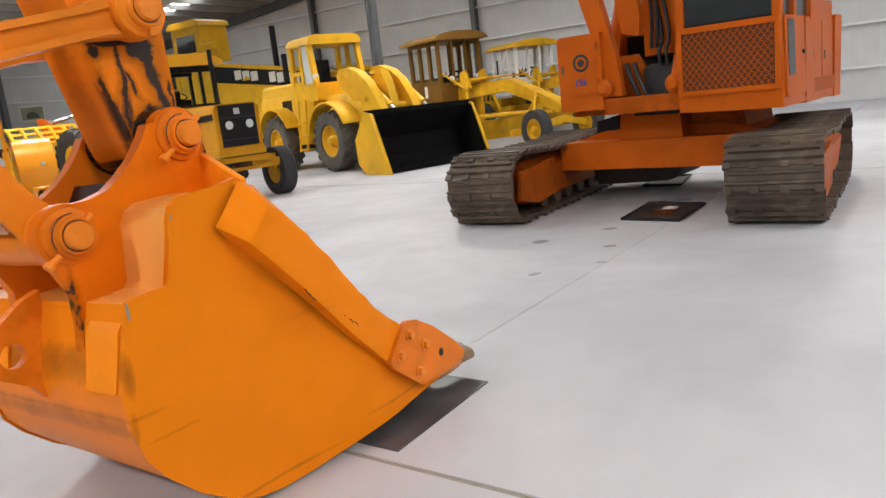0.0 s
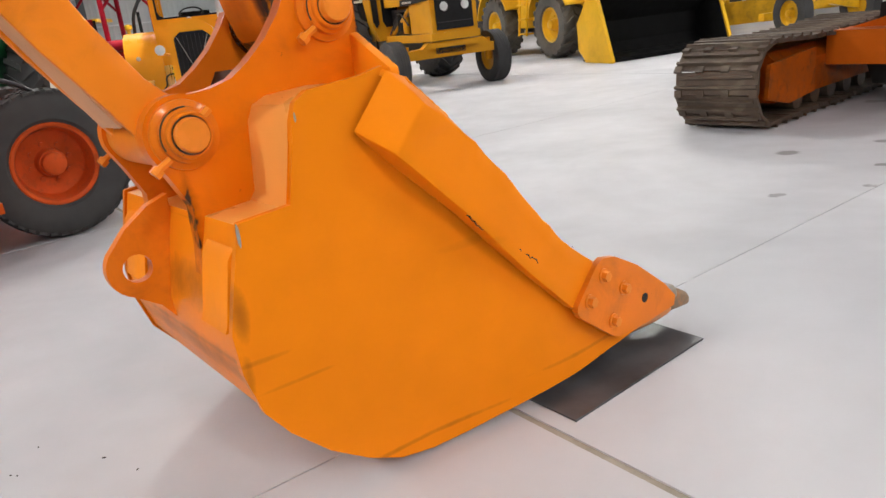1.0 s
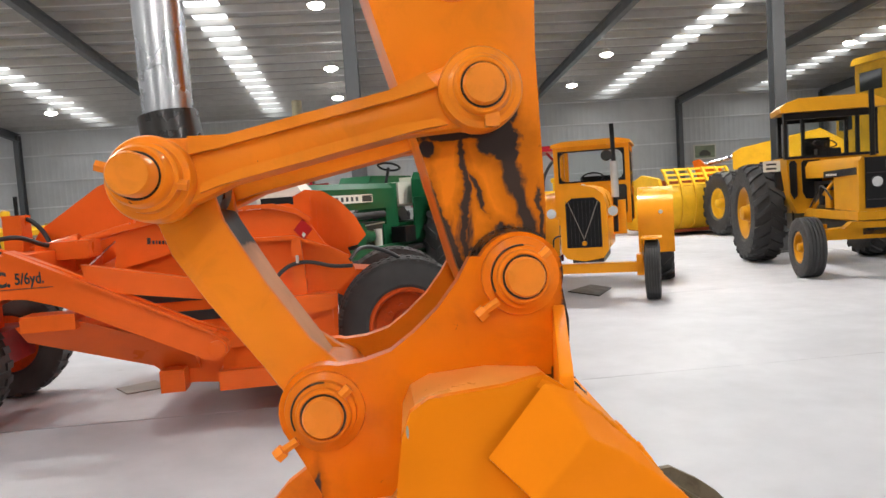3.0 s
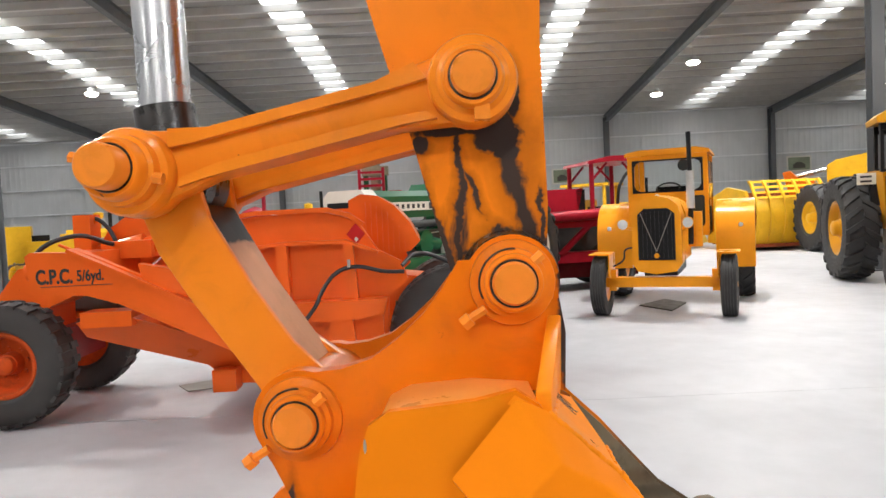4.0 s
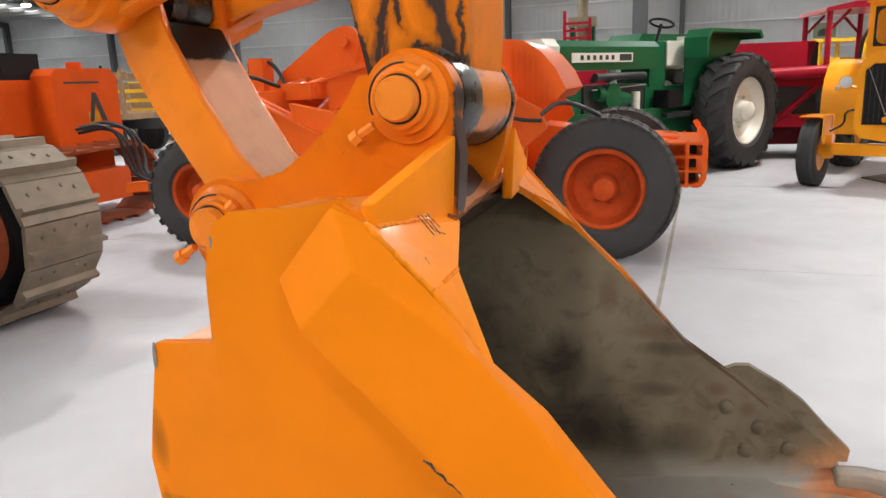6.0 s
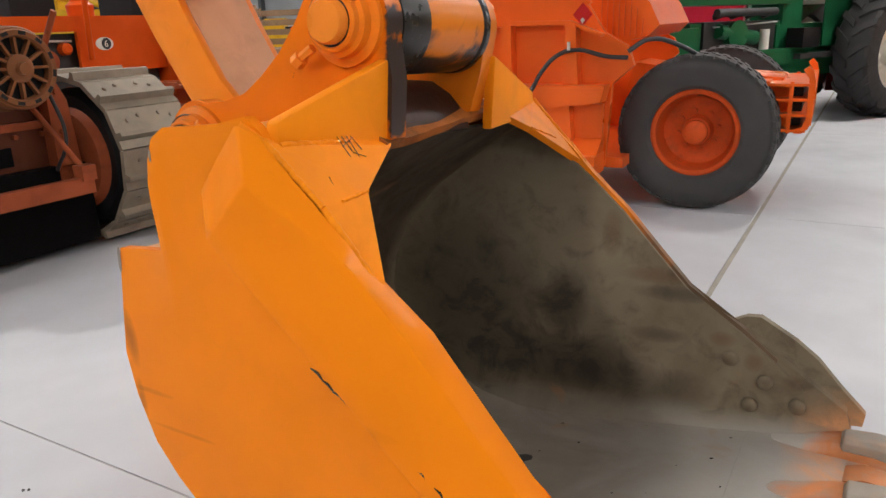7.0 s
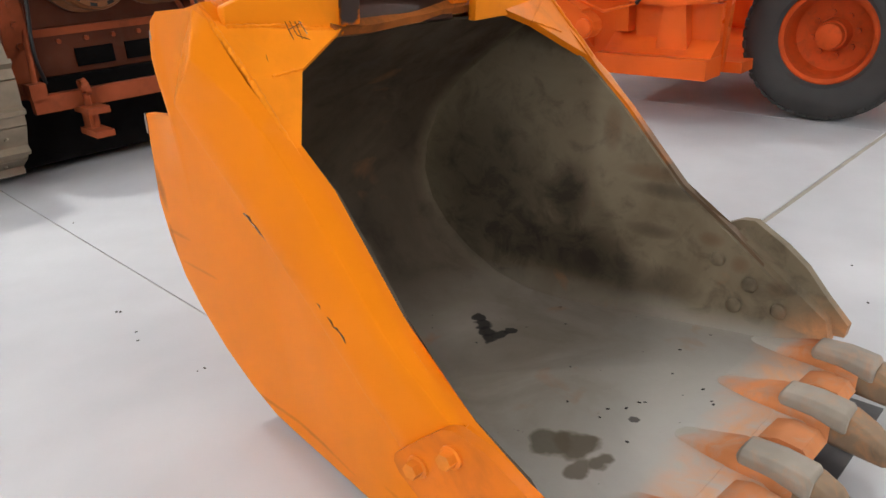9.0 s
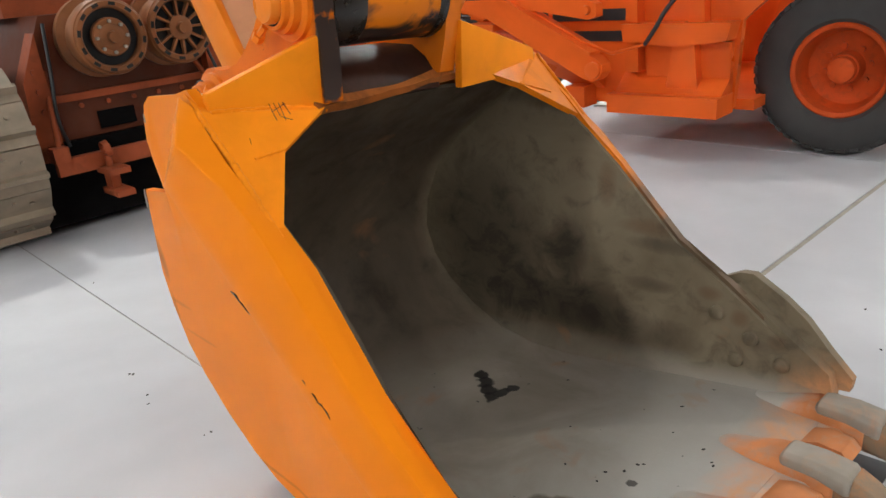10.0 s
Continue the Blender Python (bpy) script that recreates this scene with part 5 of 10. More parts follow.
def bar_link(y0, y1, out):
    """I-section link between the two upper pins."""
    ang = math.atan2(PA[1] - PK[1], PA[0] - PK[0])
    dist = math.hypot(PA[0] - PK[0], PA[1] - PK[1])
    m = Matrix.Translation((PK[0], 0, PK[1])) @ Matrix.Rotation(-ang, 4, "Y")
    bm = bm_new()
    pts = ([(0.105 * math.cos(radians(a)), 0.105 * math.sin(radians(a))) for a in range(310, 48, -14)]
           + [(0.13, 0.07), (0.2, 0.058), (dist - 0.25, 0.052), (dist - 0.16, 0.07)]
           + [(dist + 0.1 * math.cos(radians(a)), 0.1 * math.sin(radians(a))) for a in range(125, -128, -14)]
           + [(dist - 0.16, -0.065), (dist - 0.25, -0.052), (0.2, -0.055), (0.13, -0.07)])
    slab(bm, pts, y0 + 0.022, y1 - 0.022, m)
    soften(bm, 0.008)
    # flanges along both edges leave the web sunk
    for z0, z1 in ((0.03, 0.056), (-0.056, -0.03)):
        slab(bm, [(0.1, z0 * 1.1), (0.16, z0), (dist - 0.18, z0), (dist - 0.1, z0 * 1.1), (dist - 0.12, z1 * 1.35), (dist - 0.22, z1), (0.2, z1), (0.11, z1 * 1.35)], y0, y1, m)
    lk = part("link_bar", bm, M_ARM, arm, "orange I-section link bar")
    yf = y0 if out < 0 else y1
    for (cx, cz), ext in ((PA, 0.05), (PK, 0.1)):
        bm = bm_new()
        lathe(bm, [(-0.06, 0.103), (0.012, 0.103), (0.022, 0.098), (0.026, 0.083), (ext * 0.6, 0.081), (ext * 0.6 + 0.006, 0.072), (ext, 0.07), (ext + 0.008, 0.064), (ext + 0.008, 0.056), (ext - 0.01, 0.052)], (cx, yf, cz), (0, out, 0), 48)
        part("boss", bm, M_ARM, lk)
        bm = bm_new()
        lathe(bm, [(0.0, 0.05), (ext + (0.022 if cx == PA[0] else 0.06), 0.05), (ext + (0.03 if cx == PA[0] else 0.068), 0.045), (ext + (0.03 if cx == PA[0] else 0.068), 0.0)], (cx, yf, cz), (0, out, 0), 40)
        part("pin", bm, M_PIN, lk, "painted steel pin")
        bm = bm_new()
        lathe(bm, [(0.0, 0.0545), (ext + 0.006, 0.0545), (ext + 0.006, 0.05), (0.0, 0.05)], (cx, yf, cz), (0, out, 0), 40)
        part("seal_ring", bm, M_GREASE, lk)
        bm = bm_new()
        if cx == PA[0]:
            box(bm, cx + 0.0, cx + 0.035, yf + out * 0.03 - 0.02, yf + out * 0.03 + 0.02, cz - 0.098, cz - 0.064)
        else:
            rod(bm, (cx + 0.075, yf + out * 0.05, cz - 0.02), (cx + 0.098, yf + out * 0.05, cz - 0.024), 0.014, None, 6)
            part("lock_nut", bm, M_PIN, lk)
            bm = bm_new()
            rod(bm, (cx - 0.06, yf + out * 0.09, cz + 0.02), (cx - 0.09, yf + out * 0.09, cz + 0.03), 0.014, None, 6)
        part("lock_bolt", bm, M_PIN, lk)


bar_link(0.3, 0.42, -1)
bar_link(0.745, 0.865, 1)
# box link from the rod end down to the bucket
ang = math.atan2(PL[1] - PK[1], PL[0] - PK[0])
dl = math.hypot(PL[0] - PK[0], PL[1] - PK[1])
m = Matrix.Translation((PK[0], 0, PK[1])) @ Matrix.Rotation(-ang, 4, "Y")
for y0, y1, lo in ((0.43, 0.46, 1.0), (0.69, 0.74, 0.75)):
    bm = bm_new()
    pts = [(0.105 * math.cos(radians(a)), 0.105 * math.sin(radians(a))) for a in range(310, 48, -14)] + [(0.16, 0.058 * lo), (dl * 0.5, 0.05 * lo), (dl - 0.16, 0.056 * lo)] + [(dl + 0.1 * math.cos(radians(a)), 0.1 * math.sin(radians(a))) for a in range(125, -128, -14)] + [(dl - 0.16, -0.082), (dl * 0.45, -0.098), (0.16, -0.1)]
    slab(bm, pts, y0, y1, m)
    soften(bm, 0.007)
    part("box_link_side", bm, M_ARM, arm, "orange link cheek")
bm = bm_new()
slab(bm, [(0.12, 0.06), (0.2, 0.055), (dl * 0.5, 0.048), (dl - 0.14, 0.053), (dl - 0.06, 0.053), (dl - 0.06, 0.03), (dl * 0.5, 0.02), (0.12, 0.04)], 0.459, 0.7, m)
box(bm, 0.2, dl - 0.1, 0.46, 0.69, -0.088, -0.07, m)
part("box_link_web", bm, M_WEB, arm, "faded pale orange web plate")
bm = bm_new()
lathe(bm, [(0.0, 0.0), (0.0, 0.1), (0.408, 0.1), (0.408, 0.0)], (PL[0], 0.376, PL[1]), (0, 1, 0), 36)
part("link_tube", bm, M_ARM, arm)
# cylinder rod with its eye
bm = bm_new()
lathe(bm, [(0.0, 0.0), (0.0, 0.112), (0.05, 0.118), (0.06, 0.112), (0.16, 0.118), (0.165, 0.112), (0.165, 0.0)], (PK[0], 0.502, PK[1]), (0, 1, 0), 36)
rod(bm, (PK[0], 0.585, PK[1]), (PK[0] - 0.025, 0.585, PK[1] + 0.2), 0.085, 0.08, 28)
part("rod_eye", bm, M_GREASE, arm, "black greasy rod eye")
bm = bm_new()
rod(bm, (PK[0] - 0.022, 0.585, PK[1] + 0.195), (PK[0] - 0.06, 0.585, PK[1] + 1.6), 0.068, None, 36)
part("cylinder_rod", bm, M_CHROME, arm, "bright chrome cylinder rod")

# ---- kit for the machines ----
YEL = paint("digger_yellow_paint", (0.76, 0.43, 0.025), 0.36, 0.16, 0.2, 0.2, (0.1, 0.06, 0.02), 0.7, 0.2, 0.08)
YEL2 = paint("tractor_yellow_paint", (0.54, 0.25, 0.014), 0.36, 0.14, 0.15, 0.1, (0.1, 0.06, 0.02), 0.7, 0.2, 0.08)
ORA = paint("excavator_orange_paint", (0.55, 0.11, 0.008), 0.4, 0.16, 0.25, 0.2, (0.1, 0.04, 0.02), 0.8, 0.15, 0.1)
ORT = paint("tractor_orange_paint", (0.84, 0.33, 0.02), 0.28, 0.1, 0.08, 0.0, (0.1, 0.06, 0.02), 0.8, 0.4, 0.05)
RED = paint("scraper_red_orange_paint", (0.78, 0.125, 0.018), 0.3, 0.12, 0.1, 0.1, (0.12, 0.03, 0.01), 0.8, 0.35, 0.08)
# scraper red darkened for the shade in the wheel dish, plus dirt
RIM = paint("dusty_red_orange_rim_paint", (0.6, 0.085, 0.018), 0.45, 0.25, 0.5, 0.6, (0.12, 0.04, 0.02), 2.2, 0.1, 0.15)
M_GREYRUB = plain("dusty_grey_tyre_rubber", (0.045, 0.043, 0.042), 0.75, 0.0, 0.45, 12, 0.5)
RUST = paint("faded_crawler_orange_paint", (0.3, 0.07, 0.028), 0.55, 0.3, 0.45, 0.4, (0.08, 0.035, 0.02), 1.6, 0.1, 0.15)
CRIM = paint("crimson_paint", (0.36, 0.014, 0.03), 0.35, 0.2, 0.2, 0.1, (0.05, 0.02, 0.02), 0.8, 0.2, 0.08)
GREEN = paint("tractor_green_paint", (0.012, 0.1, 0.04), 0.3, 0.15, 0.12, 0.0, (0.02, 0.03, 0.02), 0.8, 0.35, 0.05)
CREAM = plain("cream_white_paint", (0.72, 0.69, 0.6), 0.4, 0.0, 0.08, 6)
BROWN = paint("brown_canopy_paint", (0.2, 0.1, 0.02), 0.45, 0.2, 0.2, 0.0, (0.05, 0.03, 0.02), 0.8, 0.1, 0.08)
WOOD = plain("weathered_deck_timber", (0.25, 0.15, 0.08), 0.65, 0.0, 0.35, 7, 0.3)
M_INK = plain("dark_lettering", (0.02, 0.02, 0.02), 0.5, 0.0, 0.1, 20)
M_SILVER = plain("silver_muffler", (0.6, 0.6, 0.58), 0.35, 0.7, 0.12, 10)
M_ENGINE = plain("dark_engine_castings", (0.03, 0.03, 0.03), 0.5, 0.2, 0.5, 9, 0.4)


def P(parent, name, mat, kind, *a, bev=0.01, label="", m=None):
    """One part: kind box(x0,x1,y0,y1,z0,z1), slab(pts,y0,y1), rod(p0,p1,r) or lathe(prof,p0,axis)."""
    bm = bm_new()
    if kind == "box":
        box(bm, *a)
        soften(bm, bev)
    elif kind == "slab":
        slab(bm, *a)
        soften(bm, bev)
    elif kind == "rod":
        rod(bm, *a)
    elif kind == "lathe":
        lathe(bm, *a)
    if m is not None:
        bmesh.ops.transform(bm, matrix=m, verts=bm.verts[:])
    return part(name, bm, mat, parent, label)


def xslab(parent, name, mat, pts, x0, x1, bev=0.01, label=""):
    """A plate with the outline pts in y and z, from x0 to x1."""
    return P(parent, name, mat, "slab", [(-y, z) for y, z in pts], x0, x1, bev=bev, label=label, m=Matrix.Rotation(radians(-90), 4, "Z") @ Matrix.Identity(4))


def tyre_mesh(bm, R, w, rr, tread, n, tb):
    h = R - rr
    top = R - {"lug": 0.05, "block": 0.022 if n > 30 else 0.045}.get(tread, 0.0) * R
    prof = [(-w * 0.36, rr), (-w * 0.46, rr + 0.12 * h), (-w * 0.5, rr + 0.45 * h), (-w * 0.475, rr + 0.78 * h), (-w * 0.43, top - 0.02 * R)]
    if tread == "rib":
        k = 5
        for i in range(k):
            a, b = -0.4 + 0.8 * i / k, -0.4 + 0.8 * (i + 1) / k
            prof += [(w * (a + 0.02), R), (w * (b - 0.03), R), (w * (b - 0.02), R - 0.025 * R), (w * (b + 0.01), R - 0.025 * R)]
        prof = prof[:-2]
    else:
        prof += [(-w * 0.4, top), (0.0, top + 0.012 * R), (w * 0.4, top)]
    prof += [(w * 0.43, top - 0.02 * R), (w * 0.475, rr + 0.78 * h), (w * 0.5, rr + 0.45 * h), (w * 0.46, rr + 0.12 * h), (w * 0.36, rr)]
    lathe(bm, prof, (0, 0, 0), (0, 1, 0), 56, True)
    if tread == "lug":
        for k in range(n):
            for side in (-1, 1):
                a0 = 2 * math.pi * (k + (0.5 if side > 0 else 0)) / n
                sk = 0.75 * 2 * math.pi / n
                vs = []
                for u in (0.0, 0.5, 1.0):
                    y = side * w * (0.02 + 0.49 * u)
                    a = a0 + sk * u
                    rlow, rhi = top - 0.03 * R - (0.05 * R if u == 1.0 else 0), R - (0.05 * R if u == 1.0 else 0)
                    da = 0.18 * 2 * math.pi / n * (1.0 + 0.35 * u)
                    vs.append([tb.verts.new((r * math.sin(a + s * da * q), y, r * math.cos(a + s * da * q))) for r, s, q in ((rlow, -1, 1.15), (rlow, 1, 1.15), (rhi, 1, 0.8), (rhi, -1, 0.8))])
                for a_, b_ in zip(vs[:-1], vs[1:]):
                    for i in range(4):
                        tb.faces.new((a_[i], a_[(i + 1) % 4], b_[(i + 1) % 4], b_[i]))
                tb.faces.new(vs[0])
                tb.faces.new(vs[-1][::-1])
    elif tread == "block":
        for k in range(n):
            for j, (ya, yb) in enumerate(((-0.5, -0.3), (-0.26, -0.02), (0.02, 0.26), (0.3, 0.5)) if n > 30 else ((-0.52, -0.03), (0.03, 0.52))):
                a = 2 * math.pi * (k + 0.5 * (j % 2)) / n
                da = (0.34 if n > 30 else 0.27) * 2 * math.pi / n
                drop = (0.03 * R if j == 0 else 0, 0.03 * R if j == 3 or (j == 1 and n < 31) else 0)
                vs = []
                for y, dr in ((ya * w, drop[0]), (yb * w, drop[1])):
                    vs.append([tb.verts.new((r * math.sin(a + s * da), y, r * math.cos(a + s * da))) for r, s in ((top - 0.04 * R, -1), (top - 0.04 * R, 1), (R - dr, 0.85), (R - dr, -0.85))])
                for i in range(4):
                    tb.faces.new((vs[0][i], vs[0][(i + 1) % 4], vs[1][(i + 1) % 4], vs[1][i]))
                tb.faces.new(vs[0])
                tb.faces.new(vs[1][::-1])
    bmesh.ops.recalc_face_normals(tb, faces=tb.faces[:])
    bmesh.ops.recalc_face_normals(bm, faces=bm.faces[:])


_wheels = {}


def wheel(parent, m, R, w, rr, rim, tread="rib", n=24, hub=None, bolts=8, deep=0.25, rubber=None):
    """A wheel whose outer face looks along -y; wheel > tyre, hub, nuts."""
    key = (R, w, rr, rim.name, tread, n, bolts, deep)
    if key not in _wheels:
        bm = bm_new()
        d = deep * w
        lathe(bm, [(-w * 0.37, rr + 0.012), (-w * 0.4, rr - 0.005), (-w * 0.37, rr - 0.03), (-w * 0.37 + d * 0.5, rr * 0.88), (-w * 0.37 + d * 0.9, rr * 0.8), (-w * 0.37 + d, rr * 0.7), (-w * 0.37 + d, rr * 0.36), (-w * 0.37 + d * 0.6, rr * 0.31), (-w * 0.37 + d * 0.6, 0.0)], (0, 0, 0), (0, 1, 0), 48)
        lathe(bm, [(w * 0.37, rr + 0.012), (w * 0.36, rr * 0.8), (w * 0.34, rr * 0.75), (w * 0.34, 0.0)], (0, 0, 0), (0, 1, 0), 32)
        rimo = part("wheel", bm, rim, None)
        bm = bm_new()
        tb = bm_new()
        tyre_mesh(bm, R, w, rr, tread, n, tb)
        ty = part("tyre", bm, rubber or M_RUBBER, rimo, "black rubber tyre", True, 28)
        tr = part("tread", tb, rubber or M_RUBBER, rimo, "", True, 28)
        bm = bm_new()
        yh = -w * 0.37 + d * 0.6
        lathe(bm, [(0.0, rr * 0.34), (-0.03 * R * 2, rr * 0.32), (-0.035 * R * 2, rr * 0.29), (-0.075 * R * 2, rr * 0.27), (-0.088 * R * 2, rr * 0.2), (-0.093 * R * 2, 0.0)], (0, yh, 0), (0, 1, 0), 28)
        hb = part("hub", bm, rim, rimo)
        nuts = []
        for i in range(bolts):
            a = 2 * math.pi * (i + 0.25) / bolts
            bm = bm_new()
            rod(bm, (rr * 0.47 * math.cos(a), -w * 0.37 + d * 1.06, rr * 0.47 * math.sin(a)), (rr * 0.47 * math.cos(a), -w * 0.37 + d - 0.075 * rr, rr * 0.47 * math.sin(a)), rr * 0.065, None, 6)
            nuts.append(part("wheel_nut", bm, rim, rimo, "", False))
        _wheels[key] = (rimo.data, ty.data, hb.data, [q.data for q in nuts], tr.data)
        for q in [*nuts, hb, ty, tr, rimo]:
            bpy.data.objects.remove(q)
    rd, td, hd, nds, trd = _wheels[key]
    wo = new("wheel", rd)
    wo.parent = parent
    wo.matrix_basis = m
    for nm, dt in [("tyre", td), ("hub", hd)] + [("wheel_nut", q) for q in nds]:
        o = new(nm, dt)
        o.parent = wo
    if len(trd.vertices):
        o = new("tread", trd)
        o.parent = wo
        tagged(o, kind="stuff")
    return wo


def track(parent, x, y0, y1, zr, w, pitch, mat, nm="track_shoe", grouser=0.05, sag=0.03, turn=None, bolts=False, double=False, loose=0.0):
    """A crawler track in the plane x, from y0 to y1, wheels of radius zr; each shoe is a part."""
    L_ = y1 - y0 - 2 * zr
    per = 2 * L_ + 2 * math.pi * zr
    n = int(per / pitch)
    me = None
    pts = []
    for k in range(n):
        u = per * k / n
        if u < L_:
            p, a = (y0 + zr + u, 0.0), 0.0
        elif u < L_ + math.pi * zr:
            t_ = (u - L_) / zr
            p, a = (y1 - zr + zr * math.sin(t_), zr - zr * math.cos(t_)), t_
        elif u < 2 * L_ + math.pi * zr:
            q = u - L_ - math.pi * zr
            p, a = (y1 - zr - q, 2 * zr - sag * math.sin(math.pi * q / L_)), math.pi
        else:
            t_ = (u - 2 * L_ - math.pi * zr) / zr
            p, a = (y0 + zr - zr * math.sin(t_), zr + zr * math.cos(t_)), math.pi + t_
        pts.append((p, a))
    ln = per / n
    rnd = random.Random(int(x * 100))
    for (py, pz), a in pts:
        if me is None:
            bm = bm_new()
            slab(bm, [(-ln * 0.48, 0.02), (ln * 0.46, 0.02), (ln * 0.52, 0.0), (ln * 0.5, -0.012), (ln * 0.28, -0.012), (ln * 0.22, -grouser), (ln * 0.12, -grouser), (ln * 0.08, -0.012), (-ln * 0.5, -0.012)], -w / 2, w / 2)
            if double:
                slab(bm, [(-ln * 0.34, -0.01), (-ln * 0.3, -grouser * 0.8), (-ln * 0.2, -grouser * 0.8), (-ln * 0.16, -0.01)], -w * 0.46, w * 0.46)
                for by in (-0.5, -0.17, 0.14, 0.42):
                    slab(bm, [(ln * 0.3, 0.0), (ln * 0.3, -0.028), (ln * 0.62, -0.028), (ln * 0.62, 0.0)], by * w, (by + 0.09) * w)
            soften(bm, 0.004, 1)
            if bolts:
                for bx, by in ((-0.2, -0.3), (-0.3, -0.14), (-0.3, 0.14), (-0.2, 0.3)):
                    rod(bm, (bx * ln, by * w, -0.01), (bx * ln, by * w, -0.026), 0.016, 0.013, 6)
            ob = part(nm, bm, mat, parent)
            me = ob.data
        else:
            ob = new(nm, me)
            ob.parent = parent
        ob.matrix_basis = (turn or Matrix.Identity(4)) @ Matrix.Translation((x, py, pz + grouser)) @ Matrix.Rotation(radians(90), 4, "Z") @ Matrix.Rotation(-a + rnd.uniform(-2, 2) * loose, 4, "Y") @ pose(0, rnd.uniform(-0.5, 0.5) * loose, 0, rnd.uniform(-15, 15) * loose, 0, rnd.uniform(-25, 25) * loose)


def letters(name, text, size, mat, parent, m, label="", bold=0.0):
    cu = bpy.data.curves.new(name, "FONT")
    cu.body, cu.size, cu.extrude, cu.align_x, cu.offset = text, size, 0.002, "LEFT", bold
    tmp = bpy.data.objects.new(name, cu)
    me = bpy.data.meshes.new_from_object(tmp)
    bpy.data.objects.remove(tmp)
    me.materials.append(mat)
    ob = new(name, me)
    ob.parent = parent
    ob.matrix_basis = m
    return tagged(ob, label=label)


def at(x, y, deg):
    return pose(x, y, 0, 0, 0, deg)

# ---- towed scraper ----
sc = thing("towed_scraper", at(-5.66, 3.43, 62.8), "bright orange-red towed earth scraper with four rubber tyres", "scraper")
for x, y, R, w, rr, tr, n in ((-1.91, 0.2, 0.535, 0.3, 0.275, "block", 26), (1.88, 0.24, 0.595, 0.34, 0.325, "block", 44)):
    wheel(sc, pose(x, y, R), R, w, rr, RIM, tr, n, bolts=8, deep=0.55, rubber=M_GREYRUB)
    wheel(sc, pose(x + 0.03, y + 1.35, R, 0, 0, 180), R, w, rr, RIM, tr, n, bolts=8, deep=0.55, rubber=M_GREYRUB)
    P(sc, "axle", RED, "rod", (x, y + 0.1, R), (x, y + 1.25, R), 0.075)
ARM = [(-1.22, 1.46), (-1.18, 1.485), (-0.9, 1.47), (-0.3, 1.17), (0.45, 0.785), (0.5, 0.74), (0.505, 0.68), (0.47, 0.63), (0.42, 0.612), (0.34, 0.635), (-0.58, 1.09), (-0.8, 1.16), (-1.19, 1.19)]
for y0, y1 in ((-0.75, -0.62), (2.05, 2.18)):
    a = P(sc, "draft_arm", RED, "slab", ARM, y0, y1, bev=0.012)
    P(a, "flange", RED, "slab", [(-0.92, 1.478), (-0.3, 1.178), (0.42, 0.81), (0.42, 0.83), (-0.3, 1.2), (-0.91, 1.5)], y0 - 0.03, y1 + 0.03, bev=0.004)
    P(a, "pivot_pin", RED, "lathe", [(0.0, 0.0), (0.0, 0.062), (0.02, 0.062), (0.026, 0.05), (0.026, 0.0)], (0.43, y0, 0.7), (0, -1, 0), 28)
    P(sc, "lift_bar", RED, "slab", [(-0.44, 1.37), (0.38, 1.2), (0.45, 1.17), (0.45, 1.08), (0.38, 1.06), (-0.4, 1.18)], y0 + 0.02, y1 - 0.02, bev=0.012)
    P(sc, "lift_pin", RED, "lathe", [(0.0, 0.0), (0.0, 0.035), (0.03, 0.03), (0.03, 0.0)], (0.37, y0 + 0.02, 1.13), (0, -1, 0), 16)
P(sc, "yoke", RED, "box", -1.2, -0.85, -0.7, 2.1, 1.2, 1.46, bev=0.03)
P(sc, "gooseneck", RED, "slab", [(-2.2, 1.05), (-2.0, 1.3), (-1.15, 1.45), (-1.15, 1.2), (-1.75, 0.95), (-1.75, 0.7), (-2.1, 0.7)], 0.6, 1.1, bev=0.02)
P(sc, "dolly_frame", paint("dark_red_frame_paint", (0.3, 0.02, 0.02), 0.4, 0.2, 0.3), "box", -2.15, -1.6, 0.4, 1.35, 0.45, 0.75, bev=0.03)
P(sc, "drawbar", RED, "slab", [(-3.3, 0.42), (-3.3, 0.52), (-1.9, 0.62), (-1.9, 0.48)], 0.78, 0.94, bev=0.02)
# lower side frame and blade corner
for y0, y1 in ((-0.74, -0.55), (1.98, 2.17)):
    bm = bm_new()
    slab(bm, [(-0.9, 0.97), (-0.84, 0.86), (-0.12, 0.53), (-0.06, 0.41), (0.12, 0.39), (0.2, 0.45), (0.2, 0.66), (-0.3, 0.92), (-0.6, 1.02)], y0, y1)
    for v in bm.verts:
        v.co.y += (1.3 if y0 < 0 else -1.3) * max(0.0, 0.88 - v.co.z)
    soften(bm, 0.012)
    part("side_frame", bm, RED, sc)
    P(sc, "frame_pad", RED, "box", -0.86, -0.5, min(y0, y1) - 0.02, max(y0, y1) + 0.02, 0.93, 1.04, bev=0.03)
    P(sc, "frame_foot", RED, "box", -0.07, 0.11, y0 + (0.36 if y0 < 0 else -0.36), y1 + (0.36 if y0 < 0 else -0.36), 0.33, 0.5, bev=0.015)
P(sc, "blade", M_STEELW, "box", -0.02, 0.1, -0.14, 1.6, 0.33, 0.42, bev=0.01, label="bare steel cutting blade")
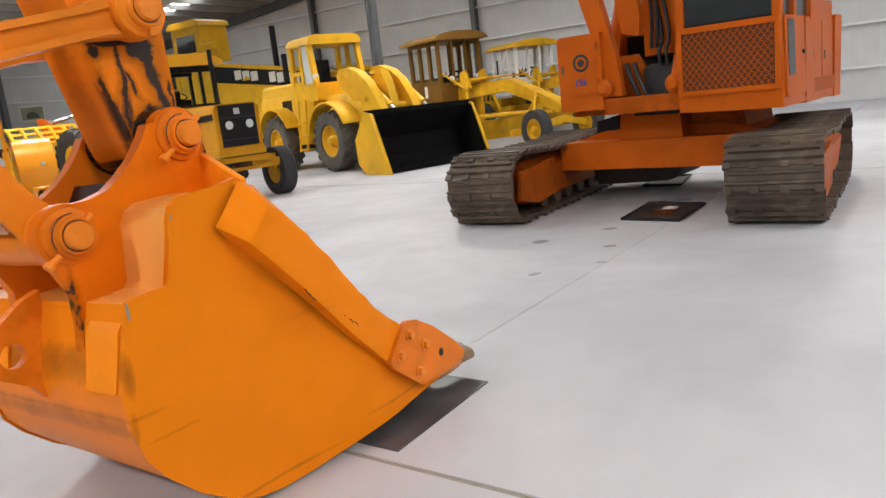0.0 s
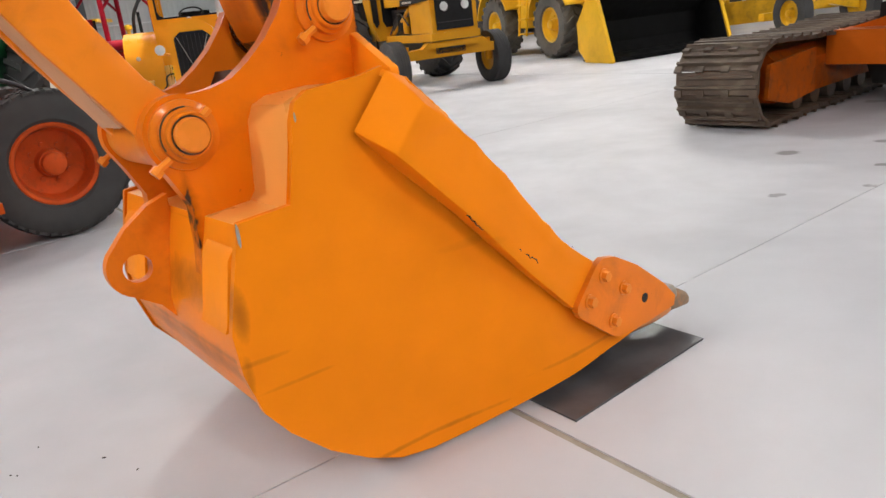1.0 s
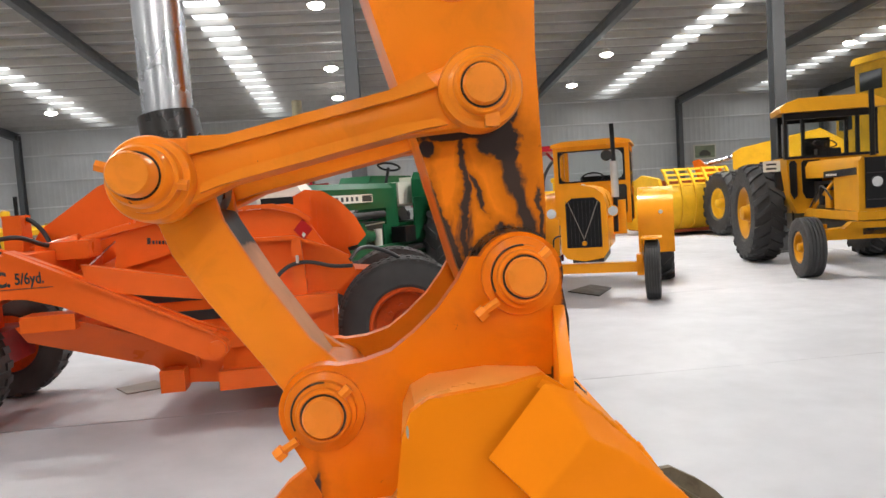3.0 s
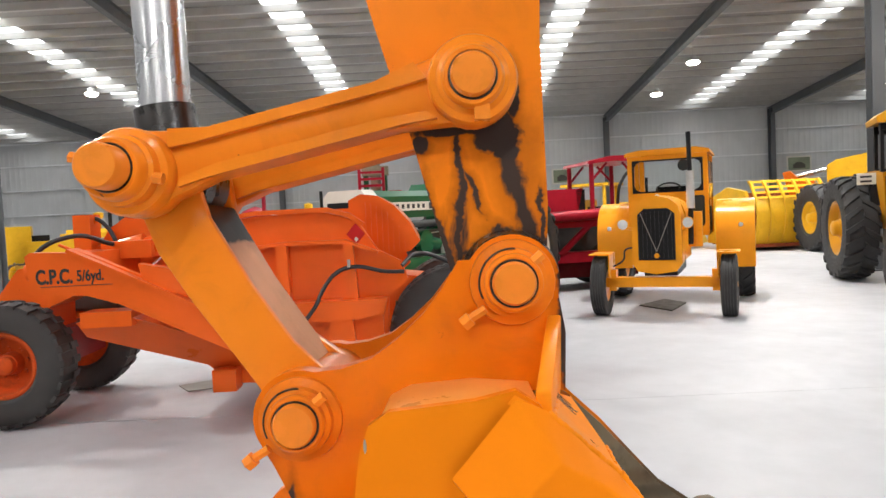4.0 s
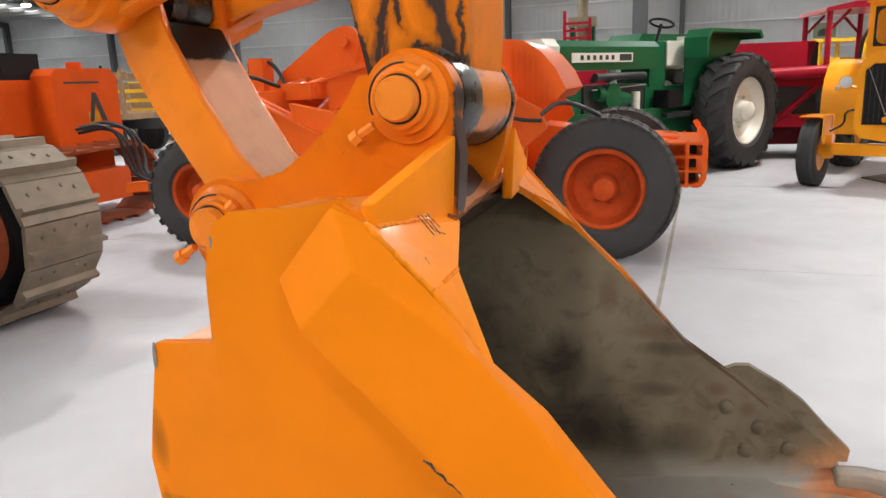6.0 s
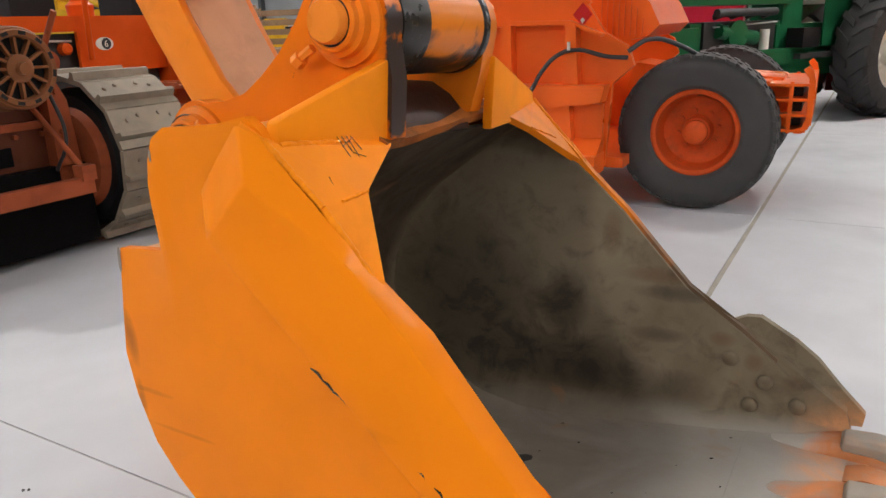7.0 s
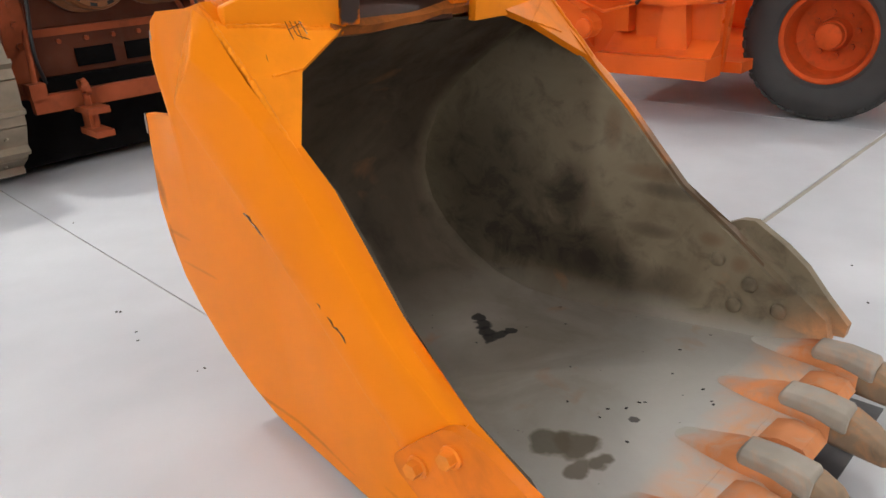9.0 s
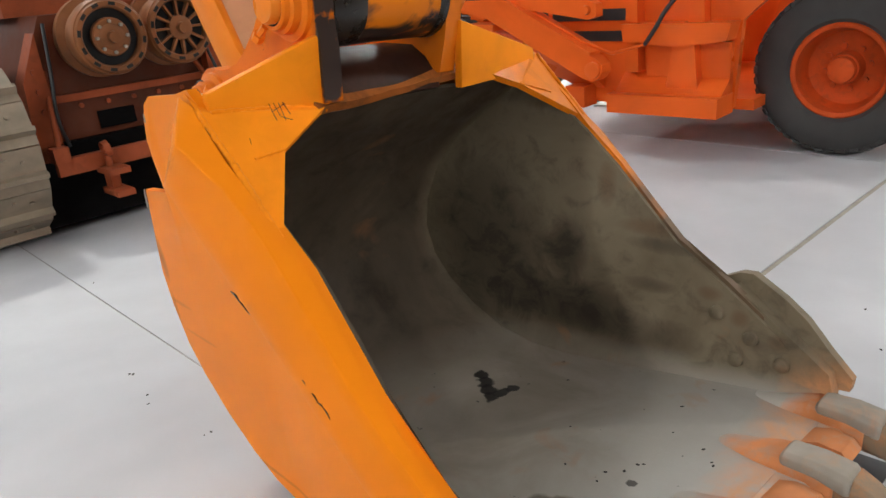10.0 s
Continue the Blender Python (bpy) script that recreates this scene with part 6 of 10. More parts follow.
# bowl
BOWL = [(-0.34, 1.55), (0.0, 1.625), (0.3, 1.668), (0.84, 1.672), (1.02, 1.62), (1.12, 1.55), (1.24, 1.36), (1.42, 1.26), (1.47, 1.12), (1.31, 0.98), (1.29, 0.64), (1.27, 0.36), (0.42, 0.33), (0.1, 0.36), (-0.2, 0.66), (-0.36, 1.1)]
for y0, y1 in ((-0.2, -0.14), (1.6, 1.66)):
    s_ = -1 if y0 < 0 else 1
    b = P(sc, "bowl_side", RED, "slab", BOWL, y0, y1, bev=0.006)
    yo = y0 if s_ < 0 else y1
    P(b, "top_rail", RED, "slab", [(-0.36, 1.555), (0.0, 1.628), (0.3, 1.672), (0.84, 1.676), (1.02, 1.625), (1.12, 1.552), (1.15, 1.575), (1.04, 1.655), (0.86, 1.71), (0.3, 1.708), (-0.02, 1.662), (-0.38, 1.59)], yo - 0.05 * (s_ < 0), yo + 0.05 * (s_ > 0) + 0.0001, bev=0.006)
    P(b, "curved_rib", RED, "slab", [(-0.26, 1.3), (0.1, 1.385), (0.5, 1.425), (1.0, 1.42), (1.24, 1.33), (1.25, 1.35), (1.0, 1.45), (0.5, 1.455), (0.1, 1.412), (-0.28, 1.325)], yo, yo + 0.09 * s_, bev=0.004)
    P(b, "upright_rib", RED, "slab", [(0.46, 1.425), (0.54, 1.428), (0.56, 0.62), (0.44, 0.62)], yo, yo + 0.11 * s_, bev=0.008)
    P(b, "upright_rib", RED, "slab", [(0.98, 1.42), (1.05, 1.42), (1.08, 0.95), (0.95, 0.95)], yo, yo + 0.1 * s_, bev=0.008)
    P(b, "ledge", RED, "slab", [(0.44, 0.985), (1.3, 0.985), (1.27, 0.86), (0.9, 0.82), (0.46, 0.86)], yo, yo + 0.17 * s_, bev=0.015)
    P(b, "lower_panel", RED, "box", 0.6, 1.26, yo - 0.05 * (s_ < 0), yo + 0.05 * (s_ > 0), 0.5, 0.84, bev=0.012)
    P(b, "rib_foot", RED, "slab", [(0.86, 0.86), (1.02, 0.86), (1.06, 0.47), (0.8, 0.47)], yo, yo + 0.14 * s_, bev=0.02)
    P(b, "skirt", RED, "slab", [(yo, 0.62), (yo + 0.2 * s_, 0.47), (yo + 0.27 * s_, 0.44), (yo, 0.44)], 0.4, 1.26, bev=0.012, m=Matrix.Rotation(radians(90), 4, "Z") @ Matrix.Diagonal((1, -1, 1, 1)))
    # dark strips put in the shade between the bowl side and the beams
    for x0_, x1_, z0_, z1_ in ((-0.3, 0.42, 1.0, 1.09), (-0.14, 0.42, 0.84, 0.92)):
        P(b, "side_opening", M_ENGINE, "box", x0_, x1_, min(yo, yo + 0.006 * s_), max(yo, yo + 0.006 * s_), z0_, z1_, bev=0, label="dark strip for the shade behind the lift bar")
    P(b, "bottom_beam", RED, "box", 0.38, 1.27, yo - 0.28 * (s_ < 0), yo + 0.28 * (s_ > 0), 0.33, 0.475, bev=0.01)
P(sc, "bowl_floor", RED, "box", 0.1, 1.4, -0.14, 1.6, 0.34, 0.42)
P(sc, "apron", RED, "slab", [(-0.34, 1.5), (-0.3, 1.52), (-0.1, 1.1), (0.05, 0.5), (0.0, 0.42), (-0.3, 0.75), (-0.42, 1.15)], -0.13, 1.59, bev=0.015)
# ejector tail sheet and its curved horn
bm = bm_new()
tail = [(1.0, 1.55), (1.0, 1.76), (1.1, 1.81), (1.24, 1.79), (1.38, 1.7), (1.5, 1.56), (1.58, 1.4), (1.5, 1.32), (1.35, 1.29), (1.2, 1.31)]
slab(bm, tail, 0.1, 1.4)
soften(bm, 0.03)
part("ejector_tail", bm, RED, sc, "curved orange ejector tail")
for i in range(9):
    xr = 1.12 + 0.045 * i
    P(sc, "tail_rib", RED, "slab", [(xr, 1.32), (xr + 0.016, 1.32), (xr + 0.02, 1.74 - 0.006 * i * i), (xr + 0.008, 1.745 - 0.006 * i * i)], 0.085, 0.102, bev=0.004)
P(sc, "rear_frame", RED, "slab", [(1.25, 0.9), (1.3, 1.1), (1.9, 1.02), (2.45, 0.98), (2.45, 0.64), (2.1, 0.6), (1.6, 0.72)], 0.55, 1.15, bev=0.02)
# lobed lift arm over the front
LOBE = [(-1.3, 1.3), (-1.1, 1.62), (-0.62, 1.95)] + [(-0.44 + 0.14 * math.cos(radians(a)), 1.87 + 0.14 * math.sin(radians(a))) for a in range(110, -50, -16)] + [(-0.36, 1.62), (-0.75, 1.3), (-1.0, 1.18)]
for y0, y1 in ((0.42, 0.5), (1.15, 1.23)):
    P(sc, "lift_arm", RED, "slab", LOBE, y0, y1, bev=0.012)
P(sc, "lift_shaft", RED, "rod", (-0.44, 0.35, 1.87), (-0.44, 1.3, 1.87), 0.05)
P(sc, "lift_cylinder", RED, "rod", (-1.75, 0.3, 1.28), (-0.75, 0.3, 1.5), 0.075)
P(sc, "lift_rod", RED, "rod", (-0.76, 0.3, 1.5), (-0.35, 0.3, 1.6), 0.035)
P(sc, "cylinder_post", RED, "box", -1.28, -1.14, 0.15, 0.35, 1.3, 1.75, bev=0.015)
P(sc, "cylinder_post", RED, "box", -0.3, -0.18, 0.7, 0.9, 1.55, 1.95, bev=0.015)
P(sc, "valve_block", RED, "box", -1.0, -0.6, 0.0, 0.3, 1.38, 1.52, bev=0.02)
# push block at the rear
rk = P(sc, "push_block", RED, "box", 2.36, 2.44, 0.28, 1.3, 0.6, 1.0, bev=0.008)
for z0 in (0.61, 0.73, 0.85, 0.965):
    P(rk, "rack_bar", RED, "box", 2.4, 2.748, 0.26, 1.32, z0, z0 + 0.022, bev=0.004)
for y in (0.27, 1.28):
    P(rk, "rack_rib", RED, "slab", [(2.6, 0.6), (2.63, 0.6), (2.63, 1.0), (2.6, 1.0)], y, y + 0.03, bev=0.003)
    P(rk, "rack_rib", RED, "slab", [(2.66, 0.6), (2.72, 0.6), (2.77, 0.64), (2.79, 0.72), (2.79, 1.0), (2.77, 1.08), (2.73, 1.12), (2.69, 1.09), (2.74, 1.02), (2.745, 0.73), (2.72, 0.65), (2.66, 0.63)], y, y + 0.03, bev=0.003)
rk.matrix_basis = Matrix.Translation((0.22, 0, 0.03)) @ Matrix.Diagonal((0.88, 1, 0.94, 1))
P(rk, "rack_web", RED, "box", 2.42, 2.61, 0.4, 1.2, 0.62, 0.98, bev=0.004)
P(rk, "rack_core", M_BLACK, "box", 2.62, 2.7, 0.45, 1.15, 0.64, 0.95, bev=0.01)
P(rk, "rack_face", RED, "box", 2.745, 2.787, 0.3, 1.28, 0.9, 1.02, bev=0.006)
P(rk, "rack_face", RED, "box", 2.745, 2.787, 0.3, 1.28, 0.66, 0.76, bev=0.006)
pipe("hydraulic_hose", [(0.66, -0.4, 0.84), (0.75, -0.42, 0.95), (0.83, -0.38, 1.1), (0.92, -0.33, 1.2), (1.05, -0.32, 1.24), (1.3, -0.3, 1.19), (1.44, -0.27, 1.18)], 0.016, M_HOSE, sc, "black rubber hydraulic hose")
pipe("hydraulic_hose", [(1.42, -0.2, 1.22), (1.55, 0.0, 1.3), (1.75, 0.1, 1.24), (1.95, 0.2, 1.1)], 0.018, M_HOSE, sc)
pipe("hydraulic_hose", [(-1.22, 0.3, 1.72), (-1.1, 0.25, 1.7), (-0.95, 0.2, 1.5), (-0.9, 0.1, 1.38)], 0.018, M_HOSE, sc)
pipe("hydraulic_hose", [(-1.3, -0.4, 1.2), (-1.34, -0.4, 1.42), (-1.1, -0.3, 1.58), (-0.9, 0.0, 1.5)], 0.018, M_HOSE, sc)
pipe("steel_oil_pipe", [(-1.0, -0.69, 1.53), (-0.3, -0.69, 1.21), (0.3, -0.69, 0.9), (0.5, -0.6, 0.8), (0.66, -0.4, 0.84)], 0.011, RED, sc, "painted steel oil pipe", 3, False)
P(sc, "hose_clip", M_SILVER, "rod", (1.02, -0.36, 1.24), (1.02, -0.36, 1.3), 0.012)
letters("lettering", "C.P.C.", 0.135, M_INK, sc, pose(-1.15, -0.7525, 1.26, 90) @ Matrix.Diagonal((0.74, 1.05, 1, 1)), "dark painted letters", 0.0045)
letters("lettering", "5/6yd.", 0.1, M_INK, sc, pose(-0.865, -0.7525, 1.27, 90, 0, 0) @ Matrix.Diagonal((0.78, 1.1, 1, 1)), "dark painted letters", 0.0018)
P(sc, "lettering_line", M_INK, "box", -1.12, -0.62, -0.7535, -0.7505, 1.235, 1.24, bev=0)
SLANT = Matrix(((1, 0, 0.35, 0), (0, 1, 0, 0), (0, 0, 1, 0), (0, 0, 0, 1)))
for i, (x0, wd) in enumerate(((0.0, 0.05), (0.06, 0.03), (0.1, 0.02), (0.13, 0.03), (0.17, 0.03), (0.205, 0.03), (0.28, 0.06), (0.35, 0.03), (0.39, 0.04), (0.44, 0.03), (0.48, 0.03), (0.52, 0.05))):
    hgt = 0.055 if i in (0, 6) else 0.032
    bm = bm_new()
    box(bm, x0, x0 + wd * 0.8, -0.002, 0.001, 0, hgt)
    o = part("sign_stroke", bm, M_INK, sc, "", False)
    o.matrix_basis = pose(-0.112, -0.2055, 1.462, 0, -3.5) @ Matrix.Diagonal((0.66, 1, 0.85, 1)) @ SLANT
bm = bm_new()
slab(bm, [(1.0, 1.49), (1.075, 1.575), (1.15, 1.49), (1.075, 1.405)], -0.207, -0.2035)
part("diamond_badge", bm, paint("red_badge_paint", (0.45, 0.02, 0.02), 0.35, 0.1, 0.0), sc, "red diamond badge", False)
P(sc, "badge_stripe", M_SILVER, "slab", [(1.06, 1.45), (1.075, 1.47), (1.095, 1.45), (1.075, 1.425)], -0.2095, -0.206, bev=0)
for k, (dx, dz) in enumerate(((0.0, 0.0), (0.05, -0.04), (0.1, 0.02), (0.16, -0.02))):
    pipe("drawbar_hose", [(-3.7, 0.62 + 0.03 * k, 1.12 + dz), (-3.35 + dx, 0.62 + 0.03 * k, 1.15 + dz), (-3.2 + dx, 0.63 + 0.03 * k, 1.06 + dz), (-3.14 + dx, 0.65 + 0.03 * k, 0.83), (-3.05 + dx, 0.68, 0.63 + dz * 0.4), (-2.72 + dx, 0.74, 0.555)], 0.018, M_HOSE, sc, "black rubber hydraulic hose")
flat_mat("floor_plate", [(-7.32, 3.25), (-7.35, 3.63), (-6.95, 3.64), (-7.0, 3.28)], 0.012, M_STEELW, "bare steel plate lying on the floor", "plate")

# ---- orange cab tractor ----
ot = thing("cab_tractor", at(-7.13, 9.8, 37.7), "glossy orange tractor with a square cab and rubber tyres", "tractor")
GR = [(-0.4, 0.75), (-0.39, 1.42), (-0.35, 1.56), (-0.24, 1.65), (-0.06, 1.7), (0.12, 1.65), (0.23, 1.56), (0.27, 1.42), (0.28, 0.75), (0.2, 0.64), (-0.06, 0.6), (-0.32, 0.64)]
P(ot, "grille_shell", ORT, "slab", GR, -0.16, 0.12, bev=0.05)
P(ot, "grille", M_BLACK, "slab", [(-0.31, 0.8), (-0.31, 1.44), (-0.22, 1.52), (0.1, 1.52), (0.19, 1.44), (0.19, 0.8)], -0.175, -0.15, bev=0.01, label="black radiator grille")
for x0, x1 in ((-0.27, -0.06), (0.15, -0.06)):
    P(ot, "grille_bar", M_STEELW, "rod", (x0, -0.182, 1.46), (x1, -0.182, 0.92), 0.005)
P(ot, "grille_badge", ORT, "lathe", [(0.0, 0.04), (0.03, 0.03), (0.03, 0.0)], (-0.06, -0.17, 0.86), (0, -1, 0), 16)
P(ot, "hood", ORT, "slab", [(x * 0.96, z) for x, z in GR[1:9]] + [(0.26, 1.0), (-0.38, 1.0)], 0.12, 1.45, bev=0.04)
P(ot, "engine", M_ENGINE, "box", -0.28, 0.18, 0.15, 1.5, 0.55, 1.0)
P(ot, "axle_beam", ORT, "box", -0.84, 0.84, -0.06, 0.1, 0.41, 0.55, bev=0.02)
for s_ in (-1, 1):
    wheel(ot, pose(s_ * 0.87, 0.02, 0.43, 0, 0, 90 if s_ > 0 else -90), 0.43, 0.22, 0.23, ORT, "rib", bolts=6, deep=0.4)
    P(ot, "steering_knuckle", ORT, "box", s_ * 0.7 - 0.05, s_ * 0.7 + 0.05, -0.06, 0.1, 0.36, 0.66, bev=0.015)
    x = 0.41 if s_ > 0 else -0.47
    hl = P(ot, "headlight", ORT, "lathe", [(0.12, 0.0), (0.1, 0.05), (0.0, 0.08), (-0.01, 0.082), (-0.012, 0.07)], (x - 0.05, -0.14, 1.31), (0, 1, 0), 24)
    P(hl, "lens", M_LENS, "lathe", [(-0.03, 0.0), (-0.025, 0.04), (-0.012, 0.07), (0.0, 0.07), (0.0, 0.0)], (x - 0.05, -0.14, 1.31), (0, 1, 0), 24)
    P(ot, "headlight_bracket", ORT, "rod", (x - 0.05, -0.05, 1.26), (x * 0.6, 0.0, 1.2), 0.018)
    # rear mudguard and wheel
    g = [(1.42, 0.55), (1.42, 1.1), (1.5, 1.34), (1.66, 1.5), (1.9, 1.59), (2.3, 1.6), (2.6, 1.53), (2.82, 1.36), (2.92, 1.1), (2.92, 0.55)]
    xslab(ot, "rear_mudguard", ORT, g, 0.64 if s_ > 0 else -1.2, 1.2 if s_ > 0 else -0.64, 0.06)
    P(ot, "side_lamp", M_LENS, "lathe", [(-0.02, 0.0), (-0.015, 0.03), (0.0, 0.035), (0.02, 0.03)], (s_ * 1.0, 1.43, 1.2), (0, 1, 0), 16)
    wheel(ot, pose(s_ * 1.0, 2.25, 0.68, 0, 0, 90 if s_ > 0 else -90), 0.68, 0.36, 0.36, ORT, "lug", 20, bolts=8)
P(ot, "muffler", M_SILVER, "rod", (0.39, 0.05, 1.5), (0.39, 0.05, 2.02), 0.055)
P(ot, "exhaust_stack", M_BLACK, "rod", (0.39, 0.05, 2.02), (0.38, 0.06, 2.56), 0.032)
P(ot, "exhaust_pipe", M_BLACK, "rod", (0.38, 0.05, 1.0), (0.39, 0.05, 1.5), 0.035)
P(ot, "air_cleaner", ORT, "rod", (0.42, 0.35, 0.95), (0.42, 0.35, 1.45), 0.1)
# cab: pillars, panels, glass
P(ot, "cab_front", ORT, "slab", [(-0.68, 1.05), (-0.68, 1.77), (0.55, 1.77), (0.55, 1.05)], 1.45, 1.49, bev=0.01)
for x0, x1 in ((-0.68, -0.58), (0.45, 0.55)):
    P(ot, "cab_pillar", ORT, "box", x0, x1, 1.45, 1.53, 1.75, 2.34, bev=0.012)
    P(ot, "cab_pillar", ORT, "box", x0, x1, 2.62, 2.7, 1.05, 2.34, bev=0.012)
    P(ot, "cab_side", ORT, "box", x0 + 0.02, x1 - 0.02, 1.49, 2.66, 1.05, 1.6, bev=0.012)
    P(ot, "cab_pillar", ORT, "box", x0, x1, 2.0, 2.07, 1.6, 2.34, bev=0.012)
P(ot, "cab_header", ORT, "box", -0.68, 0.55, 1.44, 1.5, 2.26, 2.36, bev=0.012)
P(ot, "cab_roof", ORT, "slab", [(-0.72, 2.34), (-0.7, 2.4), (-0.5, 2.44), (0.38, 2.44), (0.57, 2.4), (0.59, 2.34)], 1.4, 2.74, bev=0.025)
for a_ in ((-0.6, 0.47, 1.75, 1.775), (-0.6, 0.47, 2.25, 2.275), (-0.605, -0.575, 1.76, 2.27), (0.445, 0.475, 1.76, 2.27)):
    P(ot, "windscreen_seal", M_BLACK, "box", a_[0], a_[1], 1.438, 1.452, a_[2], a_[3], bev=0.003)
P(ot, "cab_back", ORT, "slab", [(-0.66, 1.05), (-0.66, 1.72), (0.5, 1.72), (0.5, 1.05)], 2.66, 2.69, bev=0.004)
P(ot, "seat", M_BLACK, "box", -0.3, 0.2, 2.2, 2.55, 1.2, 1.85, bev=0.06)
P(ot, "steering_wheel", M_BLACK, "lathe", [(0.0, 0.18), (0.015, 0.2), (0.03, 0.18), (0.015, 0.165)], (-0.08, 1.75, 1.8), (0, -0.5, 0.85), 24, True)
P(ot, "dashboard", BROWN, "box", -0.5, 0.4, 1.5, 1.62, 1.5, 1.76, bev=0.02)
for s_ in (-1, 1):
    P(ot, "front_mudguard", ORT, "box", s_ * 0.87 - 0.14, s_ * 0.87 + 0.14, -0.2, 0.3, 0.885, 0.9, bev=0.004)
    P(ot, "mudguard_side", ORT, "box", s_ * 0.73 - 0.008, s_ * 0.73 + 0.008, -0.18, 0.28, 0.55, 0.89, bev=0.004)
P(ot, "door_gap", M_BLACK, "box", 0.551, 0.556, 1.53, 1.545, 1.06, 2.3, bev=0)
P(ot, "windscreen", M_GLASS, "box", -0.56, 0.43, 1.446, 1.45, 1.79, 2.245, bev=0, label="reflecting windscreen")
P(ot, "side_window", M_GLASS, "box", 0.552, 0.556, 1.56, 1.97, 1.64, 2.22, bev=0)
P(ot, "side_window", M_GLASS, "box", 0.552, 0.556, 2.09, 2.6, 1.64, 2.22, bev=0)
P(ot, "mirror", M_DGLASS, "lathe", [(0.0, 0.0), (0.0, 0.09), (0.025, 0.08), (0.025, 0.0)], (0.2, 1.3, 2.16), (0, -1, 0), 20)
P(ot, "fuel_panel", M_BLACK, "box", 0.552, 0.57, 1.5, 1.8, 1.12, 1.5, bev=0.02)
for sx_, x_ in ((1, -0.575), (-1, 0.445)):
    for sz_, z_ in ((1, 1.775), (-1, 2.25)):
        P(ot, "windscreen_corner", M_BLACK, "slab", [(x_, z_), (x_ + 0.09 * sx_, z_), (x_ + 0.03 * sx_, z_ + 0.03 * sz_), (x_, z_ + 0.09 * sz_)], 1.44, 1.45, bev=0)
lw = P(ot, "lower_window", M_BLACK, "slab", [(0.31, 1.2), (0.29, 1.24), (0.29, 1.64), (0.31, 1.68), (0.47, 1.68), (0.49, 1.64), (0.49, 1.24), (0.47, 1.2)], 1.436, 1.452, bev=0.006, label="narrow black-framed lower window")
P(lw, "pane", M_DGLASS, "box", 0.315, 0.465, 1.43, 1.436, 1.23, 1.65, bev=0)
for k in range(9):
    P(ot, "grille_slat", M_ENGINE, "box", -0.3 + 0.056 * k, -0.296 + 0.056 * k, -0.18, -0.174, 0.82, 1.48, bev=0)
P(ot, "radiator_cap", M_SILVER, "lathe", [(0.0, 0.03), (0.02, 0.03), (0.03, 0.0)], (-0.06, 0.05, 1.69), (0, 0, 1), 16)
pipe("oil_line", [(-0.3, 0.0, 0.95), (-0.5, -0.05, 0.95), (-0.55, 0.0, 0.8), (-0.7, 0.02, 0.7)], 0.012, M_HOSE, ot, "thin black oil line")
flat_mat("drip_tray", [(-8.08, 10.24), (-8.3, 11.0), (-7.75, 10.9), (-7.32, 10.14)], 0.02, M_TRAY, "dark oily drip tray on the floor", "tray")

# ---- yellow industrial tractor ----
yt = thing("industrial_tractor", at(-5.1, 14.0, 47), "yellow industrial tractor with a black-framed cab", "tractor")
P(yt, "hood", YEL2, "slab", [(-0.4, 1.56), (-0.41, 1.76), (-0.35, 1.86), (0.43, 1.86), (0.49, 1.76), (0.48, 1.56)], -0.55, 1.66, bev=0.03)
for x0, x1 in ((-0.395, -0.34), (0.42, 0.475)):
    P(yt, "hood_side", YEL2, "slab", [(x0, 1.04), (x0, 1.57), (x1, 1.57), (x1, 1.04)], -0.5, 0.42, bev=0.012)
P(yt, "nose_panel", YEL2, "slab", [(-0.41, 1.02), (-0.41, 1.8), (0.49, 1.8), (0.49, 1.02)], -0.56, -0.42, bev=0.02)
P(yt, "grille", M_BLACK, "box", -0.32, 0.4, -0.585, -0.55, 1.08, 1.84, bev=0.015, label="black front grille")
for x in (-0.16, 0.25):
    hl = P(yt, "headlight", M_BLACK, "lathe", [(0.03, 0.0), (0.03, 0.09), (0.0, 0.095), (-0.015, 0.085), (0.0, 0.0)], (x, -0.585, 1.47), (0, 1, 0), 20)
    P(hl, "lens", M_LENS, "lathe", [(-0.03, 0.0), (-0.026, 0.05), (-0.012, 0.08), (0.0, 0.08)], (x, -0.585, 1.47), (0, 1, 0), 20)
P(yt, "grille_badge", M_SILVER, "box", -0.03, 0.08, -0.6, -0.58, 1.66, 1.77, bev=0.012)
for z in (1.2, 1.6):
    P(yt, "grille_bar", M_INK, "box", -0.31, 0.39, -0.592, -0.58, z, z + 0.012, bev=0)
P(yt, "side_stripe", M_BLACK, "slab", [(-0.5, 1.59), (-0.5, 1.7), (0.8, 1.66), (0.8, 1.55)], -0.007, 0.007, bev=0, m=Matrix.Translation((-0.407, 0, 0)) @ Matrix.Rotation(radians(90), 4, "Z"))
for k in range(6):
    P(yt, "stripe_mark", CREAM, "box", -0.419, -0.414, 0.25 + 0.075 * k, 0.3 + 0.075 * k, 1.585, 1.62, bev=0)
P(yt, "front_bolster", YEL2, "box", -0.44, 0.52, -0.58, 0.3, 0.9, 1.03, bev=0.02)
P(yt, "axle_beam", YEL2, "slab", [(-0.86, 0.6), (-0.86, 0.76), (-0.3, 0.8), (0.4, 0.8), (0.98, 0.76), (0.98, 0.6)], -0.3, -0.06, bev=0.02)
P(yt, "axle_brace", YEL2, "slab", [(-0.62, 0.78), (-0.5, 0.88), (0.6, 0.88), (0.72, 0.78)], -0.52, -0.36, bev=0.015)
P(yt, "axle_pivot", M_ENGINE, "box", -0.2, 0.28, -0.4, 0.2, 0.74, 0.92, bev=0.02)
P(yt, "engine", M_ENGINE, "box", -0.26, 0.34, -0.3, 1.7, 0.66, 1.5, bev=0.03)
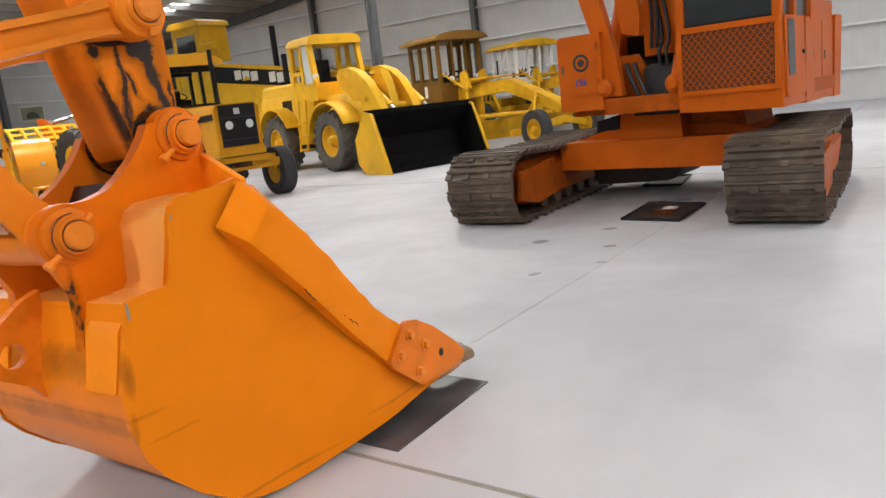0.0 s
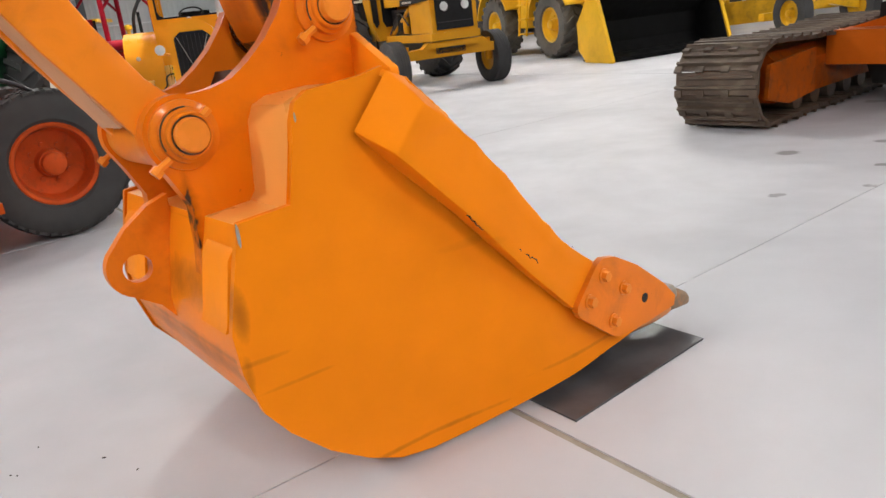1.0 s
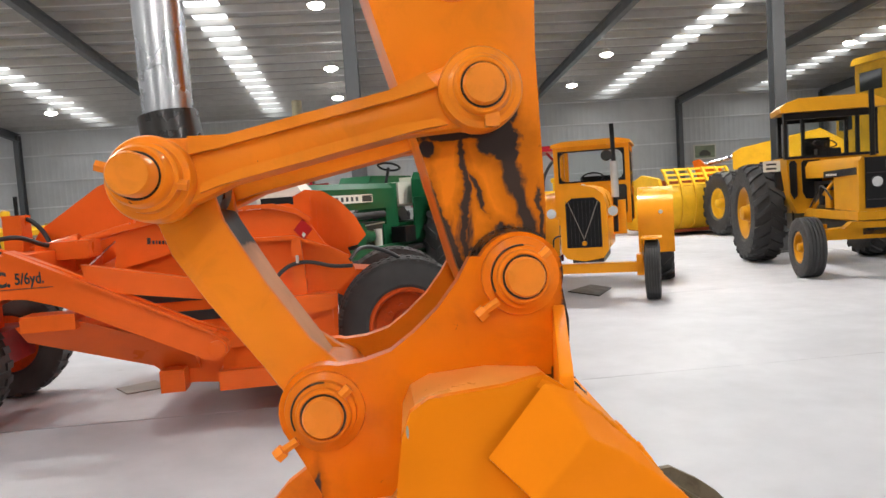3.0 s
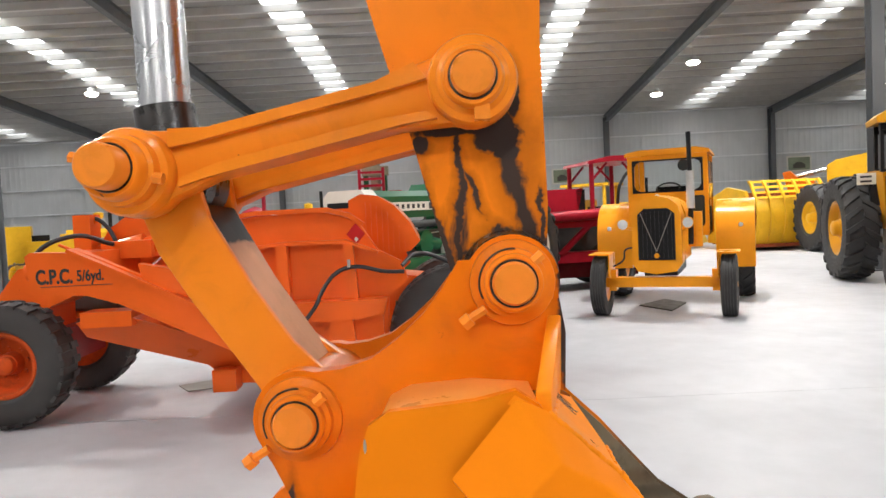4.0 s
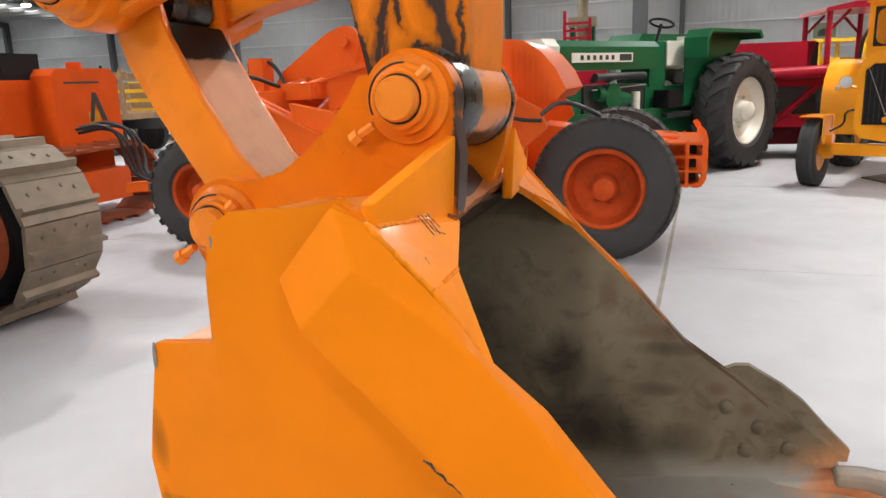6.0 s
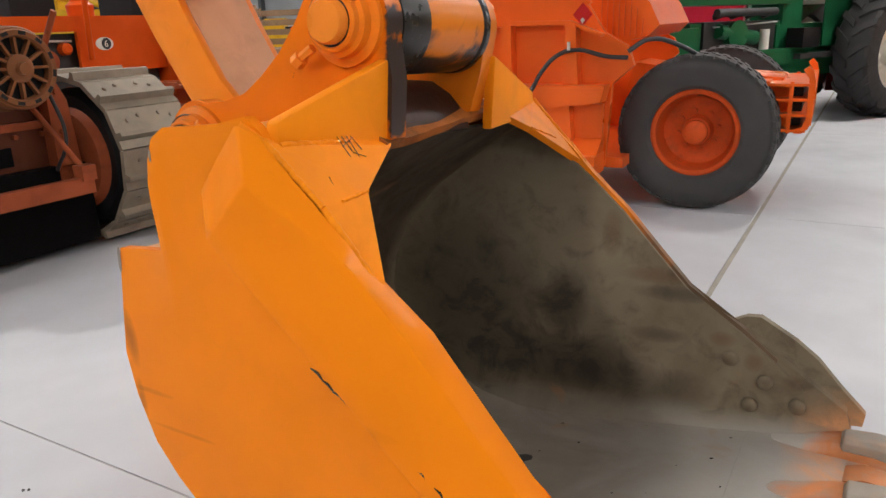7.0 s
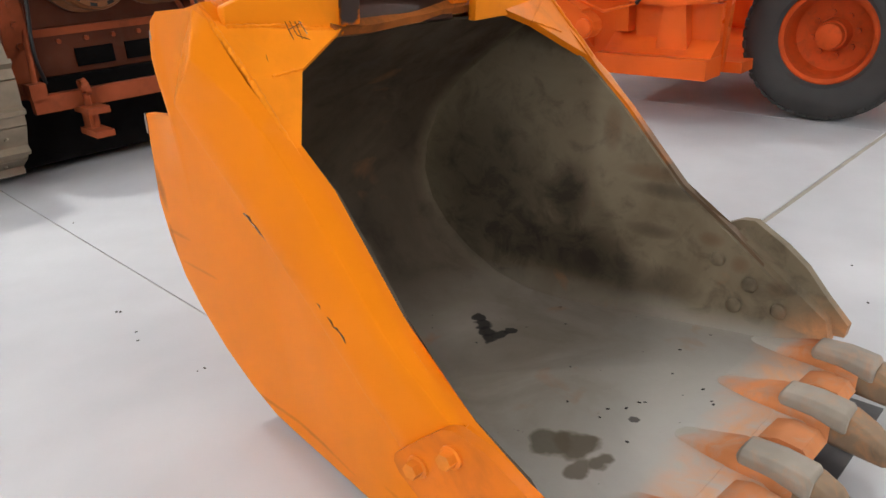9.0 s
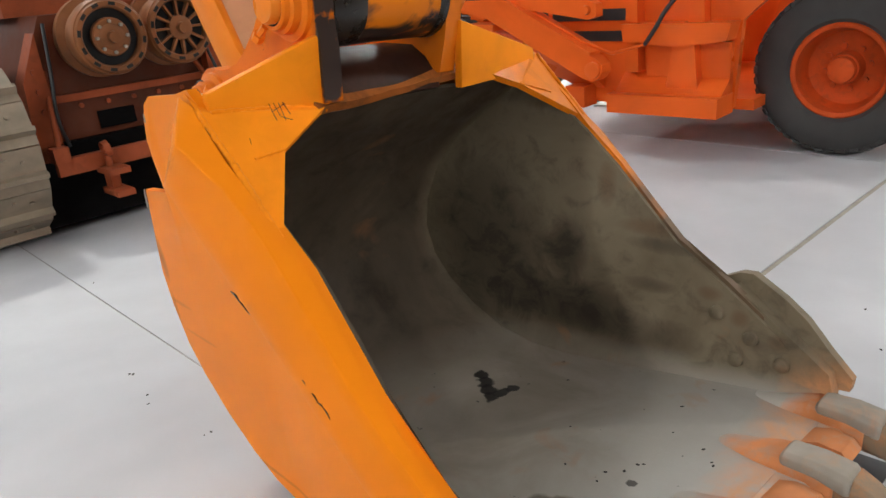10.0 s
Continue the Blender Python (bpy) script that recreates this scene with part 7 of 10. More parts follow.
P(yt, "engine_brace", YEL2, "rod", (-0.36, 0.5, 1.5), (-0.36, 1.4, 1.05), 0.03)
P(yt, "filter_can", YEL2, "rod", (-0.34, 0.75, 1.05), (-0.34, 0.75, 1.35), 0.07)
P(yt, "filter_can", M_BLACK, "rod", (-0.34, 1.0, 1.1), (-0.34, 1.0, 1.45), 0.08)
pipe("fuel_line", [(-0.36, 0.6, 1.2), (-0.42, 0.85, 1.42), (-0.38, 1.2, 1.3), (-0.4, 1.5, 1.05)], 0.016, M_HOSE, yt)
P(yt, "side_rail", YEL2, "box", -0.42, -0.3, -0.1, 1.75, 0.88, 1.02, bev=0.02)
for s_ in (-1, 1):
    wheel(yt, pose(0.06 + s_ * 1.02, 0.05, 0.48, 0, 0, 90 if s_ > 0 else -90), 0.48, 0.32, 0.25, YEL2, "rib", bolts=6, deep=0.3)
    P(yt, "king_pin", YEL2, "rod", (0.06 + s_ * 0.84, -0.1, 0.44), (0.06 + s_ * 0.84, -0.1, 0.84), 0.07)
    wheel(yt, pose(s_ * 1.06 + 0.1, 2.78, 0.95, 0, 0, 90 if s_ > 0 else -90), 0.95, 0.56, 0.5, YEL2, "lug", 22, bolts=8)
    xslab(yt, "rear_mudguard", M_BLACK, [(1.95, 1.35), (2.05, 1.75), (2.3, 1.93), (2.95, 1.93), (2.95, 1.89), (2.33, 1.89), (2.1, 1.72), (2.0, 1.35)], 0.08 + s_ * 0.74 - 0.16, 0.08 + s_ * 0.74 + 0.16, 0.01)
    xslab(yt, "cab_step", M_BLACK, [(1.72, 0.55), (1.72, 0.6), (2.05, 0.6), (2.05, 0.55)], 0.06 + s_ * 0.62 - 0.14, 0.06 + s_ * 0.62 + 0.14, 0.008)
    P(yt, "step_hanger", M_BLACK, "rod", (0.06 + s_ * 0.62, 1.9, 0.58), (0.06 + s_ * 0.62, 1.9, 1.0), 0.018)
P(yt, "transmission", M_ENGINE, "box", -0.3, 0.4, 1.7, 3.1, 0.6, 1.25, bev=0.05)
P(yt, "lower_cab", YEL2, "slab", [(-0.56, 0.94), (-0.68, 1.25), (-0.72, 1.95), (0.82, 1.95), (0.78, 1.25), (0.66, 0.94)], 1.68, 2.45, bev=0.03)
for x0, x1 in ((-0.68, -0.55), (-0.47, -0.13)):
    P(yt, "black_side_panel", M_BLACK, "slab", [(x0 + 0.07, 1.2), (x0 + 0.01, 1.32), (x0, 1.84), (x0 + 0.03, 1.89), (x1 - 0.03, 1.89), (x1, 1.84), (x1, 1.27), (x1 - 0.05, 1.2)], 1.66, 1.69, bev=0.01)
for x in (-0.72, -0.42, 0.5, 0.8):
    P(yt, "cab_pillar", M_BLACK, "box", x - 0.028, x + 0.028, 1.67, 1.73, 1.93, 2.76, bev=0.01)
for x in (-0.56, 0.64):
    P(yt, "cab_pillar", M_BLACK, "box", x - 0.03, x + 0.03, 2.52, 2.58, 1.93, 2.76, bev=0.01)
P(yt, "cab_sill", M_BLACK, "box", -0.75, 0.83, 1.655, 1.74, 1.92, 1.97, bev=0.01)
P(yt, "cab_header", M_BLACK, "box", -0.75, 0.83, 1.66, 1.75, 2.62, 2.76, bev=0.01)
P(yt, "rear_header", M_BLACK, "box", -0.6, 0.68, 2.5, 2.6, 2.6, 2.76, bev=0.01)
P(yt, "rear_sill", M_BLACK, "box", -0.6, 0.68, 2.4, 2.6, 1.9, 1.98, bev=0.01)
bm = bm_new()
slab(bm, [(-0.84, 2.74), (-0.86, 2.83), (-0.7, 2.93), (-0.5, 2.99), (0.6, 2.99), (0.8, 2.93), (0.96, 2.83), (0.94, 2.74)], 1.5, 2.7)
for v in bm.verts:
    if v.co.y > 2.0:
        v.co.x = 0.05 + (v.co.x - 0.05) * 0.8
    elif v.co.z > 2.9:
        v.co.y += 0.1
soften(bm, 0.03)
part("cab_roof", bm, YEL2, yt)
for x0, x1 in ((-0.69, -0.45), (-0.39, 0.47), (0.53, 0.77)):
    P(yt, "cab_glass", M_GLASS, "box", x0, x1, 1.7, 1.705, 1.97, 2.62, bev=0)
P(yt, "console", M_BLACK, "box", -0.15, 0.25, 1.78, 1.95, 1.95, 2.08, bev=0.04)
st = P(yt, "seat", M_BLACK, "box", -0.16, 0.28, 2.1, 2.4, 1.8, 1.98, bev=0.05)
P(st, "seat_back", M_BLACK, "box", -0.16, 0.28, 2.36, 2.46, 1.96, 2.3, bev=0.05)
P(yt, "steering_wheel", M_BLACK, "lathe", [(0.0, 0.18), (0.012, 0.205), (0.024, 0.18)], (0.05, 1.98, 2.16), (0, -0.45, 0.89), 24)
P(yt, "steering_column", M_BLACK, "rod", (0.05, 1.88, 2.0), (0.05, 1.99, 2.16), 0.025)
P(yt, "exhaust_stack", M_BLACK, "rod", (0.58, 1.3, 1.8), (0.58, 1.3, 3.02), 0.045)
pl_ = P(yt, "rear_plate", CREAM, "box", -1.02, -0.72, 2.02, 2.04, 1.72, 1.92, bev=0.01, label="small white plate with illegible marks")
for z in (1.76, 1.84):
    P(pl_, "plate_mark", M_INK, "box", -0.97, -0.79, 2.016, 2.02, z, z + 0.035, bev=0)

# ---- green tractor ----
gt = thing("green_tractor", at(-9.65, 9.55, 29.8), "dark green farm tractor with white wheel centres", "tractor")
wheel(gt, pose(-0.25, 0, 0.88, 0, 0, 90), 0.88, 0.52, 0.5, CREAM, "lug", 20, bolts=8, deep=0.3)
wheel(gt, pose(-1.75, 0, 0.88, 0, 0, -90), 0.88, 0.52, 0.5, CREAM, "lug", 20, bolts=8, deep=0.3)
P(gt, "rear_axle", GREEN, "rod", (-1.6, 0, 0.88), (-0.4, 0, 0.88), 0.13)
P(gt, "hood", GREEN, "slab", [(-1.32, 1.56), (-1.34, 1.86), (-1.26, 1.94), (-0.74, 1.94), (-0.66, 1.86), (-0.68, 1.56)], -3.75, -1.5, bev=0.03)
P(gt, "nose", CREAM, "slab", [(-1.34, 1.3), (-1.36, 1.86), (-1.27, 1.955), (-0.73, 1.955), (-0.64, 1.86), (-0.66, 1.3)], -3.95, -3.7, bev=0.03)
P(gt, "grille", M_BLACK, "box", -1.28, -0.72, -3.965, -3.95, 0.9, 1.8, bev=0)
P(gt, "front_bolster", GREEN, "slab", [(-1.3, 0.6), (-1.3, 1.3), (-0.7, 1.3), (-0.7, 0.6)], -3.9, -3.2, bev=0.03)
P(gt, "engine", GREEN, "box", -1.22, -0.78, -3.3, -1.6, 0.75, 1.35, bev=0.03)
P(gt, "engine_block", M_ENGINE, "box", -1.24, -0.74, -3.1, -1.75, 0.95, 1.36, bev=0.02)
P(gt, "injection_pump", GREEN, "lathe", [(0, 0.0), (0, 0.16), (0.12, 0.18), (0.14, 0.0)], (-0.74, -2.6, 1.2), (1, 0, 0), 20)
P(gt, "injection_pump", GREEN, "rod", (-0.7, -2.9, 1.25), (-0.7, -2.2, 1.15), 0.09)
for k in range(4):
    P(gt, "exhaust_port", M_ENGINE, "rod", (-0.72, -2.95 + 0.3 * k, 1.42), (-0.6, -2.95 + 0.3 * k, 1.46), 0.04)
P(gt, "exhaust_manifold", M_ENGINE, "rod", (-0.6, -3.05, 1.47), (-0.6, -1.95, 1.47), 0.05)
P(gt, "oil_filter", CREAM, "rod", (-0.66, -2.05, 1.0), (-0.66, -2.05, 1.25), 0.06)
P(gt, "battery_box", M_BLACK, "box", -0.7, -0.45, -1.55, -1.2, 1.0, 1.25, bev=0.02)
P(gt, "fuel_line", M_SILVER, "rod", (-0.68, -3.0, 1.3), (-0.68, -1.8, 1.34), 0.01)
P(gt, "nose_badge", M_INK, "box", -0.645, -0.635, -3.9, -3.76, 1.5, 1.8, bev=0)
P(gt, "side_frame", GREEN, "slab", [(-0.66, 0.8), (-0.66, 1.0), (-0.6, 1.0), (-0.6, 0.8)], -3.7, -1.2, bev=0.01)
P(gt, "transmission", GREEN, "box", -1.25, -0.75, -1.7, 0.5, 0.6, 1.3, bev=0.05)
P(gt, "footplate", M_ENGINE, "box", -1.5, -0.5, -1.5, -0.5, 0.85, 0.92)
P(gt, "dash", GREEN, "box", -1.25, -0.75, -1.6, -1.2, 1.3, 1.94, bev=0.03)
P(gt, "name_plate", CREAM, "box", -0.662, -0.652, -3.45, -2.15, 1.66, 1.78, bev=0)
for k in range(6):
    P(gt, "name_plate_mark", M_INK, "box", -0.653, -0.648, -3.28 + 0.13 * k, -3.22 + 0.13 * k, 1.69, 1.75, bev=0)
P(gt, "number_plate_mark", M_INK, "box", -0.653, -0.648, -2.45, -2.18, 1.675, 1.765, bev=0)
for s_, x0, x1 in ((1, -0.62, 0.02), (-1, -2.02, -1.38)):
    xslab(gt, "mudguard", GREEN, [(-0.96, 1.7), (-0.96, 1.98), (-0.85, 2.1), (0.6, 2.1), (0.7, 1.98), (0.62, 1.96), (0.55, 2.05), (-0.82, 2.05), (-0.92, 1.95), (-0.92, 1.7)], x0 + 0.02, x0 + 0.4 if s_ > 0 else x1 - 0.02, 0.012)
    xslab(gt, "mudguard_side", GREEN, [(-0.95, 1.0), (-0.95, 1.97), (-0.84, 2.08), (0.58, 2.08), (0.68, 1.97), (0.3, 1.6), (-0.3, 1.3), (-0.6, 1.0)], x0 + 0.02 if s_ > 0 else x1 - 0.04, x0 + 0.04 if s_ > 0 else x1 - 0.02, 0.004)
P(gt, "seat", CREAM, "box", -1.3, -0.7, -0.55, 0.0, 1.55, 1.75, bev=0.08)
P(gt, "seat_back", CREAM, "box", -1.3, -0.7, -0.05, 0.12, 1.65, 2.05, bev=0.06)
P(gt, "fuel_tank", CREAM, "box", -1.28, -0.72, -1.2, -0.6, 1.6, 1.95, bev=0.08)
P(gt, "steering_wheel", M_BLACK, "lathe", [(0.0, 0.17), (0.02, 0.2), (0.04, 0.17)], (-1.0, -0.95, 2.2), (0, 0.35, 0.94), 24)
P(gt, "steering_column", M_BLACK, "rod", (-1.0, -1.2, 1.7), (-1.0, -0.96, 2.2), 0.025)
for s_ in (-1, 1):
    wheel(gt, pose(-1.0 + s_ * 0.75, -3.3, 0.45, 0, 0, 90 if s_ > 0 else -90), 0.45, 0.25, 0.22, CREAM, "rib", bolts=6)
P(gt, "front_axle", GREEN, "box", -1.7, -0.3, -3.36, -3.24, 0.4, 0.52, bev=0.02)

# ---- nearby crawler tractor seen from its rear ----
# near-black for the crawler's shaded underside and its case ports
M_SHADE_BLACK = plain("oily_black_belly", (0.004, 0.0035, 0.0035), 0.85)
M_SHADE_BLACK.node_tree.nodes["Principled BSDF"].inputs["Specular IOR Level"].default_value = 0.06
nc = thing("crawler_tractor", at(-3.6, 0.45, 150), "faded orange crawler tractor with two winch drums at the rear", "crawler tractor")
for s_ in (-1, 1):
    track(nc, s_ * 1.13, -0.22, 3.0, 0.56, 0.62, 0.27, M_TRACKL, grouser=0.06, bolts=True)
    P(nc, "track_frame", RUST, "box", s_ * 1.13 - 0.18, s_ * 1.13 + 0.18, 0.45, 2.5, 0.3, 0.75, bev=0.03)
    P(nc, "sprocket", M_BLACK, "lathe", [(-0.26, 0.0), (-0.27, 0.46), (-0.2, 0.5), (0.2, 0.5), (0.27, 0.46), (0.26, 0.0)], (s_ * 1.13, 0.36, 0.61), (1, 0, 0), 36, label="black greasy sprocket housing")
    P(nc, "idler", RUST, "lathe", [(-0.08, 0.0), (-0.1, 0.2), (-0.06, 0.46), (0.06, 0.46), (0.1, 0.2), (0.08, 0.0)], (s_ * 1.13, 2.42, 0.62), (1, 0, 0), 28)
    P(nc, "final_drive_cover", RUST, "lathe", [(0.0, 0.36), (0.06, 0.33), (0.08, 0.2), (0.08, 0.0)], (s_ * 0.86, 0.32, 0.62), (-s_, 0, 0), 36)
    P(nc, "side_plate", RUST, "slab", [(s_ * 0.58, 0.5), (s_ * 0.76, 0.52), (s_ * 0.72, 1.05), (s_ * 0.58, 1.35)], 0.12, 0.3, bev=0.02)
P(nc, "rear_case", paint("dark_oily_case_paint", (0.11, 0.03, 0.015), 0.6, 0.3, 0.5, 0.3), "slab", [(-0.62, 0.62), (-0.66, 1.1), (-0.5, 1.45), (0.5, 1.45), (0.66, 1.1), (0.62, 0.62)], 0.22, 1.3, bev=0.03)
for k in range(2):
    P(nc, "case_port", M_SHADE_BLACK, "box", -0.28 + 0.35 * k, -0.02 + 0.35 * k, 0.2, 0.225, 0.66, 0.78, bev=0.01)
M_DRUM = paint("greasy_brown_drum_paint", (0.22, 0.085, 0.035), 0.45, 0.4, 0.6, 0.5)
for cx, cz, yf in ((-0.18, 1.28, -0.12), (0.34, 1.28, -0.05)):
    dr = P(nc, "winch_drum", M_DRUM, "lathe", [(0.4, 0.0), (0.4, 0.2), (0.3, 0.27), (0.24, 0.27), (0.22, 0.22), (0.12, 0.22), (0.1, 0.25), (0.02, 0.25), (0.0, 0.24), (0.0, 0.2), (0.05, 0.19), (0.06, 0.0)], (cx, yf, cz), (0, 1, 0), 44)
    P(dr, "drum_ring", M_DRUM, "lathe", [(0.0, 0.235), (-0.02, 0.225), (-0.02, 0.195), (0.0, 0.185)], (cx, yf, cz), (0, 1, 0), 44)
    P(dr, "drum_recess", M_BLACK, "lathe", [(0.045, 0.185), (0.05, 0.0)], (cx, yf, cz), (0, 1, 0), 32)
    for i in range(12):
        a = 2 * math.pi * i / 12
        if cx > 0:
            P(dr, "drum_spoke", M_DRUM, "box", 0.075, 0.19, -0.008, 0.03, -0.008, 0.008, bev=0.002, m=Matrix.Translation((cx, yf + 0.005, cz)) @ Matrix.Rotation(a, 4, "Y"))
        P(dr, "drum_slot", M_BLACK, "box", 0.2, 0.222, -0.002, 0.01, -0.022, 0.022, bev=0, m=Matrix.Translation((cx, yf - 0.021, cz)) @ Matrix.Rotation(a + 0.2, 4, "Y"))
    if cx < 0:
        hubring = P(dr, "clutch_plate", M_DRUM, "lathe", [(0.04, 0.125), (0.0, 0.125), (-0.01, 0.115), (-0.01, 0.06), (0.02, 0.055)], (cx, yf, cz), (0, 1, 0), 36)
        for i in range(8):
            a = 2 * math.pi * i / 8
            P(hubring, "stud", M_STEELW, "rod", (cx + 0.1 * math.cos(a), yf, cz + 0.1 * math.sin(a)), (cx + 0.1 * math.cos(a), yf - 0.03, cz + 0.1 * math.sin(a)), 0.012, None, 6)
    P(dr, "drum_hub", M_DRUM, "lathe", [(0.05, 0.085), (-0.01, 0.085), (-0.02, 0.07), (-0.02, 0.04), (-0.06, 0.035), (-0.06, 0.0)], (cx, yf, cz), (0, 1, 0), 24)
for k in range(7):
    P(nc, "case_bolt", RUST, "rod", (-0.56 + 0.187 * k, 0.222, 0.84), (-0.56 + 0.187 * k, 0.198, 0.84), 0.018, None, 6)
for sx in (-1, 1):
    for z in (0.95, 1.08, 1.21):
        P(nc, "plate_bolt", RUST, "rod", (sx * 0.645, 0.12, z - 0.1), (sx * 0.645, 0.098, z - 0.1), 0.02, None, 6)
    pipe("brake_cable", [(sx * 0.5, 0.16, 1.4), (sx * 0.56, 0.05, 1.1), (sx * 0.6, 0.02, 0.8), (sx * 0.55, 0.1, 0.6)], 0.012, M_HOSE, nc, "dark cable")
P(nc, "case_rib", RUST, "box", -0.6, 0.6, 0.19, 0.23, 0.88, 0.93, bev=0.01)
P(nc, "drawbar_beam", RUST, "box", -0.72, 0.66, -0.12, -0.06, 0.45, 0.56, bev=0.01)
for x in (-0.68, 0.62):
    P(nc, "beam_stay", RUST, "rod", (x, -0.09, 0.6), (x - 0.14 * (1 if x > 0 else -1), 0.25, 1.12), 0.018)
    P(nc, "stay_lug", RUST, "box", x - 0.05, x + 0.05, -0.14, -0.04, 0.54, 0.64, bev=0.012)
hk = P(nc, "tow_hitch", RUST, "box", -0.47, -0.33, -0.3, -0.06, 0.42, 0.46, bev=0.01)
P(hk, "hitch_plate", RUST, "box", -0.46, -0.34, -0.32, -0.06, 0.27, 0.31, bev=0.01)
P(hk, "hitch_web", RUST, "box", -0.43, -0.37, -0.18, -0.06, 0.3, 0.43, bev=0.005)
P(hk, "hitch_pin", RUST, "lathe", [(-0.02, 0.055), (0.02, 0.055), (0.02, 0.025), (-0.02, 0.025)], (-0.41, -0.16, 0.58), (1, 0, 0.2), 24)
P(hk, "hitch_pin_stem", RUST, "rod", (-0.41, -0.16, 0.3), (-0.41, -0.16, 0.54), 0.022)
P(nc, "fuel_tank", RUST, "box", -0.6, 0.6, 0.6, 1.2, 1.45, 2.0, bev=0.05)
P(nc, "hood", RUST, "slab", [(-0.36, 1.3), (-0.36, 1.8), (-0.28, 1.88), (0.28, 1.88), (0.36, 1.8), (0.36, 1.3)], 1.6, 3.0, bev=0.03)
P(nc, "control_lever", RUST, "rod", (0.72, 0.3, 1.35), (0.76, 0.15, 1.62), 0.02)
# black block near the floor stands in for dark underside and deep shade
P(nc, "under_frame", M_SHADE_BLACK, "box", -0.8, 0.8, 0.12, 2.9, 0.07, 0.62, label="black block for the dark underside and the shade below it")

# ---- orange crawler tractor hitched to the scraper ----
ac = thing("crawler_tractor", at(-9.2, 0.5, 150), "bright orange crawler tractor hitched to the scraper", "crawler tractor")
ORA2 = paint("bright_crawler_orange_paint", (0.68, 0.09, 0.01), 0.34, 0.14, 0.12, 0.1)
P(ac, "fuel_tank", ORA2, "slab", [(-0.85, 0.85), (-0.85, 1.7), (-0.78, 1.78), (0.05, 1.78), (0.15, 1.68), (0.15, 0.85)], 0.0, 1.2, bev=0.03)
P(ac, "tank_badge", M_INK, "slab", [(-0.36, 1.16), (-0.28, 1.5), (-0.22, 1.5), (-0.08, 1.16), (-0.16, 1.16), (-0.25, 1.38), (-0.3, 1.16)], -0.004, 0.001, bev=0, label="black arrow badge")
P(ac, "badge_block", YEL2, "box", -0.37, -0.2, -0.003, 0.001, 1.14, 1.28, bev=0)
P(ac, "sign_bar", M_INK, "box", -0.68, -0.15, -0.003, 0.001, 1.605, 1.63, bev=0)
P(ac, "filler_cap", ORA2, "rod", (-0.2, 0.3, 1.78), (-0.2, 0.3, 1.86), 0.09)
P(ac, "lower_case", ORA2, "box", -0.9, 0.05, 0.1, 1.1, 0.3, 0.88, bev=0.03)
P(ac, "drawbar", ORA2, "box", -0.3, 0.75, 0.3, 0.75, 0.14, 0.28, bev=0.02)
P(ac, "hood", ORA2, "slab", [(-3.0, 1.5), (-3.0, 1.58), (-2.9, 1.66), (-0.85, 1.66), (-0.85, 1.5)], 0.25, 0.95, bev=0.03)
P(ac, "side_panel", ORA2, "box", -2.0, -0.85, 0.25, 0.3, 1.05, 1.52, bev=0.012)
P(ac, "radiator_shell", ORA2, "box", -3.05, -2.82, 0.22, 0.98, 0.8, 1.6, bev=0.03)
P(ac, "engine", M_ENGINE, "box", -2.85, -0.9, 0.36, 0.9, 0.6, 1.48, bev=0.03)
for k, (x_, z_, r_) in enumerate(((-2.6, 1.3, 0.09), (-2.35, 1.2, 0.13), (-2.12, 1.32, 0.07), (-2.5, 1.02, 0.1))):
    P(ac, "engine_cover", ORA2 if k != 1 else RUST, "lathe", [(0.0, 0.0), (0.0, r_), (0.08, r_ * 0.9), (0.1, r_ * 0.5), (0.1, 0.0)], (x_, 0.36, z_), (0, -1, 0), 20)
P(ac, "fuel_pipe", M_SILVER, "rod", (-2.7, 0.3, 1.42), (-2.05, 0.3, 1.4), 0.012)
P(ac, "side_badge", CREAM, "lathe", [(0.0, 0.0), (0.0, 0.115), (0.006, 0.11), (0.006, 0.0)], (-1.68, 0.249, 0), (0, -1, 0), 24, m=Matrix.Translation((0, 0, 1.36)) @ Matrix.Diagonal((1, 1, 0.62, 1)) @ Matrix.Translation((0, 0, 0)))
P(ac, "side_badge_field", M_INK, "lathe", [(0.006, 0.0), (0.006, 0.062), (0.009, 0.06), (0.009, 0.0)], (-1.66, 0.249, 1.36), (0, -1, 0), 20)
letters("badge_number", "6", 0.1, CREAM, ac, pose(-1.69, 0.238, 1.325, 90), "pale painted number")
P(ac, "air_cleaner", ORA2, "lathe", [(0.0, 0.0), (0.0, 0.14), (0.12, 0.15), (0.16, 0.1), (0.24, 0.1), (0.24, 0.0)], (-1.7, 0.55, 1.66), (0, 0, 1), 24)
P(ac, "hood_box", M_BLACK, "box", -2.6, -2.1, 0.4, 0.8, 1.66, 1.9, bev=0.03)
P(ac, "seat", M_BLACK, "box", -1.2, -0.7, 0.3, 0.9, 1.64, 1.95, bev=0.06)
P(ac, "control_lever", ORA2, "rod", (-1.9, 0.2, 1.2), (-1.95, 0.1, 1.9), 0.03)
for y in (-0.2, 1.4):
    track(ac, y, -0.2, 2.8, 0.42, 0.5, 0.24, RUST, grouser=0.05, turn=Matrix.Rotation(radians(90), 4, "Z"))
    P(ac, "track_frame", ORA2, "box", -2.4, -0.2, y - 0.15, y + 0.15, 0.25, 0.62, bev=0.03)
for k in range(3):
    pipe("hydraulic_hose", [(0.0 - 0.06 * k, -0.02, 0.84), (0.2, -0.08, 0.78 + 0.02 * k), (0.38 - 0.06 * k, -0.05, 0.5), (0.6, 0.1, 0.32), (0.85, 0.3, 0.3)], 0.022, M_HOSE, ac, "black hydraulic hose")

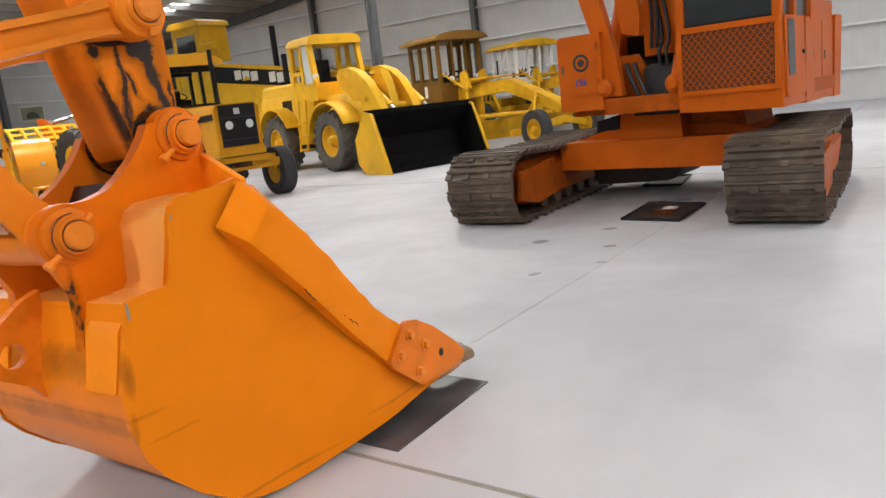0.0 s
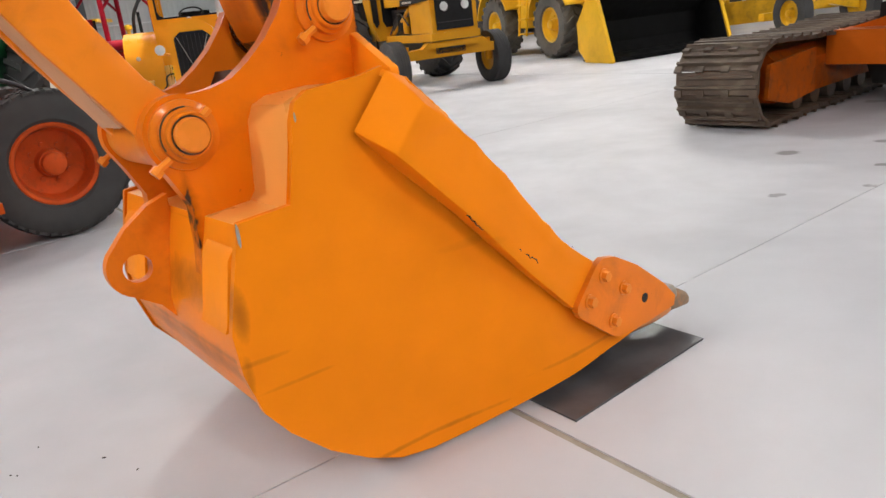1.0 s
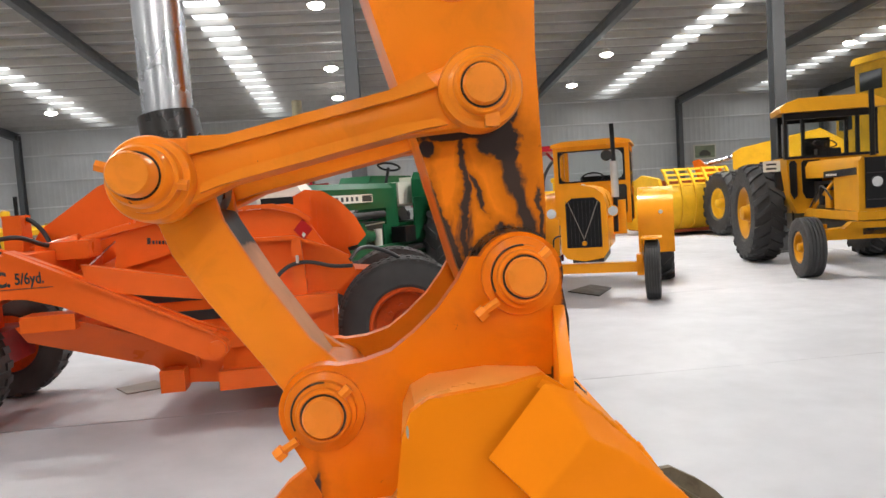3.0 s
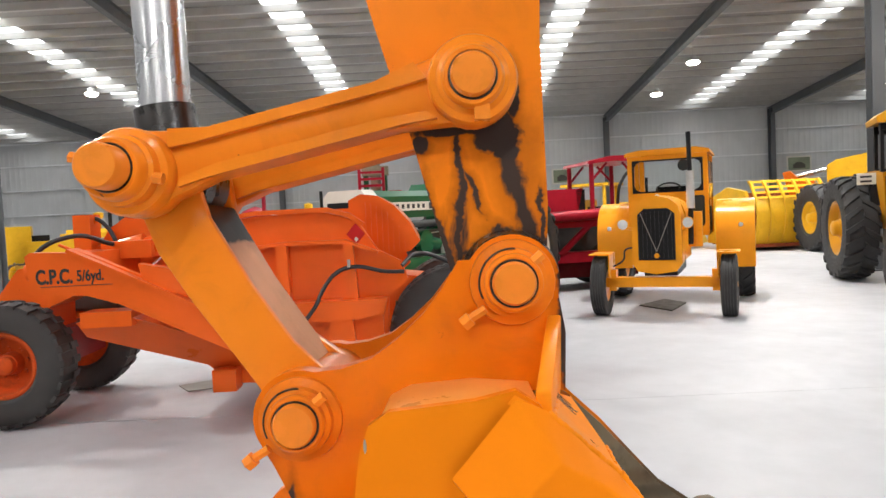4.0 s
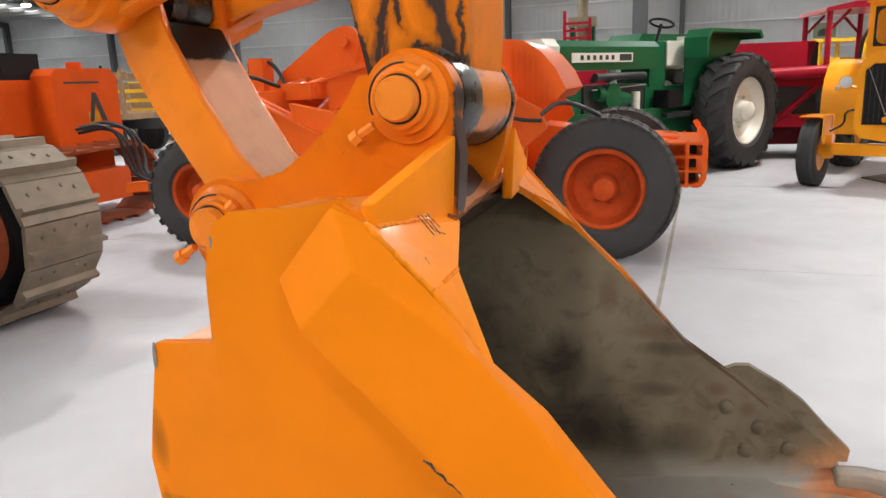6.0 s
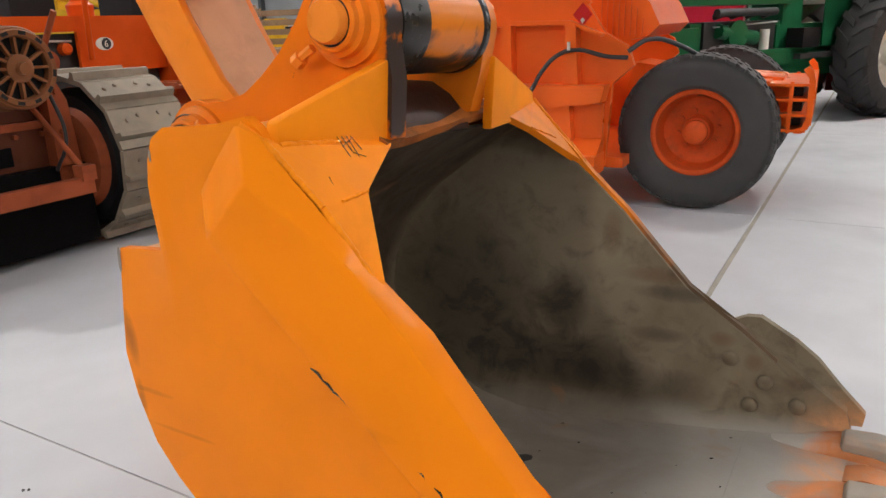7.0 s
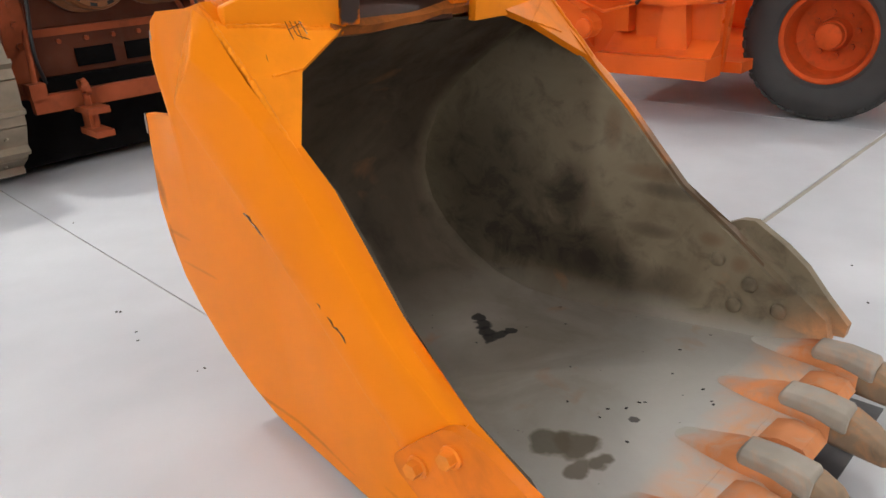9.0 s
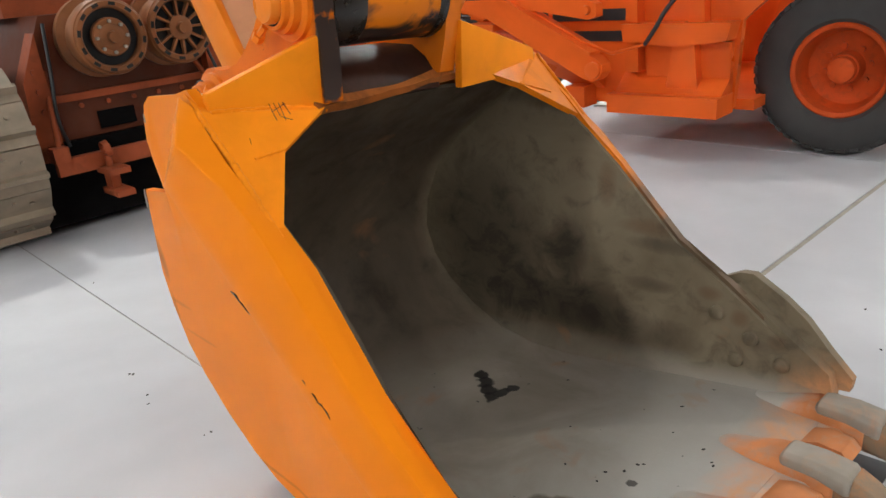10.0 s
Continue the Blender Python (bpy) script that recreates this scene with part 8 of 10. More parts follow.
# ---- orange crawler excavator ----
ORAD = paint("grimy_undercarriage_paint", (0.45, 0.09, 0.006), 0.5, 0.3, 0.75, 1.0, (0.05, 0.03, 0.02), 1.4, 0.05, 0.3)
ex = thing("crawler_excavator", at(1.35, 8.15, -33), "large orange crawler excavator with a square cab and worn tracks", "excavator")
SLEW = pose(0.06, 0, 0, 0, 0, 6) @ pose(-0.06, 0, 0)
for s_, xc in ((-1, -1.46), (1, 1.6)):
    track(ex, xc, -0.33, 3.2, 0.38, 0.84, 0.21, M_TRACK, grouser=0.05, sag=0.05, turn=SLEW, double=True, loose=0.03)
    P(ex, "track_frame", ORAD, "slab", [(xc - 0.3, 0.2), (xc - 0.34, 0.55), (xc - 0.2, 0.68), (xc + 0.2, 0.68), (xc + 0.34, 0.55), (xc + 0.3, 0.2)], 0.25, 2.7, bev=0.03, m=SLEW)
    for yy in (0.06, 2.8):
        P(ex, "idler", ORAD, "lathe", [(-0.1, 0.0), (-0.12, 0.2), (-0.1, 0.31), (0.1, 0.31), (0.12, 0.2), (0.1, 0.0)], (xc, yy, 0.43), (1, 0, 0), 28, m=SLEW)
    for sx in (-1, 1):
        P(ex, "frame_end", ORAD, "slab", [(-0.05, 0.28), (0.0, 0.6), (0.95, 0.66), (0.95, 0.22), (0.4, 0.18)], -0.02, 0.02, bev=0.01, m=SLEW @ Matrix.Translation((xc + sx * 0.36, 0, 0)) @ Matrix.Rotation(radians(90), 4, "Z"))
    for k in range(5):
        P(ex, "track_roller", M_TRACK, "rod", (xc - 0.3, 0.75 + 0.4 * k, 0.17), (xc + 0.3, 0.75 + 0.4 * k, 0.17), 0.11, None, 16, m=SLEW)
P(ex, "car_body", ORA, "box", -1.25, 1.3, 1.15, 2.8, 0.44, 0.78, bev=0.025)
P(ex, "car_body_web", ORA, "slab", [(-1.2, 0.77), (-0.8, 0.88), (-0.4, 0.9), (0.7, 0.9), (1.25, 0.77)], 1.45, 2.6, bev=0.02)
P(ex, "belly_guard", M_ENGINE, "slab", [(-1.15, 0.44), (-1.05, 0.16), (-0.1, 0.2), (0.1, 0.44)], 1.75, 2.9, bev=0.03)
P(ex, "hose_bundle", M_BLACK, "slab", [(-0.95, 0.8), (-0.95, 1.0), (-0.6, 1.08), (-0.45, 0.8)], 1.6, 2.2, bev=0.05)
P(ex, "slew_column", ORA, "slab", [(-0.46, 0.77), (-0.43, 1.1), (0.29, 1.1), (0.32, 0.77)], 1.2, 2.6, bev=0.02)
P(ex, "slew_column", ORAD, "slab", [(0.32, 0.8), (0.32, 1.1), (0.9, 1.1), (0.95, 0.8)], 1.5, 2.6, bev=0.02)
P(ex, "slew_ring", M_BLACK, "lathe", [(0.0, 0.0), (0.0, 0.95), (0.09, 0.95), (0.09, 0.0)], (0.25, 2.0, 1.06), (0, 0, 1), 44)
P(ex, "deck", ORAD, "box", -0.86, 1.5, 0.85, 3.3, 1.12, 1.28, bev=0.02)
lh = P(ex, "left_house", ORA, "slab", [(-0.9, 1.19), (-0.9, 2.0), (-0.86, 2.04), (-0.36, 2.04), (-0.36, 1.19)], 0.61, 3.3, bev=0.02)
P(lh, "house_door", ORA, "box", -0.865, -0.42, 0.598, 0.614, 1.38, 1.98, bev=0.006)
for z in (1.46, 1.86):
    P(lh, "hinge", ORAD, "rod", (-0.4, 0.6, z), (-0.4, 0.6, z + 0.08), 0.014)
P(lh, "door_latch", M_TRACK, "box", -0.85, -0.82, 0.588, 0.6, 1.62, 1.72, bev=0.004)
bm = bm_new()
lathe(bm, [(0.0, 0.1), (-0.004, 0.1), (-0.004, 0.07), (0.0, 0.07)], (-0.6, 0.597, 1.73), (0, 1, 0), 24)
part("round_badge", bm, M_INK, ex, "dark round maker's badge")
P(ex, "badge_centre", M_INK, "lathe", [(0.0, 0.042), (-0.004, 0.042), (-0.004, 0.0)], (-0.6, 0.597, 1.73), (0, 1, 0), 16)
letters("model_number", "155", 0.1, plain("blue_number_paint", (0.05, 0.05, 0.25), 0.5), ex, pose(-0.69, 0.596, 1.48, 90), "blue painted number", 0.004)
P(ex, "rear_house", ORA, "box", -0.36, 1.46, 2.05, 3.35, 1.26, 2.16, bev=0.03)
P(ex, "counterweight", ORA, "slab", [(-0.9, 1.0), (-0.92, 2.0), (1.5, 2.0), (1.48, 1.0)], 3.35, 3.75, bev=0.06)
for k in range(2):
    sd = P(ex, "side_door", ORA, "box", 1.455, 1.475, 2.1 + 0.62 * k, 2.68 + 0.62 * k, 1.12, 1.92, bev=0.006)
    P(sd, "latch", M_TRACK, "box", 1.475, 1.485, 2.2 + 0.62 * k, 2.24 + 0.62 * k, 1.48, 1.58, bev=0.004)
P(ex, "side_skirt", ORA, "box", 1.38, 1.47, 1.9, 3.35, 1.02, 1.28, bev=0.015)
P(ex, "cab", ORA, "slab", [(0.52, 1.08), (0.52, 1.94), (1.53, 1.94), (1.55, 1.06)], 0.6, 1.95, bev=0.025)
for x in (0.555, 1.495):
    P(ex, "cab_pillar", ORA, "box", x - 0.04, x + 0.04, 0.6, 0.7, 1.9, 2.8, bev=0.012)
    P(ex, "cab_pillar", ORA, "box", x - 0.04, x + 0.04, 1.85, 1.95, 1.9, 2.8, bev=0.012)
P(ex, "cab_pillar", ORA, "box", 1.455, 1.535, 1.12, 1.22, 1.9, 2.8, bev=0.012)
P(ex, "cab_roof", ORA, "box", 0.48, 1.56, 0.55, 2.0, 2.76, 2.86, bev=0.03)
P(ex, "windscreen", M_DGLASS, "box", 0.6, 1.45, 0.63, 0.636, 1.95, 2.76, bev=0, label="dark reflecting cab window")
P(ex, "windscreen_seal", M_BLACK, "box", 0.59, 1.46, 0.612, 0.632, 1.94, 1.965, bev=0.004)
P(ex, "side_glass", M_DGLASS, "box", 1.49, 1.496, 0.7, 1.12, 1.96, 2.7, bev=0)
P(ex, "side_glass", M_DGLASS, "box", 1.49, 1.496, 1.22, 1.85, 1.96, 2.7, bev=0)
cd = P(ex, "cab_door", ORA, "slab", [(1.545, 1.16), (1.54, 1.94), (1.555, 1.94), (1.57, 1.16)], 0.68, 1.45, bev=0.005)
P(cd, "door_glass", M_DGLASS, "slab", [(1.562, 1.36), (1.556, 1.9), (1.561, 1.9), (1.571, 1.36)], 0.76, 1.02, bev=0)
P(cd, "door_handle", M_BLACK, "box", 1.565, 1.585, 1.32, 1.4, 1.56, 1.6, bev=0.006)
P(ex, "cab_seam", ORAD, "box", 1.53, 1.556, 1.5, 1.53, 1.1, 1.94, bev=0.004)
for (x0, x1, z0, z1) in ((0.525, 0.575, 1.25, 1.94), (1.485, 1.535, 1.25, 1.94), (0.575, 1.485, 1.25, 1.3), (0.575, 1.485, 1.88, 1.94)):
    P(ex, "grille_frame", ORA, "box", x0, x1, 0.565, 0.605, z0, z1, bev=0.008)
# dark orange sheet paints the shade seen through the mesh
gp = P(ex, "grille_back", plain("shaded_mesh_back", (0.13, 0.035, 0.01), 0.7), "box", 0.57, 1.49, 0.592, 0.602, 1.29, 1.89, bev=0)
# expanded-metal mesh over the lower cab window
bm = bm_new()
for k in range(14):
    z = 1.32 + k * 0.0405
    for i in range(15):
        x = 0.575 + i * 0.064 + (0.032 if k % 2 else 0)
        if x + 0.032 < 1.49:
            for sg in (-1, 1):
                slab(bm, [(x, z), (x, z + 0.011), (x + 0.033, z + 0.011 + sg * 0.02), (x + 0.033, z + sg * 0.02)], 0.574, 0.582)
part("grille_mesh", bm, ORA, gp, "orange expanded-metal mesh", False)
# boom foot, lift cylinders and hoses
P(ex, "boom_side", ORA, "slab", [(-0.4, 1.32), (-0.42, 1.75), (-0.64, 2.45), (-0.76, 2.95), (-0.5, 2.95), (-0.38, 2.4), (-0.22, 1.75), (-0.16, 1.32)], 0.7, 0.82, bev=0.025)
P(ex, "boom_side", ORA, "slab", [(-0.2, 2.0), (-0.36, 2.95), (-0.12, 2.95), (0.02, 2.2), (0.0, 1.95)], 0.85, 0.97, bev=0.03)
P(ex, "boom", ORA, "slab", [(0.0, 1.72), (-0.02, 2.95), (0.42, 2.95), (0.46, 1.95), (0.36, 1.74)], 1.0, 1.5, bev=0.04)
P(ex, "boom_bracket", ORAD, "slab", [(-0.34, 1.28), (-0.34, 1.6), (-0.24, 1.76), (-0.06, 1.76), (0.04, 1.6), (0.06, 1.28)], 0.9, 0.98, bev=0.02)
P(ex, "boom_bracket", ORAD, "slab", [(0.38, 1.28), (0.4, 1.7), (0.52, 1.7), (0.52, 1.28)], 0.8, 1.3, bev=0.02)
for x0, x1, z in ((-0.44, -0.26, 1.42), (0.38, 0.54, 1.4)):
    P(ex, "cylinder_eye", ORA, "lathe", [(-0.05, 0.0), (-0.05, 0.05), (-0.035, 0.06), (0.0, 0.1), (0.08, 0.1)], ((x0 + x1) / 2, 0.62, z), (0, 1, 0), 24)
    P(ex, "lift_cylinder", ORA, "rod", ((x0 + x1) / 2, 0.72, z), ((x0 + x1) / 2, 1.3, z + 1.1), 0.075)
P(ex, "engine_bay", M_BLACK, "box", -0.36, 0.52, 1.35, 2.05, 1.28, 1.98, bev=0.01)
P(ex, "valve_block", M_ENGINE, "slab", [(0.05, 1.28), (0.03, 1.58), (0.12, 1.63), (0.4, 1.63), (0.48, 1.54), (0.46, 1.28)], 0.86, 1.2, bev=0.03)
P(ex, "centre_panel", ORAD, "box", -0.38, 0.52, 0.66, 0.74, 1.12, 1.3, bev=0.012)
for x in (-0.14, -0.05):
    pipe("hydraulic_hose", [(x, 0.8, 1.66), (x + 0.06, 0.76, 1.5), (x + 0.14, 0.78, 1.3)], 0.026, M_HOSE, ex, "black hydraulic hose")
for x in (0.24, 0.32):
    pipe("hydraulic_hose", [(x, 0.84, 1.6), (x + 0.005, 0.8, 1.76), (x, 0.9, 1.86), (x - 0.1, 0.95, 2.5)], 0.022, M_HOSE, ex, "black hydraulic hose")
for x in (0.1, 0.16):
    pipe("hydraulic_hose", [(x, 0.94, 1.8), (x + 0.03, 0.92, 2.1), (x - 0.04, 0.94, 2.9)], 0.02, M_HOSE, ex, "black hydraulic hose")
for cs in ([(1.43, 8.3), (1.89, 9.2), (2.43, 8.79), (1.95, 7.92)], [(2.1, 10.75), (2.33, 11.35), (2.9, 11.4), (2.55, 10.5)]):
    tr = flat_mat("drip_tray", cs, 0.012, M_TRAY, "flat black steel drip tray with oil under the excavator", "tray")
    c0, ax, bx = Vector((*cs[0], 0)), Vector((*cs[1], 0)) - Vector((*cs[0], 0)), Vector((*cs[3], 0)) - Vector((*cs[0], 0))
    for a, b in zip(cs, cs[1:] + cs[:1]):
        bm = bm_new()
        rod(bm, (*a, 0.015), (*b, 0.015), 0.018, None, 8)
        part("tray_rim", bm, M_BLACK, tr)
    if cs[0][0] < 2:
        for nm, mt, u0, u1, v0, v1, z, lb in (("oil_pool", plain("brown_oily_water", (0.16, 0.045, 0.012), 0.12, 0.0, 0.3, 6, 0.02), 0.3, 0.62, 0.34, 0.74, 0.016, "shallow pool of brown oily water"), ("paper_scrap", CREAM, 0.6, 0.8, 0.42, 0.68, 0.019, "scrap of white paper")):
            bm = bm_new()
            ring_ = []
            for k in range(18):
                an = 2 * math.pi * k / 18
                wv = 1 + (0.12 * math.sin(3 * an) if nm == "oil_pool" else 0)
                ca, sa = (max(-1, min(1, 1.25 * f * wv)) for f in (math.cos(an), math.sin(an)))
                ring_.append(bm.verts.new(c0 + ax * ((u0 + u1) / 2 + (u1 - u0) / 2 * ca) + bx * ((v0 + v1) / 2 + (v1 - v0) / 2 * sa) + Vector((0, 0, z))))
            fc = bm.faces.new(ring_)
            ext = bmesh.ops.extrude_face_region(bm, geom=[fc])
            bmesh.ops.translate(bm, vec=(0, 0, -0.003), verts=[v for v in ext["geom"] if isinstance(v, bmesh.types.BMVert)])
            bmesh.ops.recalc_face_normals(bm, faces=bm.faces[:])
            part(nm, bm, mt, tr, lb)

# ---- yellow wheel loader ----
# opaque pale colour stands for the skylight reflection on the door pane
M_PANE = plain("pale_reflecting_pane", (0.5, 0.53, 0.56), 0.08, 0.0, 0.2, 3, 0.0)
M_DUSTY = plain("dusty_tyre_rubber", (0.085, 0.075, 0.062), 0.85, 0.0, 0.5, 9, 0.5)
M_LINING = plain("matt_black_bucket_lining", (0.006, 0.006, 0.006), 0.85, 0.0, 0.4, 6, 0.3)
M_LINING.node_tree.nodes["Principled BSDF"].inputs["Specular IOR Level"].default_value = 0.1
ld = thing("wheel_loader", at(-1.27, 17.6, 44), "yellow wheel loader with a black-lined bucket on the floor", "wheel loader")
P(ld, "bucket_floor", M_LINING, "box", -1.6, 1.4, 0.0, 1.1, 0.01, 0.05)
xslab(ld, "bucket_back", M_LINING, [(0.02, 0.05), (0.9, 0.07), (1.1, 0.3), (1.12, 0.8), (0.62, 1.36), (0.55, 1.33), (1.03, 0.78), (1.02, 0.34), (0.85, 0.12), (0.02, 0.09)], -1.58, 1.38, 0.01, "black painted bucket lining")
for x0, x1 in ((-1.66, -1.58), (1.38, 1.46)):
    xslab(ld, "bucket_cheek", YEL, [(-0.05, 0.0), (-0.05, 0.05), (0.45, 1.36), (0.7, 1.42), (1.2, 0.8), (1.18, 0.25), (0.9, 0.0)], x0, x1, 0.012)
P(ld, "bucket_lip", M_LINING, "slab", [(-1.62, 1.33), (-1.62, 1.45), (1.42, 1.45), (1.42, 1.33)], 0.55, 0.75, bev=0.02)
xslab(ld, "bucket_liner", M_LINING, [(0.0, 0.06), (0.46, 1.33), (0.66, 1.36), (1.1, 0.78), (1.08, 0.3), (0.88, 0.08)], 1.352, 1.378, 0.004)
for x in (-0.6, 0.4):
    xslab(ld, "lift_arm", YEL, [(1.24, 0.55), (1.16, 0.8), (1.28, 1.2), (1.5, 1.7), (1.85, 2.15), (2.25, 2.42), (2.7, 2.56), (3.05, 2.55), (3.2, 2.38), (3.1, 2.1), (2.7, 1.85), (2.35, 1.5), (1.95, 0.95), (1.5, 0.55)], x - 0.12, x + 0.12, 0.05)
    P(ld, "tilt_cylinder", YEL, "rod", (x + 0.22, 1.4, 1.5), (x + 0.22, 2.6, 2.3), 0.09)
    P(ld, "lift_cylinder", YEL, "rod", (x - 0.2, 1.55, 1.0), (x - 0.2, 2.7, 0.9), 0.08)
    P(ld, "cylinder_rod", M_CHROME, "rod", (x + 0.22, 1.1, 1.3), (x + 0.22, 1.42, 1.51), 0.05)
    for y, z, r in ((3.0, 2.36, 0.13), (1.95, 1.75, 0.1), (1.35, 0.75, 0.11)):
        P(ld, "pivot_boss", YEL, "lathe", [(-0.18, 0.0), (-0.18, r * 0.5), (-0.15, r * 0.6), (-0.14, r), (0.14, r), (0.14, 0.0)], (x, y, z), (1, 0, 0), 20)
xslab(ld, "bell_crank", YEL, [(1.7, 1.2), (1.58, 1.5), (1.75, 2.1), (1.95, 2.42), (2.12, 2.42), (2.25, 2.25), (2.05, 1.6), (1.95, 1.2)], -0.22, 0.02, 0.05)
P(ld, "cross_tube", YEL, "rod", (-0.6, 1.75, 1.45), (0.4, 1.75, 1.45), 0.13)
P(ld, "dump_cylinder", YEL, "rod", (-0.1, 2.0, 2.35), (-0.1, 3.4, 2.2), 0.1)
P(ld, "dump_rod", M_CHROME, "rod", (-0.1, 1.3, 0.95), (-0.1, 1.75, 1.25), 0.045)
for k in range(3):
    pipe("hydraulic_hose", [(-0.35 + 0.1 * k, 3.2, 1.9), (-0.3 + 0.1 * k, 2.8, 2.35), (-0.25 + 0.1 * k, 2.2, 2.3)], 0.02, M_HOSE, ld)
P(ld, "front_frame", YEL, "slab", [(-0.8, 0.7), (-0.72, 1.7), (-0.6, 1.95), (0.4, 1.95), (0.52, 1.7), (0.6, 0.7)], 2.2, 3.9, bev=0.06)
for x, a in ((-1.05, -90), (0.9, 90)):
    wheel(ld, pose(x, 3.0, 0.78, 0, 0, a), 0.78, 0.56, 0.4, YEL, "lug", 18, bolts=8, rubber=M_DUSTY)
    wheel(ld, pose(x, 6.0, 0.78, 0, 0, a), 0.78, 0.56, 0.4, YEL, "lug", 18, bolts=8, rubber=M_DUSTY)
    for yc in (3.0, 6.0):
        xslab(ld, "mudguard", YEL, [(yc - 0.98 * math.cos(radians(q)), 0.8 + 0.98 * math.sin(radians(q))) for q in range(25, 171, 12)] + [(yc - 0.93 * math.cos(radians(q)), 0.8 + 0.93 * math.sin(radians(q))) for q in range(169, 24, -12)], x - 0.3 if x < 0 else x - 0.2, x + 0.2 if x < 0 else x + 0.3, 0.012)
P(ld, "articulation_joint", M_ENGINE, "box", -0.4, 0.2, 3.8, 4.3, 0.6, 1.7, bev=0.05)
P(ld, "rear_frame", YEL, "slab", [(-0.9, 0.7), (-0.92, 1.9), (-0.84, 2.1), (0.64, 2.1), (0.72, 1.9), (0.7, 0.7)], 4.2, 7.4, bev=0.05)
P(ld, "engine_hood", YEL, "slab", [(-0.85, 2.05), (-0.8, 2.35), (-0.7, 2.42), (0.5, 2.42), (0.6, 2.35), (0.65, 2.05)], 5.35, 7.4, bev=0.06)
P(ld, "side_vent", M_BLACK, "slab", [(-0.925, 1.5), (-0.925, 1.95), (-0.9, 1.95), (-0.9, 1.5)], 5.45, 6.0, bev=0.01)
for k in range(3):
    P(ld, "boarding_step", YEL, "box", -1.16, -0.92, 4.45, 4.85, 0.55 + 0.36 * k, 0.59 + 0.36 * k, bev=0.01)
for y in (4.45, 4.85):
    P(ld, "step_rail", YEL, "rod", (-1.15, y, 0.52), (-1.02, y, 1.9), 0.028)
P(ld, "cab_base", YEL, "box", -0.95, 0.65, 3.9, 5.25, 1.85, 2.3, bev=0.05)
for x in (-0.95, 0.53):
    xslab(ld, "cab_post", YEL, [(3.86, 2.2), (4.06, 3.38), (4.2, 3.38), (4.04, 2.2)], x, x + 0.12, 0.03)
    xslab(ld, "cab_post", YEL, [(5.1, 2.2), (5.02, 3.38), (5.16, 3.38), (5.26, 2.2)], x, x + 0.12, 0.03)
    xslab(ld, "cab_post", YEL, [(4.5, 2.2), (4.52, 3.38), (4.64, 3.38), (4.66, 2.2)], x, x + 0.1, 0.02)
    P(ld, "door_pane", M_PANE if x < 0 else M_GLASS, "slab", [(x + 0.04, 2.3), (x + 0.04, 3.34), (x + 0.05, 3.34), (x + 0.05, 2.3)], 4.1, 4.52, bev=0)
    P(ld, "side_glass", M_GLASS, "box", x + 0.04, x + 0.05, 4.66, 5.06, 2.62, 3.34, bev=0)
    P(ld, "side_panel", YEL, "box", x + 0.02, x + 0.09, 4.62, 5.1, 2.25, 2.4, bev=0.02)
    P(ld, "window_rail", YEL, "box", x + 0.02, x + 0.09, 4.62, 5.1, 2.56, 2.66, bev=0.02)
P(ld, "cab_roof", YEL, "slab", [(-0.98, 3.3), (-0.97, 3.4), (-0.9, 3.5), (-0.75, 3.55), (0.45, 3.55), (0.6, 3.5), (0.67, 3.4), (0.68, 3.3)], 3.98, 5.2, bev=0.06)
sa_ = P(ld, "operator_seat", M_BLACK, "box", -0.4, 0.1, 4.5, 4.95, 2.2, 2.45, bev=0.05)
P(sa_, "seat_back", M_BLACK, "box", -0.4, 0.1, 4.85, 4.98, 2.4, 2.95, bev=0.05)
P(ld, "windscreen", M_GLASS, "box", -0.84, 0.54, 4.06, 4.066, 2.3, 3.34, bev=0)
P(ld, "steering_wheel", M_BLACK, "lathe", [(0.0, 0.17), (0.012, 0.2), (0.024, 0.17)], (-0.15, 4.3, 2.6), (0, -0.5, 0.87), 20)
P(ld, "exhaust_stack", M_BLACK, "rod", (-0.5, 6.3, 2.3), (-0.5, 6.3, 3.3), 0.08)
P(ld, "rear_lamp", M_LENS, "lathe", [(-0.05, 0.0), (-0.04, 0.09), (0.02, 0.1), (0.06, 0.0)], (-0.9, 3.95, 2.45), (0, 1, 0), 16)

# ---- big yellow haul truck behind ----
ht = thing("haul_truck", HALL @ pose(21.2, 28.5, 0, 0, 0, -90), "big yellow haul truck with a black lettered band", "haul truck")
P(ht, "body_side", YEL, "slab", [(0.0, 1.6), (0.2, 4.4), (2.6, 4.15), (9.0, 3.2), (9.0, 2.6), (7.5, 1.9), (6.5, 1.5)], -1.6, -1.5, bev=0.03, m=None)
P(ht, "name_band", M_BLACK, "slab", [(2.6, 3.3), (2.65, 3.98), (9.0, 3.05), (8.6, 2.55)], -1.62, -1.6, bev=0, label="black band with pale letter blocks")
for k, wd in enumerate((0.42, 0.42, 0.42)):
    P(ht, "band_mark", CREAM, "box", 3.9 + 0.5 * k, 3.9 + 0.5 * k + wd, -1.63, -1.62, 3.28 - 0.07 * k, 3.66 - 0.07 * k, bev=0.02)
P(ht, "band_triangle", YEL, "slab", [(4.35, 3.22), (4.9, 3.2), (4.62, 3.4)], -1.64, -1.63, bev=0)
for k in range(4):
    P(ht, "band_mark", CREAM, "box", 6.0 + 0.45 * k, 6.36 + 0.45 * k, -1.63, -1.62, 2.98 - 0.065 * k, 3.38 - 0.065 * k, bev=0.02)
P(ht, "body_floor", YEL, "box", 0.3, 7.5, -1.5, 1.5, 1.6, 1.9, bev=0.02)
